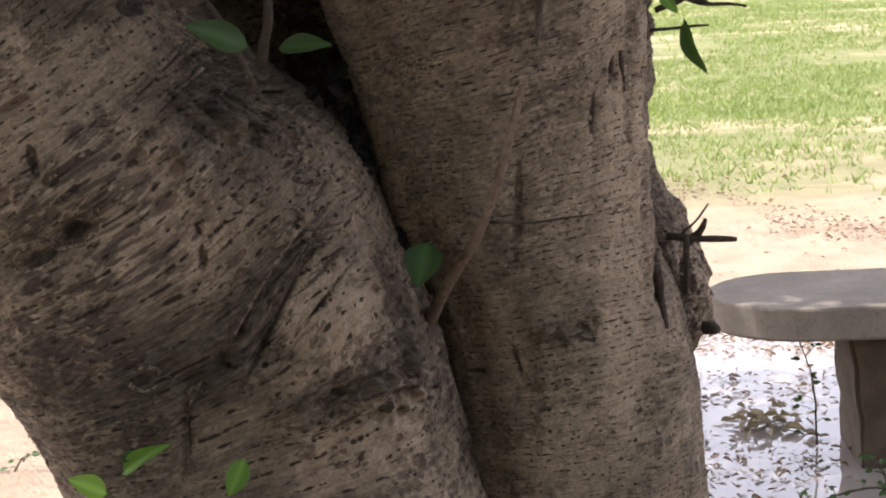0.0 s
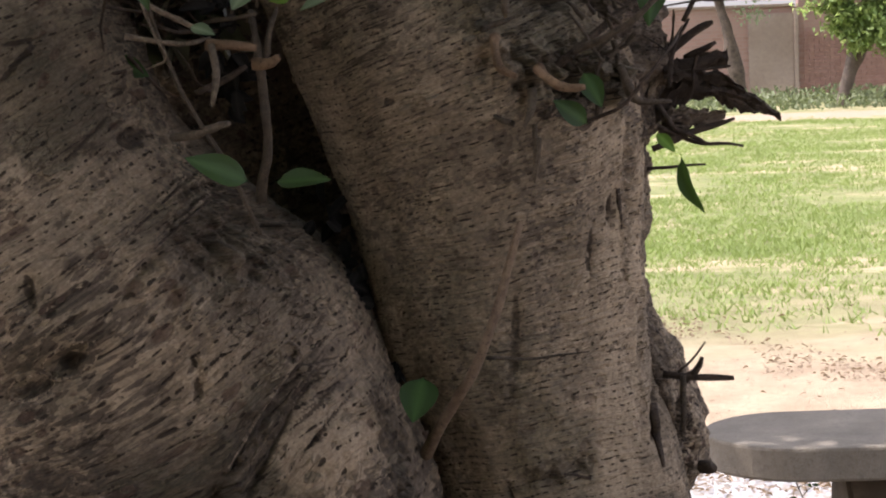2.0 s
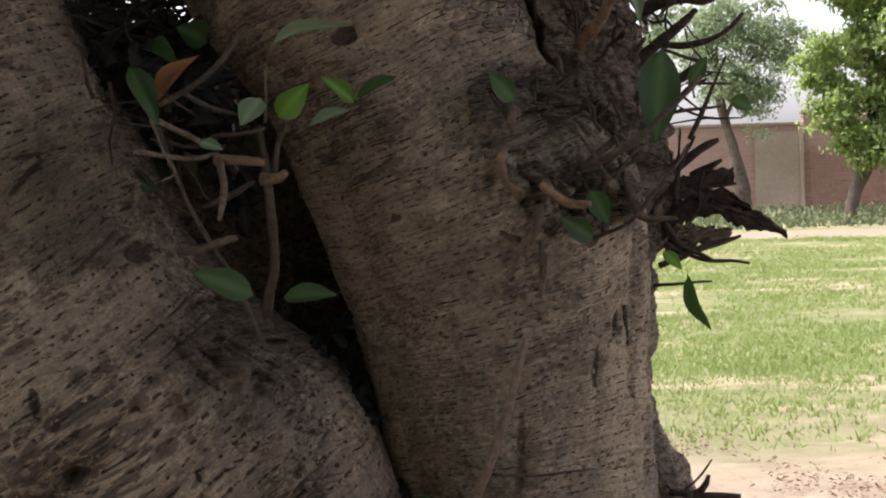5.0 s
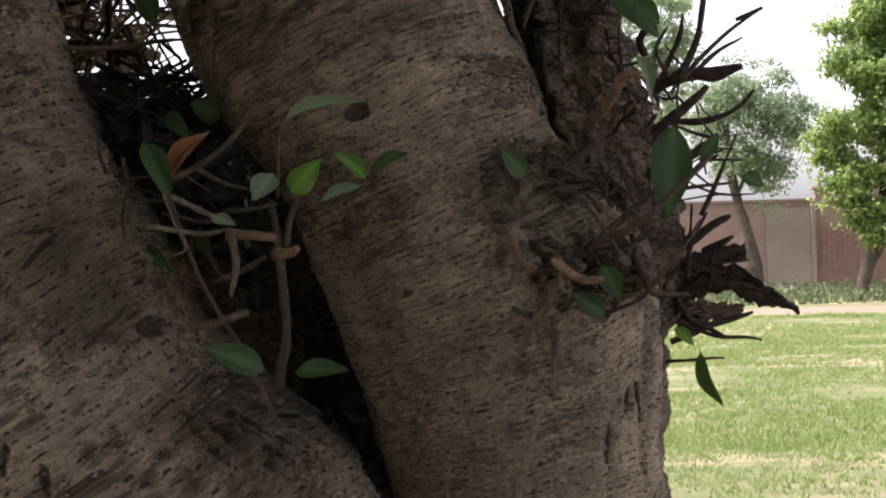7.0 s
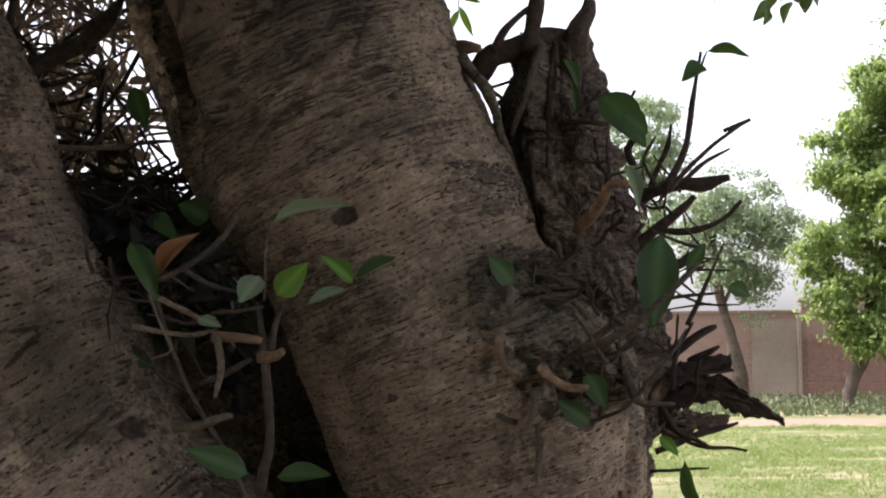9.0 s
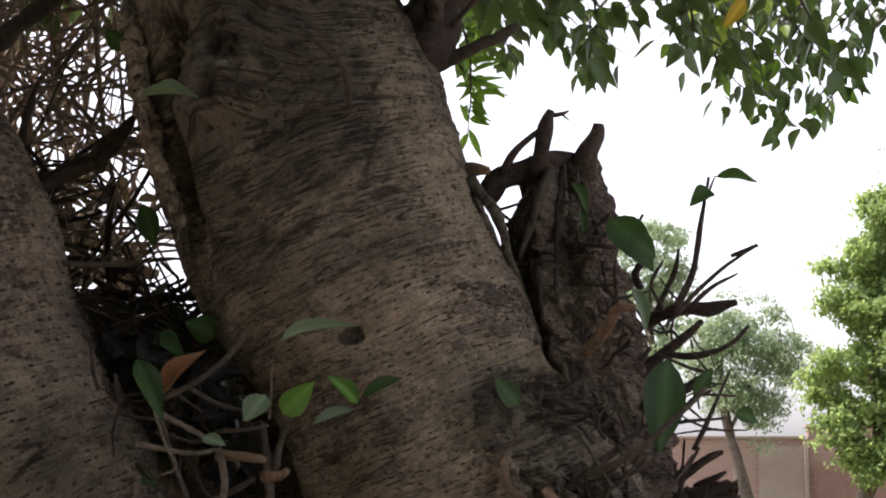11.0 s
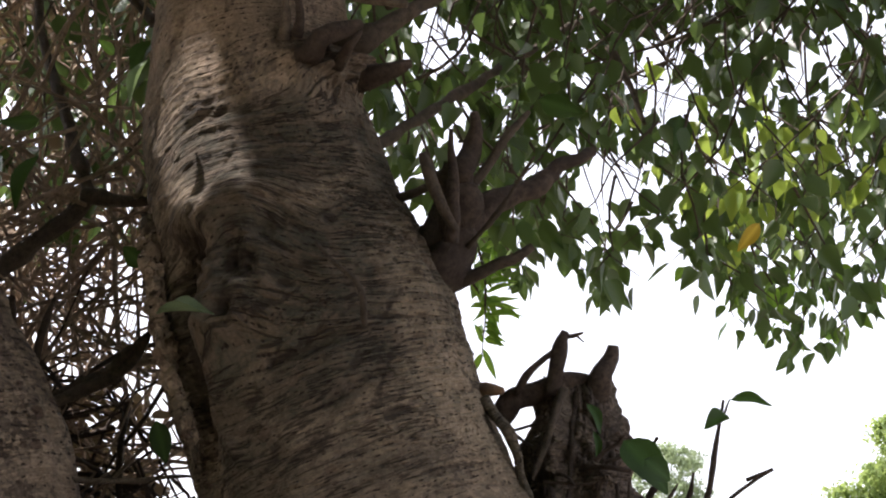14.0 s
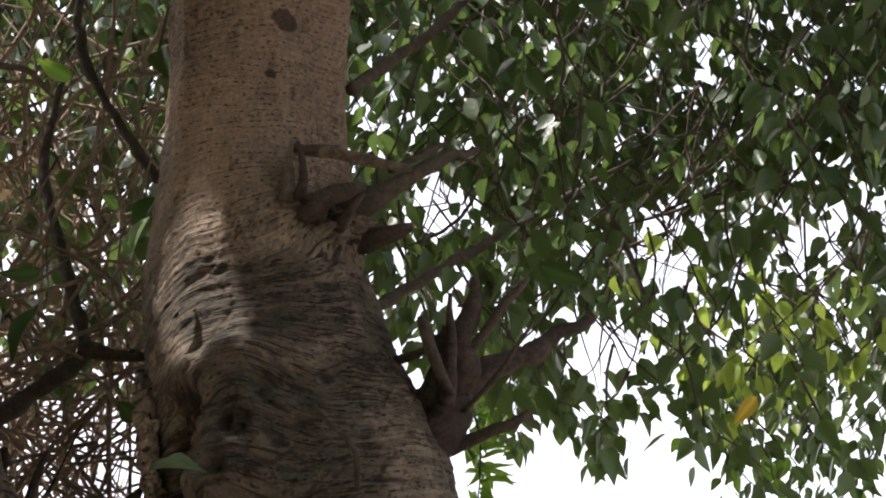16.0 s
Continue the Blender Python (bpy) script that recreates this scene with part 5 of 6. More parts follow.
    for k in range(n - 1):
        for j in range(m - 1):
            a = k * m + j
            b = a + n * m
            f += [(a, a + 1, a + m + 1, a + m), (b, b + m, b + m + 1, b + 1)]
        for j in (0, m - 1):
            a = k * m + j
            f.append((a, a + m, a + m + n * m, a + n * m))
    for k in (0, n - 1):
        for j in range(m - 1):
            a = k * m + j
            f.append((a, a + 1, a + 1 + n * m, a + n * m))
    v = np.array(v)
    return child(name, mesh_from(name, v, f, material, False, None, {"grain": v}), parent, label)


ragged_slab("torn_bark", [(0.395, 3.460, 1.369), (0.457, 3.440, 1.413), (0.523, 3.420, 1.398), (0.564, 3.410, 1.382), (0.604, 3.400, 1.357)], [0.020, 0.030, 0.021, 0.012, 0.006], 0.005,
            TWIG_DARK, fig, "dark torn flap of dead bark", 2)
ragged_slab("torn_bark", [(0.409, 3.440, 1.443), (0.461, 3.430, 1.435), (0.513, 3.420, 1.421), (0.545, 3.410, 1.403)], [0.012, 0.016, 0.012, 0.004], 0.005, TWIG_DARK, fig, "", 8)
ragged_slab("torn_bark", [(0.397, 3.440, 1.331), (0.445, 3.430, 1.350), (0.512, 3.420, 1.363)], [0.014, 0.012, 0.004], 0.005, BARK_OLD, fig, "", 9)
ragged_slab("torn_bark", [(0.481, 3.430, 1.406), (0.523, 3.420, 1.391), (0.565, 3.410, 1.371), (0.602, 3.400, 1.359)], [0.010, 0.018, 0.010, 0.003], 0.004, TWIG_DARK, fig, "", 14)
ragged_slab("torn_bark", [(0.403, 3.440, 1.358), (0.441, 3.430, 1.358), (0.484, 3.420, 1.367)], [0.024, 0.018, 0.008], 0.005, BARK_OLD, fig, "", 17)
ragged_slab("torn_bark", [(0.411, 3.460, 1.436), (0.464, 3.440, 1.455), (0.517, 3.420, 1.460)], [0.012, 0.013, 0.010], 0.005, TWIG_DARK, fig, "", 19)
ragged_slab("torn_bark", [(0.382, 3.470, 1.404), (0.421, 3.460, 1.463), (0.432, 3.460, 1.541)], [0.030, 0.030, 0.012], 0.010, BARK_OLD, fig, "", 5)

leaf((-0.286, 3.100, 1.298), (-0.377, 3.060, 1.343), 0.0514, fig, LEAF_SHADED, 0, (0.0, -0.9, 0.45))
leaf((-0.247, 3.120, 1.294), (-0.159, 3.080, 1.302), 0.0399, fig, LEAF_SHADED, 0, (0.0, -0.8, 0.6))
leaf((-0.024, 3.160, 0.968), (-0.044, 3.100, 0.909), 0.0673, fig, LEAF_SHADED, 0, (-0.1, -0.9, 0.35))
leaf((-0.551, 3.040, 0.605), (-0.603, 3.000, 0.646), 0.0429, fig, LEAF_YOUNG, 0, (0.0, -0.8, 0.6))
leaf((-0.528, 3.040, 0.636), (-0.451, 3.000, 0.696), 0.0309, fig, LEAF_YOUNG, 1, (0.1, -0.8, 0.6))
leaf((-0.500, 3.050, 0.670), (-0.520, 3.020, 0.666), 0.0223, fig, LEAF_SHADED, 1, (0.0, -0.6, 0.8))
leaf((-0.330, 3.040, 0.655), (-0.358, 3.020, 0.598), 0.0394, fig, LEAF_YOUNG, 0, (0.2, -0.9, 0.3))
leaf((-0.472, 3.100, 1.667), (-0.423, 3.070, 1.576), 0.0425, fig, LEAF_SHADED, 1, (0.3, -0.9, 0.2))
leaf((-0.433, 3.120, 1.604), (-0.371, 3.120, 1.684), 0.0300, fig, LEAF_DRY, 4, (-0.4, -0.9, 0.2))
leaf((-0.268, 3.120, 1.610), (-0.298, 3.080, 1.569), 0.0461, fig, LEAF_PALE, 0, (0.1, -0.7, 0.7))
leaf((-0.367, 3.100, 1.543), (-0.327, 3.080, 1.531), 0.0248, fig, LEAF_PALE, 0, (0.0, -0.8, 0.6))
leaf((-0.245, 3.130, 1.577), (-0.195, 3.100, 1.625), 0.0461, fig, LEAF_YOUNG, 1, (0.3, -0.9, 0.2))
leaf((-0.124, 3.170, 1.597), (-0.168, 3.140, 1.642), 0.0319, fig, LEAF_YOUNG, 1, (0.2, -0.9, 0.4))
leaf((-0.132, 3.170, 1.588), (-0.196, 3.120, 1.567), 0.0319, fig, LEAF_PALE, 0, (0.0, -0.6, 0.8))
leaf((-0.122, 3.170, 1.606), (-0.057, 3.130, 1.640), 0.0319, fig, LEAF_SHADED, 0, (0.0, -0.7, 0.6))
leaf((-0.253, 3.140, 1.691), (-0.150, 3.050, 1.738), 0.0301, fig, LEAF_PALE, 3, (-0.5, -0.7, 0.6))
leaf((0.133, 3.180, 1.592), (0.095, 3.160, 1.637), 0.0407, fig, LEAF_SHADED, 0, (0.1, -0.9, 0.3))
leaf((0.246, 3.140, 1.450), (0.273, 3.120, 1.395), 0.0407, fig, LEAF_SHADED, 0, (0.1, -1, 0.2))
leaf((0.252, 3.150, 1.367), (0.199, 3.130, 1.407), 0.0390, fig, LEAF_SHADED, 0, (0.1, -1, 0.2))
leaf((0.380, 3.250, 1.680), (0.357, 3.220, 1.516), 0.0768, fig, LEAF_SHADED, 2, (0.15, -1, 0.1))
leaf((0.505, 3.360, 1.590), (0.545, 3.360, 1.575), 0.0339, fig, LEAF_SHADED, 1, (0.3, -0.9, 0.3))
leaf((0.426, 3.360, 1.296), (0.452, 3.340, 1.199), 0.0321, fig, LEAF_SHADED, 1, (-0.7, -0.7, 0.1))
leaf((0.384, 3.360, 1.338), (0.414, 3.340, 1.307), 0.0245, fig, LEAF_YOUNG, 0, (0.0, -0.8, 0.5))
leaf((0.293, 3.360, 1.922), (0.363, 3.300, 1.847), 0.0717, fig, LEAF_SHADED, 3, (0.1, -0.9, 0.3))
leaf((0.482, 3.400, 1.998), (0.553, 3.380, 1.994), 0.0291, fig, LEAF_SHADED, 1, (0.0, -0.8, 0.6))
leaf((0.481, 3.400, 1.970), (0.437, 3.380, 1.950), 0.0389, fig, LEAF_SHADED, 4, (0.0, -0.8, 0.6))
leaf((0.235, 3.400, 1.990), (0.262, 3.380, 1.938), 0.0253, fig, LEAF_SHADED, 1, (0.5, -0.8, 0.2))
leaf((0.246, 3.400, 1.943), (0.256, 3.380, 1.887), 0.0175, fig, LEAF_SHADED, 1, (0.5, -0.8, 0.2))
leaf((-0.509, 3.400, 1.950), (-0.488, 3.400, 1.875), 0.0408, fig, LEAF_SHADED, 0, (0.1, -1, 0.1))
leaf((0.433, 3.340, 1.616), (0.467, 3.340, 1.664), 0.0283, fig, LEAF_SHADED, 0, (0.3, -0.9, 0.3))
leaf((0.332, 3.360, 1.803), (0.361, 3.340, 1.727), 0.0321, fig, LEAF_PALE, 1, (0.5, -0.8, 0.2))
leaf((0.324, 3.300, 1.882), (0.368, 3.300, 1.846), 0.0471, fig, LEAF_SHADED, 0, (0.1, -1, 0.1))
leaf((-0.487, 3.200, 2.099), (-0.388, 3.120, 2.103), 0.0329, fig, LEAF_PALE, 1, (0.0, -0.5, 0.85))
leaf((-0.538, 3.300, 2.568), (-0.568, 3.260, 2.481), 0.0226, fig, LEAF_PALE, 1, (-0.5, -0.8, 0.3))
leaf((-0.613, 3.400, 2.608), (-0.640, 3.380, 2.632), 0.0233, fig, LEAF_YOUNG, 0, (0, -0.9, 0.4))
leaf((-0.718, 3.400, 2.860), (-0.779, 3.360, 2.877), 0.0350, fig, LEAF_YOUNG, 1, (0.1, -0.8, -0.5))
leaf((-0.739, 3.400, 2.422), (-0.788, 3.400, 2.323), 0.0427, fig, LEAF_SHADED, 1, (-0.5, -0.8, 0.1))
leaf((-0.553, 3.450, 2.655), (-0.589, 3.420, 2.585), 0.0466, fig, LEAF_SHADED, 1, (-0.3, -0.8, 0.2))
leaf((-0.750, 3.450, 2.500), (-0.814, 3.400, 2.479), 0.0330, fig, LEAF_SHADED, 0, (0.1, -0.7, -0.6))
leaf((-0.557, 3.500, 2.242), (-0.600, 3.500, 2.278), 0.0389, fig, LEAF_SHADED, 0, (0.1, -0.7, -0.4))
leaf((0.152, 3.500, 2.568), (0.236, 3.500, 2.539), 0.0460, fig, LEAF_SHADED, 0, (0.1, -0.8, -0.5))
leaf((0.462, 3.900, 2.662), (0.450, 3.900, 2.575), 0.0620, fig, LEAF_SHADED, 0, (0.1, -1, -0.2))
leaf((0.622, 3.900, 2.435), (0.576, 3.900, 2.374), 0.0334, fig, LEAF_YELLOW, 0, (0.1, -1, -0.2))
leaf((-0.522, 3.300, 1.497), (-0.462, 3.300, 1.467), 0.0377, fig, LEAF_SHADED, 0, (0.1, -1, 0.2))
leaf((-0.479, 3.340, 1.710), (-0.422, 3.300, 1.682), 0.0415, fig, LEAF_SHADED, 4, (0.1, -0.8, 0.5))
leaf((-0.461, 3.340, 1.690), (-0.485, 3.300, 1.637), 0.0377, fig, LEAF_SHADED, 4, (0.4, -0.8, 0.5))
leaf((-0.379, 3.380, 1.714), (-0.424, 3.360, 1.743), 0.0566, fig, LEAF_SHADED, 4, (0.1, -0.9, 0.3))

# ---- the fig tree: crown ----
rng = np.random.default_rng(11)


def low_rim(x):
    """Height of the crown's hanging lower rim."""
    return np.interp(x, [-2.0, -0.95, -0.80, -0.55, 0.03, 0.10, 0.29, 0.44, 0.50, 0.57, 0.66, 0.81, 0.89, 1.2, 2.5],
                     [2.20, 2.30, 2.36, 2.44, 2.36, 2.33, 2.31, 2.34, 2.37, 2.22, 2.15, 2.24, 2.45, 2.62, 2.6])


def hanging_sprays(count, x0, x1, y0, y1, z1, leaves, size, rim=True, droop=0.8, floor=2.9):
    """Drooping twigs with leaves along them: twig pieces, then leaf bases, ways, sizes and faces."""
    stems, base, way, big, face = [], [], [], [], []
    while len(stems) < count:
        x, y = rng.uniform(x0, x1), rng.uniform(y0, y1)
        low = (low_rim(x * 4.0 / y) - 1.5) * y / 4.0 + 1.5 if rim else floor
        h = low + (z1 - low) * rng.random() ** 1.08
        tip = np.array([x, y, h])
        run = rng.uniform(0.22, 0.42)
        a = rng.uniform(0, 2 * np.pi)
        side = np.array([np.cos(a), np.sin(a), 0])
        s = np.linspace(0, 1, 5)[:, None]
        pts = tip + (1 - s) * side * run * 0.75 + np.array([0, 0, 1.0]) * (1 - s) ** 1.3 * run * droop + rng.normal(0, 0.012, (5, 3))
        stems.append(tube(pts, 0.0035, 0.0012, 4, seed=rng.random() * 9, step=0.06, knots=False, cap=False))
        n = rng.integers(leaves - 3, leaves + 4)
        for q in range(n):
            u = (q + rng.random()) / n
            p = np.array([np.interp(u, s[:, 0], pts[:, k]) for k in range(3)])
            b = rng.uniform(0, 2 * np.pi)
            w = np.array([np.cos(b) * 0.75, np.sin(b) * 0.75, -rng.uniform(0.5, 1.7)])
            base.append(p + 0.018 * w), way.append(w), big.append(size * rng.uniform(0.62, 1.25))
            face.append(np.array([rng.normal(0, 0.6), rng.normal(0, 0.6), 0.7]))
    return stems, np.array(base), np.array(way), np.array(big), np.array(face)


def off_gaps(base, share=1.0):
    """Which leaves stay clear of the chinks that let the sun through; the hanging sprays (share) leave narrower ones."""
    keep = np.ones(len(base), bool)
    for x, y, z, r in ((-0.36, 3.22, 2.300, 0.100), (-0.50, 3.34, 2.49, 0.066), (-0.51, 3.36, 2.59, 0.060), (0.64, 4.2, 2.50, 0.36), (0.95, 4.4, 2.75, 0.40),
                       (-1.0, 4.2, 2.45, 0.42), (-1.3, 4.6, 2.95, 0.40), (-0.85, 4.4, 3.15, 0.34), (-0.80, 3.9, 2.0, 0.24)):
        r = r if r < 0.13 else r * share
        d = base - (x, y, z)
        along = d @ np.array(SUN_WAY)
        away = np.linalg.norm(d - along[:, None] * np.array(SUN_WAY), axis=1)
        keep &= (along < 0.12) | (away > r * (1 + 0.5 * rng.normal(0, 1, len(base))) + 0.05)
    return keep


def crown_leaves(base, way, big, face, singles):
    """The lowest leaves as parts of their own, the rest joined."""
    keep = off_gaps(base, 0.6)
    for x, z, rx, rz in ((-0.032, 2.965, 0.075, 0.085), (0.468, 2.891, 0.075, 0.12), (0.369, 2.634, 0.06, 0.09)):
        u, h = base[:, 0] * 4.3 / base[:, 1], (base[:, 2] - 1.5) * 4.3 / base[:, 1] + 1.5
        keep &= ((u - x) / rx) ** 2 + ((h - z) / rz) ** 2 > 1 + 0.35 * rng.normal(0, 1, len(base))
    base, way, big, face = base[keep], way[keep], big[keep], face[keep]
    order = np.argsort(base[:, 2] / base[:, 1])
    for k in order[:singles]:
        w = way[k] / np.linalg.norm(way[k])
        # some lighter leaves here, painting the sunlit corner of the crown
        m = [LEAF_LIT, LEAF_LIT, LEAF_LIT, LEAF_YOUNG][rng.integers(0, 4)] if base[k][0] > 0.5 and base[k][2] > 2.25 else LEAF_LIT
        leaf(tuple(base[k]), tuple(base[k] + w * big[k]), big[k] * 0.62, fig, m, int(rng.integers(0, 4)), tuple(face[k]))
    rest = order[singles:]
    return leaf_cloud(base[rest], way[rest], big[rest], face[rest], rng)


sprays = hanging_sprays(300, 0.02, 1.40, 3.8, 5.2, 3.6, 12, 0.058)
v, f = crown_leaves(*sprays[1:], 230)
child("crown", mesh_from("crown", v, f, CROWN), fig, "glossy green hanging leaves", "stuff")
v, f, g = join(sprays[0])
child("crown_twig", mesh_from("crown_twig", v, f, TWIG, True, None, {"grain": g}), fig, "", "stuff")
# a clump coloured bright where the sun falls on the crown
cx, cz = 0.64, 2.51
sunny = hanging_sprays(11, cx - 0.15, cx + 0.17, 4.0, 4.4, cz + 0.12, 11, 0.052, False, 0.8, cz - 0.10)
v, f = leaf_cloud(*sunny[1:], rng)
child("crown", mesh_from("crown", v, f, CROWN_SUNNY), fig, "bright yellow-green leaves, coloured as if sunlit", "stuff")
v, f, g = join(sunny[0])
child("crown_twig", mesh_from("crown_twig", v, f, TWIG, True, None, {"grain": g}), fig, "", "stuff")
high = hanging_sprays(215, -0.1, 1.7, 4.0, 5.4, 4.0, 12, 0.060, False, 0.8, 3.10)
v, f = crown_leaves(*high[1:], 0)
child("crown", mesh_from("crown", v, f, CROWN), fig, "", "stuff")
v, f, g = join(high[0])
child("crown_twig", mesh_from("crown_twig", v, f, TWIG, True, None, {"grain": g}), fig, "", "stuff")
sprays = hanging_sprays(330, -1.75, -0.10, 3.8, 5.2, 3.7, 8, 0.066)
v, f = crown_leaves(*sprays[1:], 10)
child("crown", mesh_from("crown", v, f, CROWN), fig, "", "stuff")
v, f, g = join(sprays[0])
child("crown_twig", mesh_from("crown_twig", v, f, TWIG, True, None, {"grain": g}), fig, "", "stuff")
sprays = hanging_sprays(260, -1.7, 0.9, 4.6, 5.7, 4.1, 10, 0.072, False, 0.8, 3.05)
v, f = crown_leaves(*sprays[1:], 0)
child("crown", mesh_from("crown", v, f, CROWN), fig, "", "stuff")
v, f, g = join(sprays[0])
child("crown_twig", mesh_from("crown_twig", v, f, TWIG_PALE, True, None, {"grain": g}), fig, "", "stuff")
# denser foliage deep in the crown, behind the hanging sprays
for deep, x0, x1, floor in ((150, 0.15, 2.2, 0.0), (70, -0.25, 0.32, 0.0), (230, -2.1, -0.35, 3.25)):
    inner = hanging_sprays(deep, x0, x1, 5.2, 6.3, 5.0, 13, 0.066, floor == 0.0, 0.8, floor)
    v, f = crown_leaves(*inner[1:], 0)
    child("crown", mesh_from("crown", v, f, CROWN), fig, "", "stuff")
    v, f, g = join(inner[0])
    child("crown_twig", mesh_from("crown_twig", v, f, TWIG, True, None, {"grain": g}), fig, "", "stuff")
# unseen roof of the crown, above the view and over the camera, added for its shade
n = 30000
x, y = rng.uniform(-4.5, 4.5, n), rng.uniform(-4.5, 6.2, n)
z = 3.55 + 0.95 * np.clip((y - 2.4) / 0.9, 0, 1) + 1.3 * rng.random(n) - 0.03 * np.clip(y - 2, 0, 9) ** 2 - 0.10 * np.clip(-y, 0, 9) ** 2 - 0.045 * x * x
base = np.c_[x, y, z]
base = base[off_gaps(base) & ~((x < -2.9) & (y > 3.6)) & ~((x > 1.5) & (y < 3.3)) & ~((x < -0.4) & (y > 3.9) & (rng.random(n) < 0.7))]
n = len(base)
v, f = leaf_cloud(base, rng.normal(0, 1, (n, 3)) + (0, 0, -0.5), rng.uniform(0.13, 0.23, n), rng.normal(0, 0.5, (n, 3)) + (0, 0, 1), rng)
child("crown", mesh_from("crown", v, f, CROWN), fig, "", "stuff")


# extra unseen leaves on the sun's path, added to shade the lower trunk
n = 6500
base = np.c_[rng.uniform(-3.8, -0.2, n), rng.uniform(2.6, 4.0, n), rng.uniform(4.2, 5.3, n)]
base = base[off_gaps(base)]
n = len(base)
v, f = leaf_cloud(base, rng.normal(0, 1, (n, 3)) + (0, 0, -0.5), rng.uniform(0.12, 0.21, n), rng.normal(0, 0.5, (n, 3)) + (0, 0, 1), rng)
child("crown", mesh_from("crown", v, f, CROWN), fig, "", "stuff")


def hedge(name, label, x0, x1, y0, y1, z1, count):
    """A tall dense hedge added out of sight behind the camera to block light: stems, and leaves about a dark inside."""
    h = thing(name, label, "hedge", ((x0 + x1) / 2, (y0 + y1) / 2, 0))
    stems = []
    for k in range(int(max(x1 - x0, y1 - y0) / 0.5)):
        p = np.array([rng.uniform(x0, x1), rng.uniform(y0, y1), -0.05])
        stems.append(tube([p, p + (rng.normal(0, 0.1), 0, z1 * 0.5), p + (rng.normal(0, 0.3), 0, z1 * 0.9)], 0.05, 0.015, 6, seed=k, step=0.4))
    v, f, g = join(stems)
    child("stems", mesh_from("stems", v, f, TWIG, True, None, {"grain": g}), h, kind="stuff")
    base = np.c_[rng.uniform(x0, x1, count), rng.uniform(y0, y1, count), z1 * rng.random(count)]
    v, f = leaf_cloud(base, rng.normal(0, 1, (count, 3)) + (0, 0, -0.4), rng.uniform(0.16, 0.30, count), rng.normal(0, 1, (count, 3)), rng)
    child("leaves", mesh_from("leaves", v, f, CROWN), h, kind="stuff")


# unseen, added only to hold front light off the trunk
hedge("hedge", "unseen green hedge added to block light from behind", -9.0, 2.6, -5.2, -4.2, 4.2, 9000)


def narrow_spray(points, count, size):
    """A thin drooping spray of narrow leaves behind the trunk."""
    twig("thin_shoot", points, 0.004, 0.002, TWIG, fig)
    c = curve_points(points, 0.01)
    for k in range(count):
        p = c[int((0.1 + 0.9 * k / count) * (len(c) - 1))]
        w = np.array([rng.uniform(-0.3, 1.0), rng.normal(0, 0.3), rng.uniform(-0.9, 0.5)])
        w *= size * rng.uniform(0.7, 1.2) / np.linalg.norm(w)
        leaf(tuple(p), tuple(p + w), 0.24 * size, fig, LEAF_YOUNG, int(rng.integers(0, 4)), (rng.normal(0, 0.4), -0.8, 0.4))


narrow_spray([(0.037, 4.500, 2.564), (0.070, 4.500, 2.470), (0.077, 4.500, 2.364), (0.071, 4.500, 2.251)], 34, 0.075)
narrow_spray([(0.045, 4.600, 2.451), (0.086, 4.600, 2.396), (0.126, 4.600, 2.383)], 14, 0.07)


def tangle(count, x0, x1, y0, y1, z0, z1, r, lo, hi, steep, material):
    """Criss-crossing thin dry stems."""
    out = []
    for k in range(count):
        p = np.array([rng.uniform(x0, x1), rng.uniform(y0, y1), rng.uniform(z0, z1)])
        a = rng.normal(0, 1, 3) * (1, 0.5, steep)
        a *= rng.uniform(lo, hi) / np.linalg.norm(a)
        bend = min(0.035, 0.09 * np.linalg.norm(a))
        pts = [p - a, p - 0.4 * a + rng.normal(0, bend, 3), p + 0.3 * a + rng.normal(0, bend, 3), p + a + rng.normal(0, bend, 3)]
        rr = r * rng.uniform(0.5, 1.4)
        out.append(tube(pts, rr, rr * 0.6, 5, seed=k * 0.7, step=min(0.05, 0.4 * hi), knots=False, cap=False))
    v, f, g = join(out)
    child("dry_tangle", mesh_from("dry_tangle", v, f, material, True, None, {"grain": g}), fig, "tangle of thin dry brown stems", "stuff")


tangle(180, -1.15, -0.60, 3.75, 4.3, 1.75, 2.45, 0.0042, 0.14, 0.34, 1.1, TWIG_DRY)
tangle(170, -1.2, -0.62, 3.8, 4.4, 2.1, 3.3, 0.0048, 0.15, 0.40, 2.2, TWIG_DRY)
tangle(110, -0.72, -0.42, 3.42, 3.7, 1.60, 1.80, 0.0035, 0.05, 0.15, 0.45, TWIG_DARK)
tangle(26, -0.70, -0.40, 3.38, 3.6, 1.54, 1.70, 0.0042, 0.05, 0.12, 0.6, TWIG_DARK)

def dry_mass(count, x0, x1, y0, y1, z0, z1, cut):
    """Withered brown foliage caught in the tangle, in clumps with gaps."""
    base = np.c_[rng.uniform(x0, x1, count), rng.uniform(y0, y1, count), rng.uniform(z0, z1, count)]
    base = base[rough_noise(base * (5.0, 2.0, 5.0) + 3.7, 3) < cut]
    n = len(base)
    v, f = leaf_cloud(base, rng.normal(0, 1, (n, 3)) + (0, 0, -0.6), rng.uniform(0.04, 0.085, n), rng.normal(0, 1, (n, 3)), rng, 0.5)
    mat = leaf_material("withered_leaf", (0.09, 0.068, 0.042), (0.22, 0.165, 0.105), (0.17, 0.125, 0.06), True, 0.7)
    child("withered_foliage", mesh_from("withered_foliage", v, f, mat), fig, "withered brown foliage in the tangle", "stuff")


dry_mass(1000, -1.6, -0.66, 4.2, 5.0, 1.6, 3.2, 0.16)
dry_mass(500, -1.15, -0.60, 3.9, 4.3, 1.62, 2.12, 0.10)
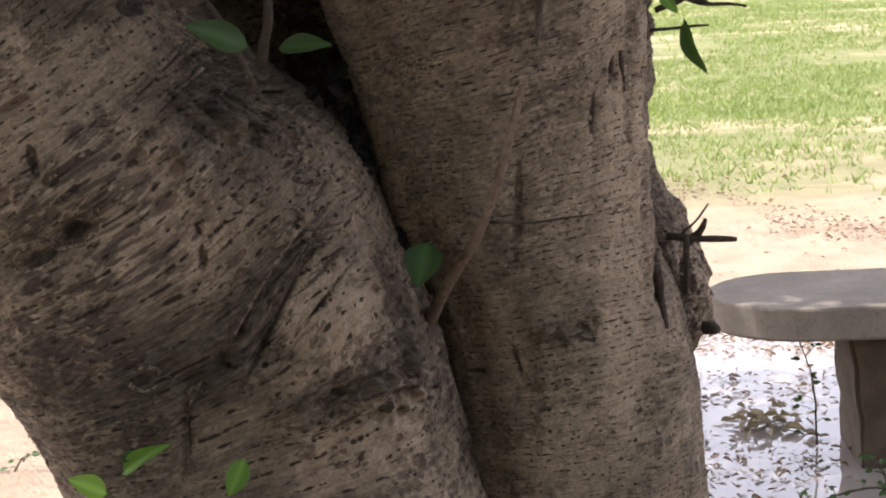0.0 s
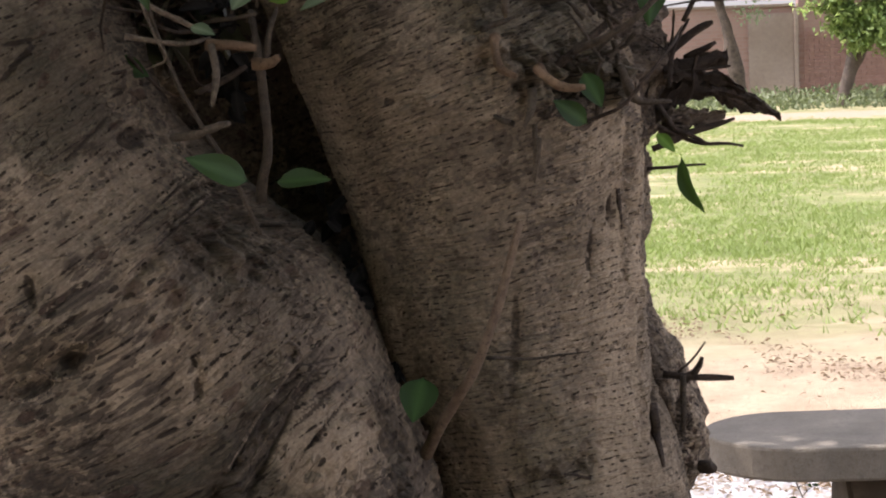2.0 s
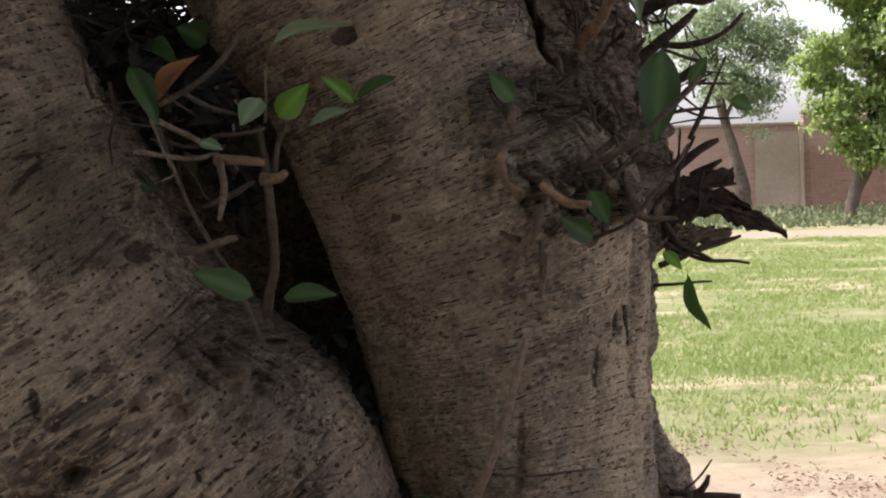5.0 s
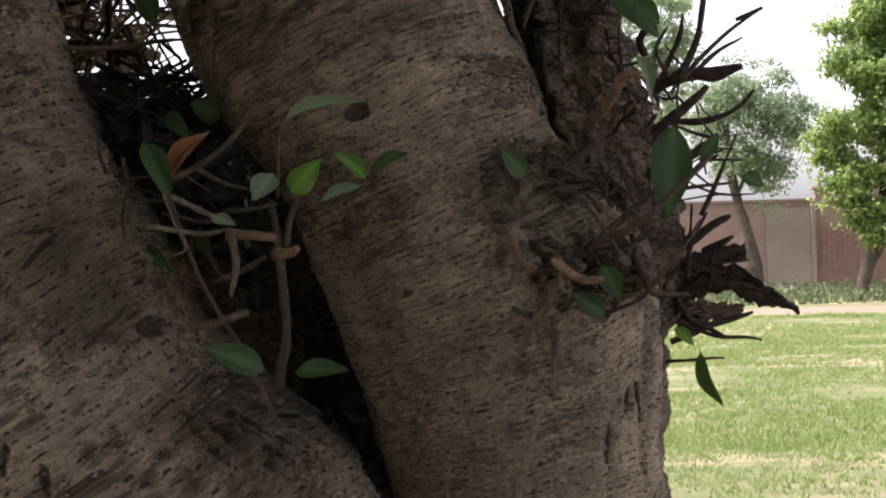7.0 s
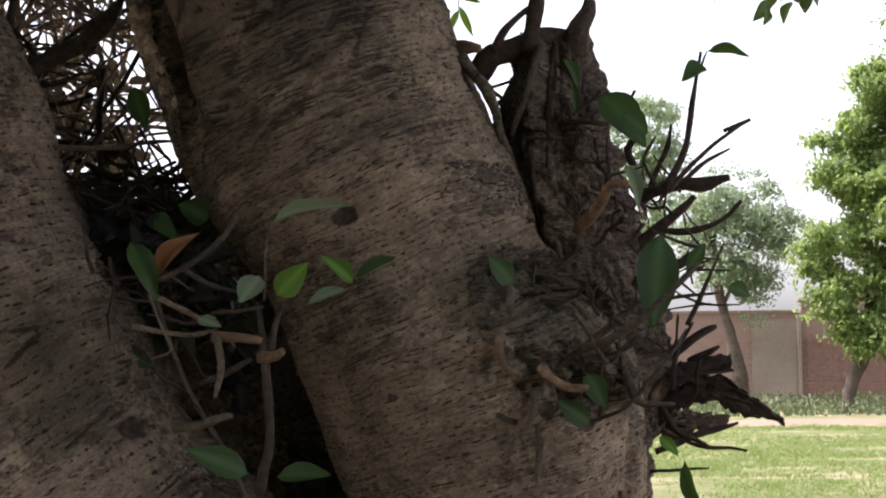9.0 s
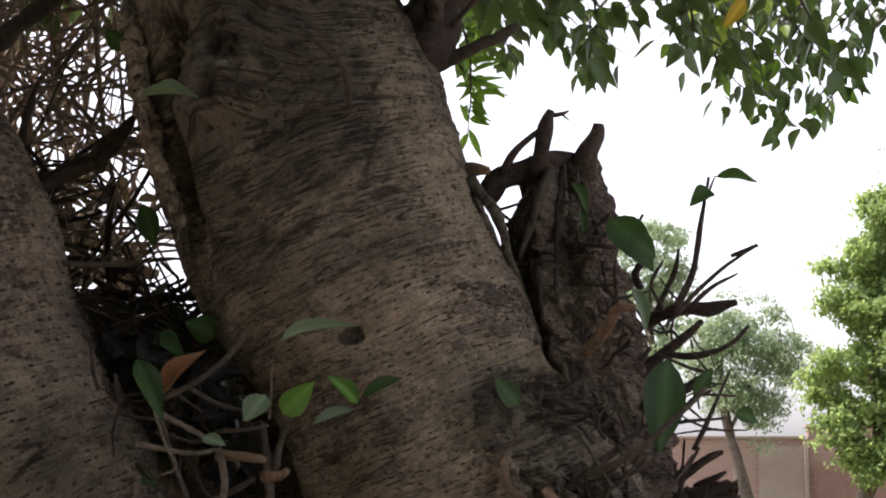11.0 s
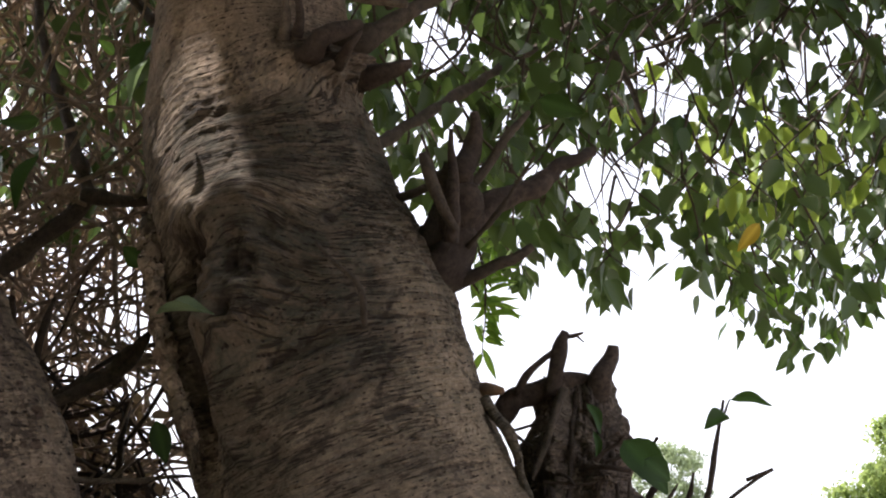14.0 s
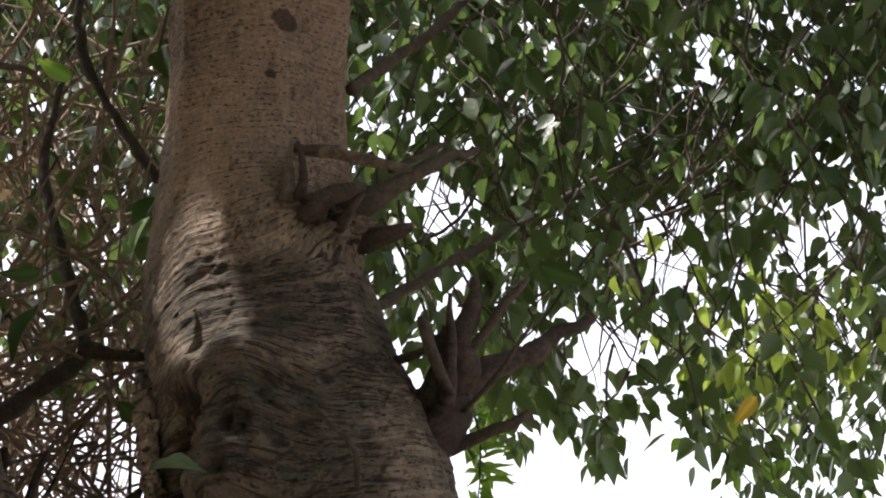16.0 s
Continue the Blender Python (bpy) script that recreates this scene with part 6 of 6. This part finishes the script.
tangle(90, -1.05, -0.62, 3.6, 3.75, 1.75, 2.7, 0.0045, 0.12, 0.32, 1.4, TWIG_DRY)
tangle(22, 0.37, 0.47, 3.36, 3.52, 1.42, 1.80, 0.0028, 0.03, 0.07, 0.8, TWIG_DARK)
tangle(40, 0.16, 0.36, 3.36, 3.44, 1.50, 1.92, 0.0035, 0.02, 0.05, 1.2, TWIG_DARK)
tangle(46, 0.07, 0.33, 3.20, 3.27, 1.38, 1.66, 0.0045, 0.015, 0.05, 0.9, TWIG)
tangle(100, -0.98, -0.60, 3.62, 3.90, 1.72, 2.12, 0.0055, 0.07, 0.20, 0.8, TWIG_DARK)
tangle(70, -0.60, -0.39, 3.60, 3.88, 1.68, 1.84, 0.0045, 0.05, 0.13, 0.5, TWIG_DARK)
tangle(12, -0.56, -0.30, 3.16, 3.36, 1.44, 1.70, 0.0030, 0.03, 0.08, 0.7, TWIG_DARK)

tangle(46, 0.0, 1.6, 4.2, 5.0, 2.75, 3.6, 0.0038, 0.10, 0.26, 0.6, TWIG)

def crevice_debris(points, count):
    """Dead leaves and bark crumbs wedged in the crevice, coloured near-black for its shade."""
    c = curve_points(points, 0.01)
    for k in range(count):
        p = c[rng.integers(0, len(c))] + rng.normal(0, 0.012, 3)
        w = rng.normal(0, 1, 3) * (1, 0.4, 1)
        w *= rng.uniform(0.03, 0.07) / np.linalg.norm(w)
        leaf(tuple(p), tuple(p + w), 0.026, fig, DEAD_LEAF_SHADED, int(rng.integers(0, 5)), (rng.normal(0, 0.5), -0.9, 0.4))


# dead leaves with the crevice's shade put into their colour
DEAD_LEAF_SHADED = leaf_material("dead_shaded_leaf", (0.010, 0.010, 0.010), (0.024, 0.022, 0.020), (0.015, 0.014, 0.010), False, 0.9, 0.1)
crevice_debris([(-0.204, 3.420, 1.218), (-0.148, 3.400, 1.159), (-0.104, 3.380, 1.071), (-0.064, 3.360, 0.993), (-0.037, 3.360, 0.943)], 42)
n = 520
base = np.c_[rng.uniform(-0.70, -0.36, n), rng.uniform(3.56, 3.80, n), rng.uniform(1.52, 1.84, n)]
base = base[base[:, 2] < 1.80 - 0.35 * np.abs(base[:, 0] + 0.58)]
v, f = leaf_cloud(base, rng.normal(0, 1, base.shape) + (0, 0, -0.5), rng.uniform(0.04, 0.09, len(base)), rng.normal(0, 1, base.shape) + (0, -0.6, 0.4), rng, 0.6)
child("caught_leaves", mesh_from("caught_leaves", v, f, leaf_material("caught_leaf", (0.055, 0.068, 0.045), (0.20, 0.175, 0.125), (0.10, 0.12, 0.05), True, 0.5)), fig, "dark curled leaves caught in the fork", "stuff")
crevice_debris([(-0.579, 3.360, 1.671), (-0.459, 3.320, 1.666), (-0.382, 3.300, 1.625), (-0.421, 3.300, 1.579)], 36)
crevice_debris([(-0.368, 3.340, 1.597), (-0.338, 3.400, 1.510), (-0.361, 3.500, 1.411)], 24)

# ---- bench ----
def concrete():
    n = Nodes("worn_concrete")
    p = n.position()
    a, b, c = n.noise(p, 4, 5, 0.65), n.noise(p, 60, 5, 0.75), n.noise(p, 260, 3, 0.7)
    col = n.mix(n.ramp(a, 0.35, 0.65), (0.140, 0.118, 0.086), (0.235, 0.205, 0.158))
    col = n.mix(n.ramp(b, 0.52, 0.62, 0, 0.75), col, (0.13, 0.105, 0.080))
    col = n.mix(n.ramp(c, 0.35, 0.65, 0, 0.25), col, (0.36, 0.34, 0.32))
    n.bump(n.math("ADD", b, n.math("MULTIPLY", c, 0.5)), 0.7, 0.004)
    return n.finish(col, 0.85, 0.25)


CONCRETE = concrete()


def rounded_slab(length, depth, z0, z1, bevel=0.008):
    """A slab with half-round ends, eased at its rims."""
    a = np.r_[np.linspace(np.pi / 2, 3 * np.pi / 2, 30), np.linspace(-np.pi / 2, np.pi / 2, 30)]
    mid = np.r_[np.full(30, depth / 2), np.full(30, length - depth / 2)]
    bm = bmesh.new()
    rings = []
    for z, inset in ((z0, bevel), (z0 + bevel, 0), (z1 - bevel, 0), (z1 - 0.3 * bevel, 0.3 * bevel), (z1, bevel)):
        r = depth / 2 - inset
        rings.append([bm.verts.new((m + r * np.cos(t), r * np.sin(t), z)) for m, t in zip(mid, a)])
    for lo, hi in zip(rings, rings[1:]):
        for k in range(60):
            bm.faces.new((lo[k], lo[(k + 1) % 60], hi[(k + 1) % 60], hi[k]))
    bm.faces.new(rings[0][::-1])
    bm.faces.new(rings[-1])
    return bm


def tapered_leg(x_top, x_foot, w_top, w_foot, deep, z1):
    bm = bmesh.new()
    rows = []
    for k in range(9):
        s = k / 8
        x = x_foot + (x_top - x_foot) * s**1.5
        w = w_foot + (w_top - w_foot) * s**1.5
        lip = 0.006 if k in (3, 6) else 0.0
        d = deep / 2 - lip
        rows.append([bm.verts.new(q) for q in ((x - w / 2 + lip, -d, z1 * s), (x + w / 2 - lip, -d, z1 * s), (x + w / 2 - lip, d, z1 * s), (x - w / 2 + lip, d, z1 * s))])
    for lo, hi in zip(rows, rows[1:]):
        for k in range(4):
            bm.faces.new((lo[k], lo[(k + 1) % 4], hi[(k + 1) % 4], hi[k]))
    bm.faces.new(rows[0][::-1])
    bm.faces.new(rows[-1])
    bmesh.ops.bevel(bm, geom=[e for e in bm.edges if abs(e.verts[0].co.z - e.verts[1].co.z) > 0.01], offset=0.012, segments=2, affect="EDGES")
    return bm


# brown stain, darkened further to paint the shade beneath the seat
STAINED_SHADED = mottled("stained_shaded_concrete", (0.062, 0.046, 0.030), (0.115, 0.088, 0.060), 7.0, 0.9, 0.006)
bench = thing("bench", "weathered grey concrete bench with a rounded seat end", "bench", (0.70, 5.19, -0.02))
turn = Matrix.Translation((0.70, 5.19, -0.02)) @ Matrix.Rotation(radians(-2.0), 4, "Z")
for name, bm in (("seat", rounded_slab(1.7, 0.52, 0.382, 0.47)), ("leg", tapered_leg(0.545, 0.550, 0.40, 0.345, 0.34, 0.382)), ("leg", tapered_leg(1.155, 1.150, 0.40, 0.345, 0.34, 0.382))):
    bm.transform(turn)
    part(name, bm, CONCRETE if name == "seat" else STAINED_SHADED, bench, "" if name == "seat" else "brown-stained concrete leg, darkened for shade")

# ---- leaf litter, sprigs and grass ----
def litter():
    dry = leaf_material("litter_leaf", (0.14, 0.10, 0.07), (0.34, 0.255, 0.175), (0.22, 0.15, 0.08), True, 0.7)
    n = 15000
    x = np.r_[rng.uniform(0.2, 3.2, n - 900), rng.uniform(-2.6, -0.6, 900)]
    y = np.r_[4.2 + 6.5 * rng.random(n - 900) ** 0.9, rng.uniform(4.3, 9.0, 900)]
    patch = lattice(np.c_[x * 1.8, y * 1.4, x * 0])
    keep = rng.random(n) < np.clip(0.22 + 2.0 * patch, 0.03, 1)
    x, y = x[keep], y[keep]
    base = np.c_[x, y, 0.006 + 0.016 * rng.random(len(x))]
    a = rng.uniform(0, 2 * np.pi, len(x))
    v, f = leaf_cloud(base, np.c_[np.cos(a), np.sin(a), rng.normal(0, 0.15, len(x))], rng.uniform(0.012, 0.036, len(x)), np.c_[rng.normal(0, 0.14, (len(x), 2)), np.ones(len(x))], rng, 0.5)
    ob = new("leaf_litter", mesh_from("leaf_litter", v, f, dry))
    tagged(ob, "scattered brown fallen leaves on wet earth", "leaf litter", kind="stuff")
    n = 5200
    x, y = rng.uniform(0.45, 1.7, n), rng.uniform(4.5, 7.2, n)
    patch = rough_noise(np.c_[x * 2.2, y * 4.5, x * 0 + 9], 3)
    keep = rng.random(n) < np.clip(0.10 + 0.9 * patch + 0.30 * np.clip(y - 5.3, 0, 1), 0.01, 1)
    x, y = x[keep], y[keep]
    base = np.c_[x, y, 0.002 + 0.008 * rng.random(len(x))]
    a = rng.uniform(0, 2 * np.pi, len(x))
    v, f = leaf_cloud(base, np.c_[np.cos(a), np.sin(a), rng.normal(0, 0.05, len(x))], rng.uniform(0.010, 0.032, len(x)), np.c_[rng.normal(0, 0.10, (len(x), 2)), np.ones(len(x))], rng, 0.5)
    ob = new("leaf_litter", mesh_from("leaf_litter", v, f, dry))
    tagged(ob, "flat wet brown leaves floating on the puddle", "leaf litter", kind="stuff")
    m = 60
    base = np.c_[rng.normal(0.885, 0.05, m), rng.normal(5.46, 0.06, m), rng.uniform(0.0, 0.03, m)]
    a = rng.uniform(0, 2 * np.pi, m)
    v, f = leaf_cloud(base, np.c_[np.cos(a), np.sin(a), rng.normal(0, 0.25, m)], rng.uniform(0.030, 0.056, m), np.c_[rng.normal(0, 0.4, (m, 2)), np.ones(m)], rng, 0.55)
    ob = new("leaf_pile", mesh_from("leaf_pile", v, f, leaf_material("pile_leaf", (0.20, 0.155, 0.09), (0.42, 0.35, 0.21), (0.20, 0.16, 0.08), True, 0.7)))
    tagged(ob, "small heap of pale dry leaves beside the puddle", "leaf litter", kind="stuff")


litter()


def sprig(at, height, lean, count, label):
    s = thing("sprig", label, "plant", at)
    top = Vector(at) + Vector((lean[0], lean[1], height))
    mid = (Vector(at) + top) / 2 + Vector((0.02, 0, 0.03))
    twig("stalk", [tuple(at), tuple(mid), tuple(top)], 0.004, 0.002, TWIG, s, sides=6)
    for k in range(count):
        u = (k + 0.7) / count
        p = Vector(at).lerp(mid, u * 2) if u < 0.5 else mid.lerp(top, u * 2 - 1)
        a = rng.uniform(0, 6.3)
        out = p + Vector((math.cos(a), 0.4 * math.sin(a), rng.uniform(-0.2, 0.7))) * rng.uniform(0.015, 0.05)
        twig("side_stalk", [tuple(p), tuple((p + out) / 2 + Vector((0, 0, 0.004))), tuple(out)], 0.0016, 0.001, TWIG, s, sides=5)
        for q in range(2):
            b = a + rng.normal(0, 0.9)
            tip = out + Vector((math.cos(b), 0.4 * math.sin(b), rng.uniform(-0.5, 0.4))) * rng.uniform(0.018, 0.030)
            leaf(tuple(out), tuple(tip), 0.013, s, LEAF_SHADED, int(rng.integers(0, 3)), (0.1, -0.6, 0.7))


sprig((1.00, 5.25, 0.0), 0.34, (-0.06, 0.05), 12, "thin green sprig growing by the bench leg")
sprig((0.83, 4.62, 0.02), 0.02, (0.30, 0.02), 10, "fallen leafy twig lying in the puddle")
sprig((1.06, 4.66, 0.0), 0.14, (-0.07, 0.0), 9, "small leafy sprig in front of the bench leg")
sprig((-1.23, 5.35, 0.0), 0.03, (0.03, 0.0), 4, "tiny green seedling on sandy ground")


def grass():
    n = 46000
    y = 9.0 + 27.5 * rng.random(n) ** 0.8
    x = y * rng.uniform(0.06, 0.30, n)
    patch = rough_noise(np.c_[x * 0.5, y * 0.9, x * 0], 3)
    edge = y + 1.4 * lattice(np.c_[x * 0.9, y * 0.6, x * 0 + 4])
    keep = (rng.random(n) < np.clip(0.68 + 0.95 * patch, 0.04, 1)) & (rng.random(n) < np.clip((edge - 8.6) / 3.2, 0.03, 1)) & (edge < 34.5)
    x, y = x[keep], y[keep]
    n = len(x)
    k = 4
    bx, by = np.repeat(x, k) + rng.normal(0, 0.02, n * k), np.repeat(y, k) + rng.normal(0, 0.02, n * k)
    h, w, a = rng.uniform(0.02, 0.062, n * k), rng.uniform(0.004, 0.010, n * k), rng.uniform(0, np.pi, n * k)
    lean = rng.normal(0, 0.03, (n * k, 2))
    z = np.full(n * k, -0.01)
    v = np.stack([np.c_[bx - w * np.cos(a), by - w * np.sin(a), z], np.c_[bx + w * np.cos(a), by + w * np.sin(a), z], np.c_[bx + lean[:, 0], by + lean[:, 1], z + h]], 1).reshape(-1, 3)
    f = np.arange(3 * n * k).reshape(-1, 3)
    mat = leaf_material("grass_blade", (0.165, 0.225, 0.058), (0.270, 0.325, 0.105), (0.28, 0.37, 0.09), True, 0.6)
    ob = new("grass", mesh_from("grass", v, f, mat, False))
    tagged(ob, "short patchy sunlit lawn grass", "grass", kind="stuff")


grass()
# weed greens dulled to paint the haze at this distance
WEED = leaf_material("weed_leaf", (0.11, 0.135, 0.065), (0.18, 0.20, 0.11), (0.18, 0.23, 0.09), True, 0.6)
n = 9000
base = np.c_[rng.uniform(2.0, 16.0, n), rng.uniform(38.0, 45.3, n), 0.26 * rng.random(n) ** 2]
v, f = leaf_cloud(base, rng.normal(0, 0.6, (n, 3)) + (0, 0, 1), rng.uniform(0.05, 0.12, n), rng.normal(0, 1, (n, 3)), rng)
tagged(new("weeds", mesh_from("weeds", v, f, WEED)), "low green weeds along the foot of the wall", "weeds", kind="stuff")

# ---- garden wall ----
def brickwork():
    n = Nodes("old_brickwork")
    t = n.node("ShaderNodeTexBrick")
    n.link(n.scaled(n.position(), (1, 1, 1)), t.inputs["Vector"])
    split = n.node("ShaderNodeSeparateXYZ")
    n.link(n.position(), split.inputs[0])
    flat = n.node("ShaderNodeCombineXYZ")
    n.link(split.outputs["X"], flat.inputs["X"])
    n.link(split.outputs["Z"], flat.inputs["Y"])
    n.link(flat.outputs[0], t.inputs["Vector"])
    for key, value in (("Scale", 1.0), ("Brick Width", 0.24), ("Row Height", 0.085), ("Mortar Size", 0.010)):
        t.inputs[key].default_value = value
    # mortar close to the brick colours, low contrast painted in for haze
    t.inputs["Color1"].default_value, t.inputs["Color2"].default_value, t.inputs["Mortar"].default_value = (0.27, 0.165, 0.140, 1), (0.33, 0.210, 0.180, 1), (0.295, 0.215, 0.185, 1)
    p = n.position()
    col = n.mix(n.ramp(n.noise(p, 1.3, 5, 0.65), 0.4, 0.7, 0, 0.6), t.outputs["Color"], (0.29, 0.215, 0.185))
    n.bump(t.outputs["Fac"], -0.6, 0.01)
    return n.finish(col, 0.92, 0.15)


def box(x0, x1, y0, y1, z0, z1, bevel=0.0):
    bm = bmesh.new()
    bmesh.ops.create_cube(bm, size=1.0, matrix=Matrix.Translation(((x0 + x1) / 2, (y0 + y1) / 2, (z0 + z1) / 2)) @ Matrix.Diagonal((x1 - x0, y1 - y0, z1 - z0, 1)))
    if bevel:
        bmesh.ops.bevel(bm, geom=bm.edges[:], offset=bevel, segments=2, affect="EDGES")
    return bm


WALL_Y = 46.0
wall = thing("wall_north", "weathered red brick garden wall with a plastered bay", "wall", (9.0, WALL_Y, 0.0), kind="structure")
BRICKWORK = brickwork()
PLASTER = mottled("grey_plaster", (0.29, 0.228, 0.190), (0.36, 0.292, 0.250), 1.2, 0.92, 0.01)
part("wall_body", box(-30, 8.62, WALL_Y, WALL_Y + 0.3, -0.2, 2.10), BRICKWORK, wall)
part("wall_body", box(8.62, 40, WALL_Y, WALL_Y + 0.3, -0.2, 2.36), BRICKWORK, wall)
part("coping", box(8.55, 40, WALL_Y - 0.05, WALL_Y + 0.35, 2.362, 2.44, 0.015), PLASTER, wall, "thin grey coping")
part("coping", box(-30, 8.547, WALL_Y - 0.05, WALL_Y + 0.35, 2.102, 2.17, 0.015), PLASTER, wall, "thin grey coping")
part("plaster_bay", box(7.45, 8.50, WALL_Y - 0.06, WALL_Y - 0.003, -0.1, 1.95, 0.01), PLASTER, wall, "rough grey plastered bay")
part("pier", box(8.503, 8.60, WALL_Y - 0.12, WALL_Y - 0.003, -0.1, 2.05, 0.01), PLASTER, wall, "narrow plaster pier")

# ---- trees beyond the lawn ----
def far_tree(name, label, at, trunk, r0, r1, blobs, clumps, per, size, material, seed, forks=()):
    """A tree with a tapered trunk, limbs and a crown of many small leaves gathered in clumps round blob-shaped masses."""
    g = np.random.default_rng(seed)
    tree = thing(name, label, "tree", at)
    v, f, gr = tube(trunk, r0, r1, 12, seed=seed, step=0.12)
    child("trunk", mesh_from("trunk", v, f, FAR_BARK, True, None, {"grain": gr}), tree)
    for pts in forks:
        v, f, gr = tube(pts, r1 * 1.0, r1 * 0.35, 8, seed=seed + 2.0, step=0.15)
        child("limb", mesh_from("limb", v, f, FAR_BARK, True, None, {"grain": gr}), tree)
    base, face = [], []
    lumps = []
    for bx, by, bz, rx, rz in blobs:
        lumps.append((bx, by, bz, 0.55 * rx, 0.55 * rz))
        for k in range(int(12 + 14 * rx)):
            d = g.normal(0, 1, 3) * (1, 0.8, 1)
            d /= np.linalg.norm(d)
            r = g.uniform(0.17, 0.36) * rx
            lumps.append((bx + 0.88 * rx * d[0], by + 0.7 * rx * d[1], bz + 0.88 * rz * d[2], r, 0.55 * r))
    blobs = lumps
    weight = np.array([b[3] * b[4] for b in blobs])
    weight = weight / weight.sum()
    for k in range(clumps):
        bx, by, bz, rx, rz = blobs[g.choice(len(blobs), p=weight)]
        d = g.normal(0, 1, 3)
        d /= np.linalg.norm(d)
        q = g.random() ** 0.45
        c = np.array([bx, by, bz]) + d * q * (rx, rx * 0.8, rz)
        spread = g.uniform(0.5, 1.1) * 0.17
        base.append(c + g.normal(0, 1, (per, 3)) * spread * (1, 1, 0.5))
        face.append(np.tile(d * 0.6 + (0, 0, 0.8), (per, 1)) + g.normal(0, 0.28, (per, 3)))
    base, face = np.concatenate(base), np.concatenate(face)
    way = g.normal(0, 1, base.shape) + (0, 0, -0.4)
    v, f = leaf_cloud(base, way, g.uniform(0.6, 1.3, len(base)) * size, face, g, 0.55)
    child("crown", mesh_from("crown", v, f, material), tree, kind="stuff")
    return tree


FAR_BARK = twig_material("grey_brown_trunk", (0.13, 0.100, 0.078), (0.065, 0.050, 0.040), 6)
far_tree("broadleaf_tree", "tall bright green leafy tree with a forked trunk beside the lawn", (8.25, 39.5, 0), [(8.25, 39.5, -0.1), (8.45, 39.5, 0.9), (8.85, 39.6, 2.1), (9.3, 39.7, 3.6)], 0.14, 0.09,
         [(8.75, 39.5, 3.3, 1.2, 1.0), (8.90, 39.5, 5.1, 1.2, 1.0), (9.7, 39.4, 6.3, 1.2, 1.1), (10.5, 39.5, 7.7, 1.4, 1.3), (10.6, 39.5, 4.6, 2.2, 2.6), (11.3, 39.5, 9.0, 1.6, 1.4), (8.5, 39.3, 2.3, 0.7, 0.5), (8.95, 39.2, 1.9, 0.6, 0.45), (8.45, 39.1, 1.55, 0.5, 0.4), (9.1, 39.0, 1.4, 0.6, 0.4), (8.05, 39.2, 2.2, 0.5, 0.4)], 1650, 60, 0.115, CROWN_BACK_HAZED, 3,
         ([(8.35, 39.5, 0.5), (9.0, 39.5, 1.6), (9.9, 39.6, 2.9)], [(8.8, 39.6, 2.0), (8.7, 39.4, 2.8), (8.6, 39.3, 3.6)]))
far_tree("grey_leaved_tree", "slender grey-green tree, paled for haze, leaning before the wall", (6.75, 43.0, 0), [(6.85, 43.0, -0.1), (6.65, 43.0, 1.0), (6.35, 43.0, 2.2), (6.2, 43.0, 3.6), (6.3, 43.0, 4.8)], 0.15, 0.05,
         [(6.6, 43.0, 4.5, 0.9, 0.8), (6.0, 43.0, 4.4, 0.7, 0.7), (7.4, 43.0, 4.1, 0.7, 0.7), (6.8, 43.0, 3.5, 1.1, 0.6), (5.7, 43.0, 3.5, 0.5, 0.5), (6.6, 43.0, 2.7, 0.9, 0.4), (7.0, 43.0, 2.2, 0.3, 0.5)], 330, 44, 0.085, CROWN_GREY_HAZED, 8,
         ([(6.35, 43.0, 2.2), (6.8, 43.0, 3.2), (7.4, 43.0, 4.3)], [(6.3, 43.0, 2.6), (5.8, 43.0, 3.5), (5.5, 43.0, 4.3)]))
far_tree("grey_leaved_tree", "green treetop, paled for haze, rising behind the garden wall", (6.6, 62.0, 0), [(6.6, 62, -0.1), (6.7, 62, 3.0), (6.8, 62, 7.0)], 0.25, 0.10,
         [(6.9, 62, 8.1, 1.25, 1.05), (6.6, 62, 7.0, 1.3, 0.9), (7.5, 62, 7.2, 0.9, 0.8), (7.2, 62, 5.6, 1.3, 1.0)], 220, 40, 0.12, CROWN_GREY_HAZED, 12, ([(6.7, 62, 4.0), (7.3, 62, 6.0), (7.5, 62, 7.5)],))

# ---- bricks of the panel in the wall ----
brick = mesh_from("brick", [(x, y, z) for x in (0, 0.225) for y in (0, 0.03) for z in (0, 0.07)], [(0, 1, 3, 2), (4, 6, 7, 5), (0, 4, 5, 1), (2, 3, 7, 6), (0, 2, 6, 4), (1, 5, 7, 3)],
                  mottled("red_brick", (0.27, 0.158, 0.132), (0.34, 0.210, 0.175), 5.0, 0.9, 0.01), False)
for row in range(18):
    for k in range(9):
        ob = child("brick", brick, wall)
        ob.location = (8.62 + 0.24 * k + (0.12 if row % 2 else 0.0), WALL_Y - 0.028 + 0.006 * ((row * 7 + k * 3) % 3 - 1), 0.02 + 0.085 * row)
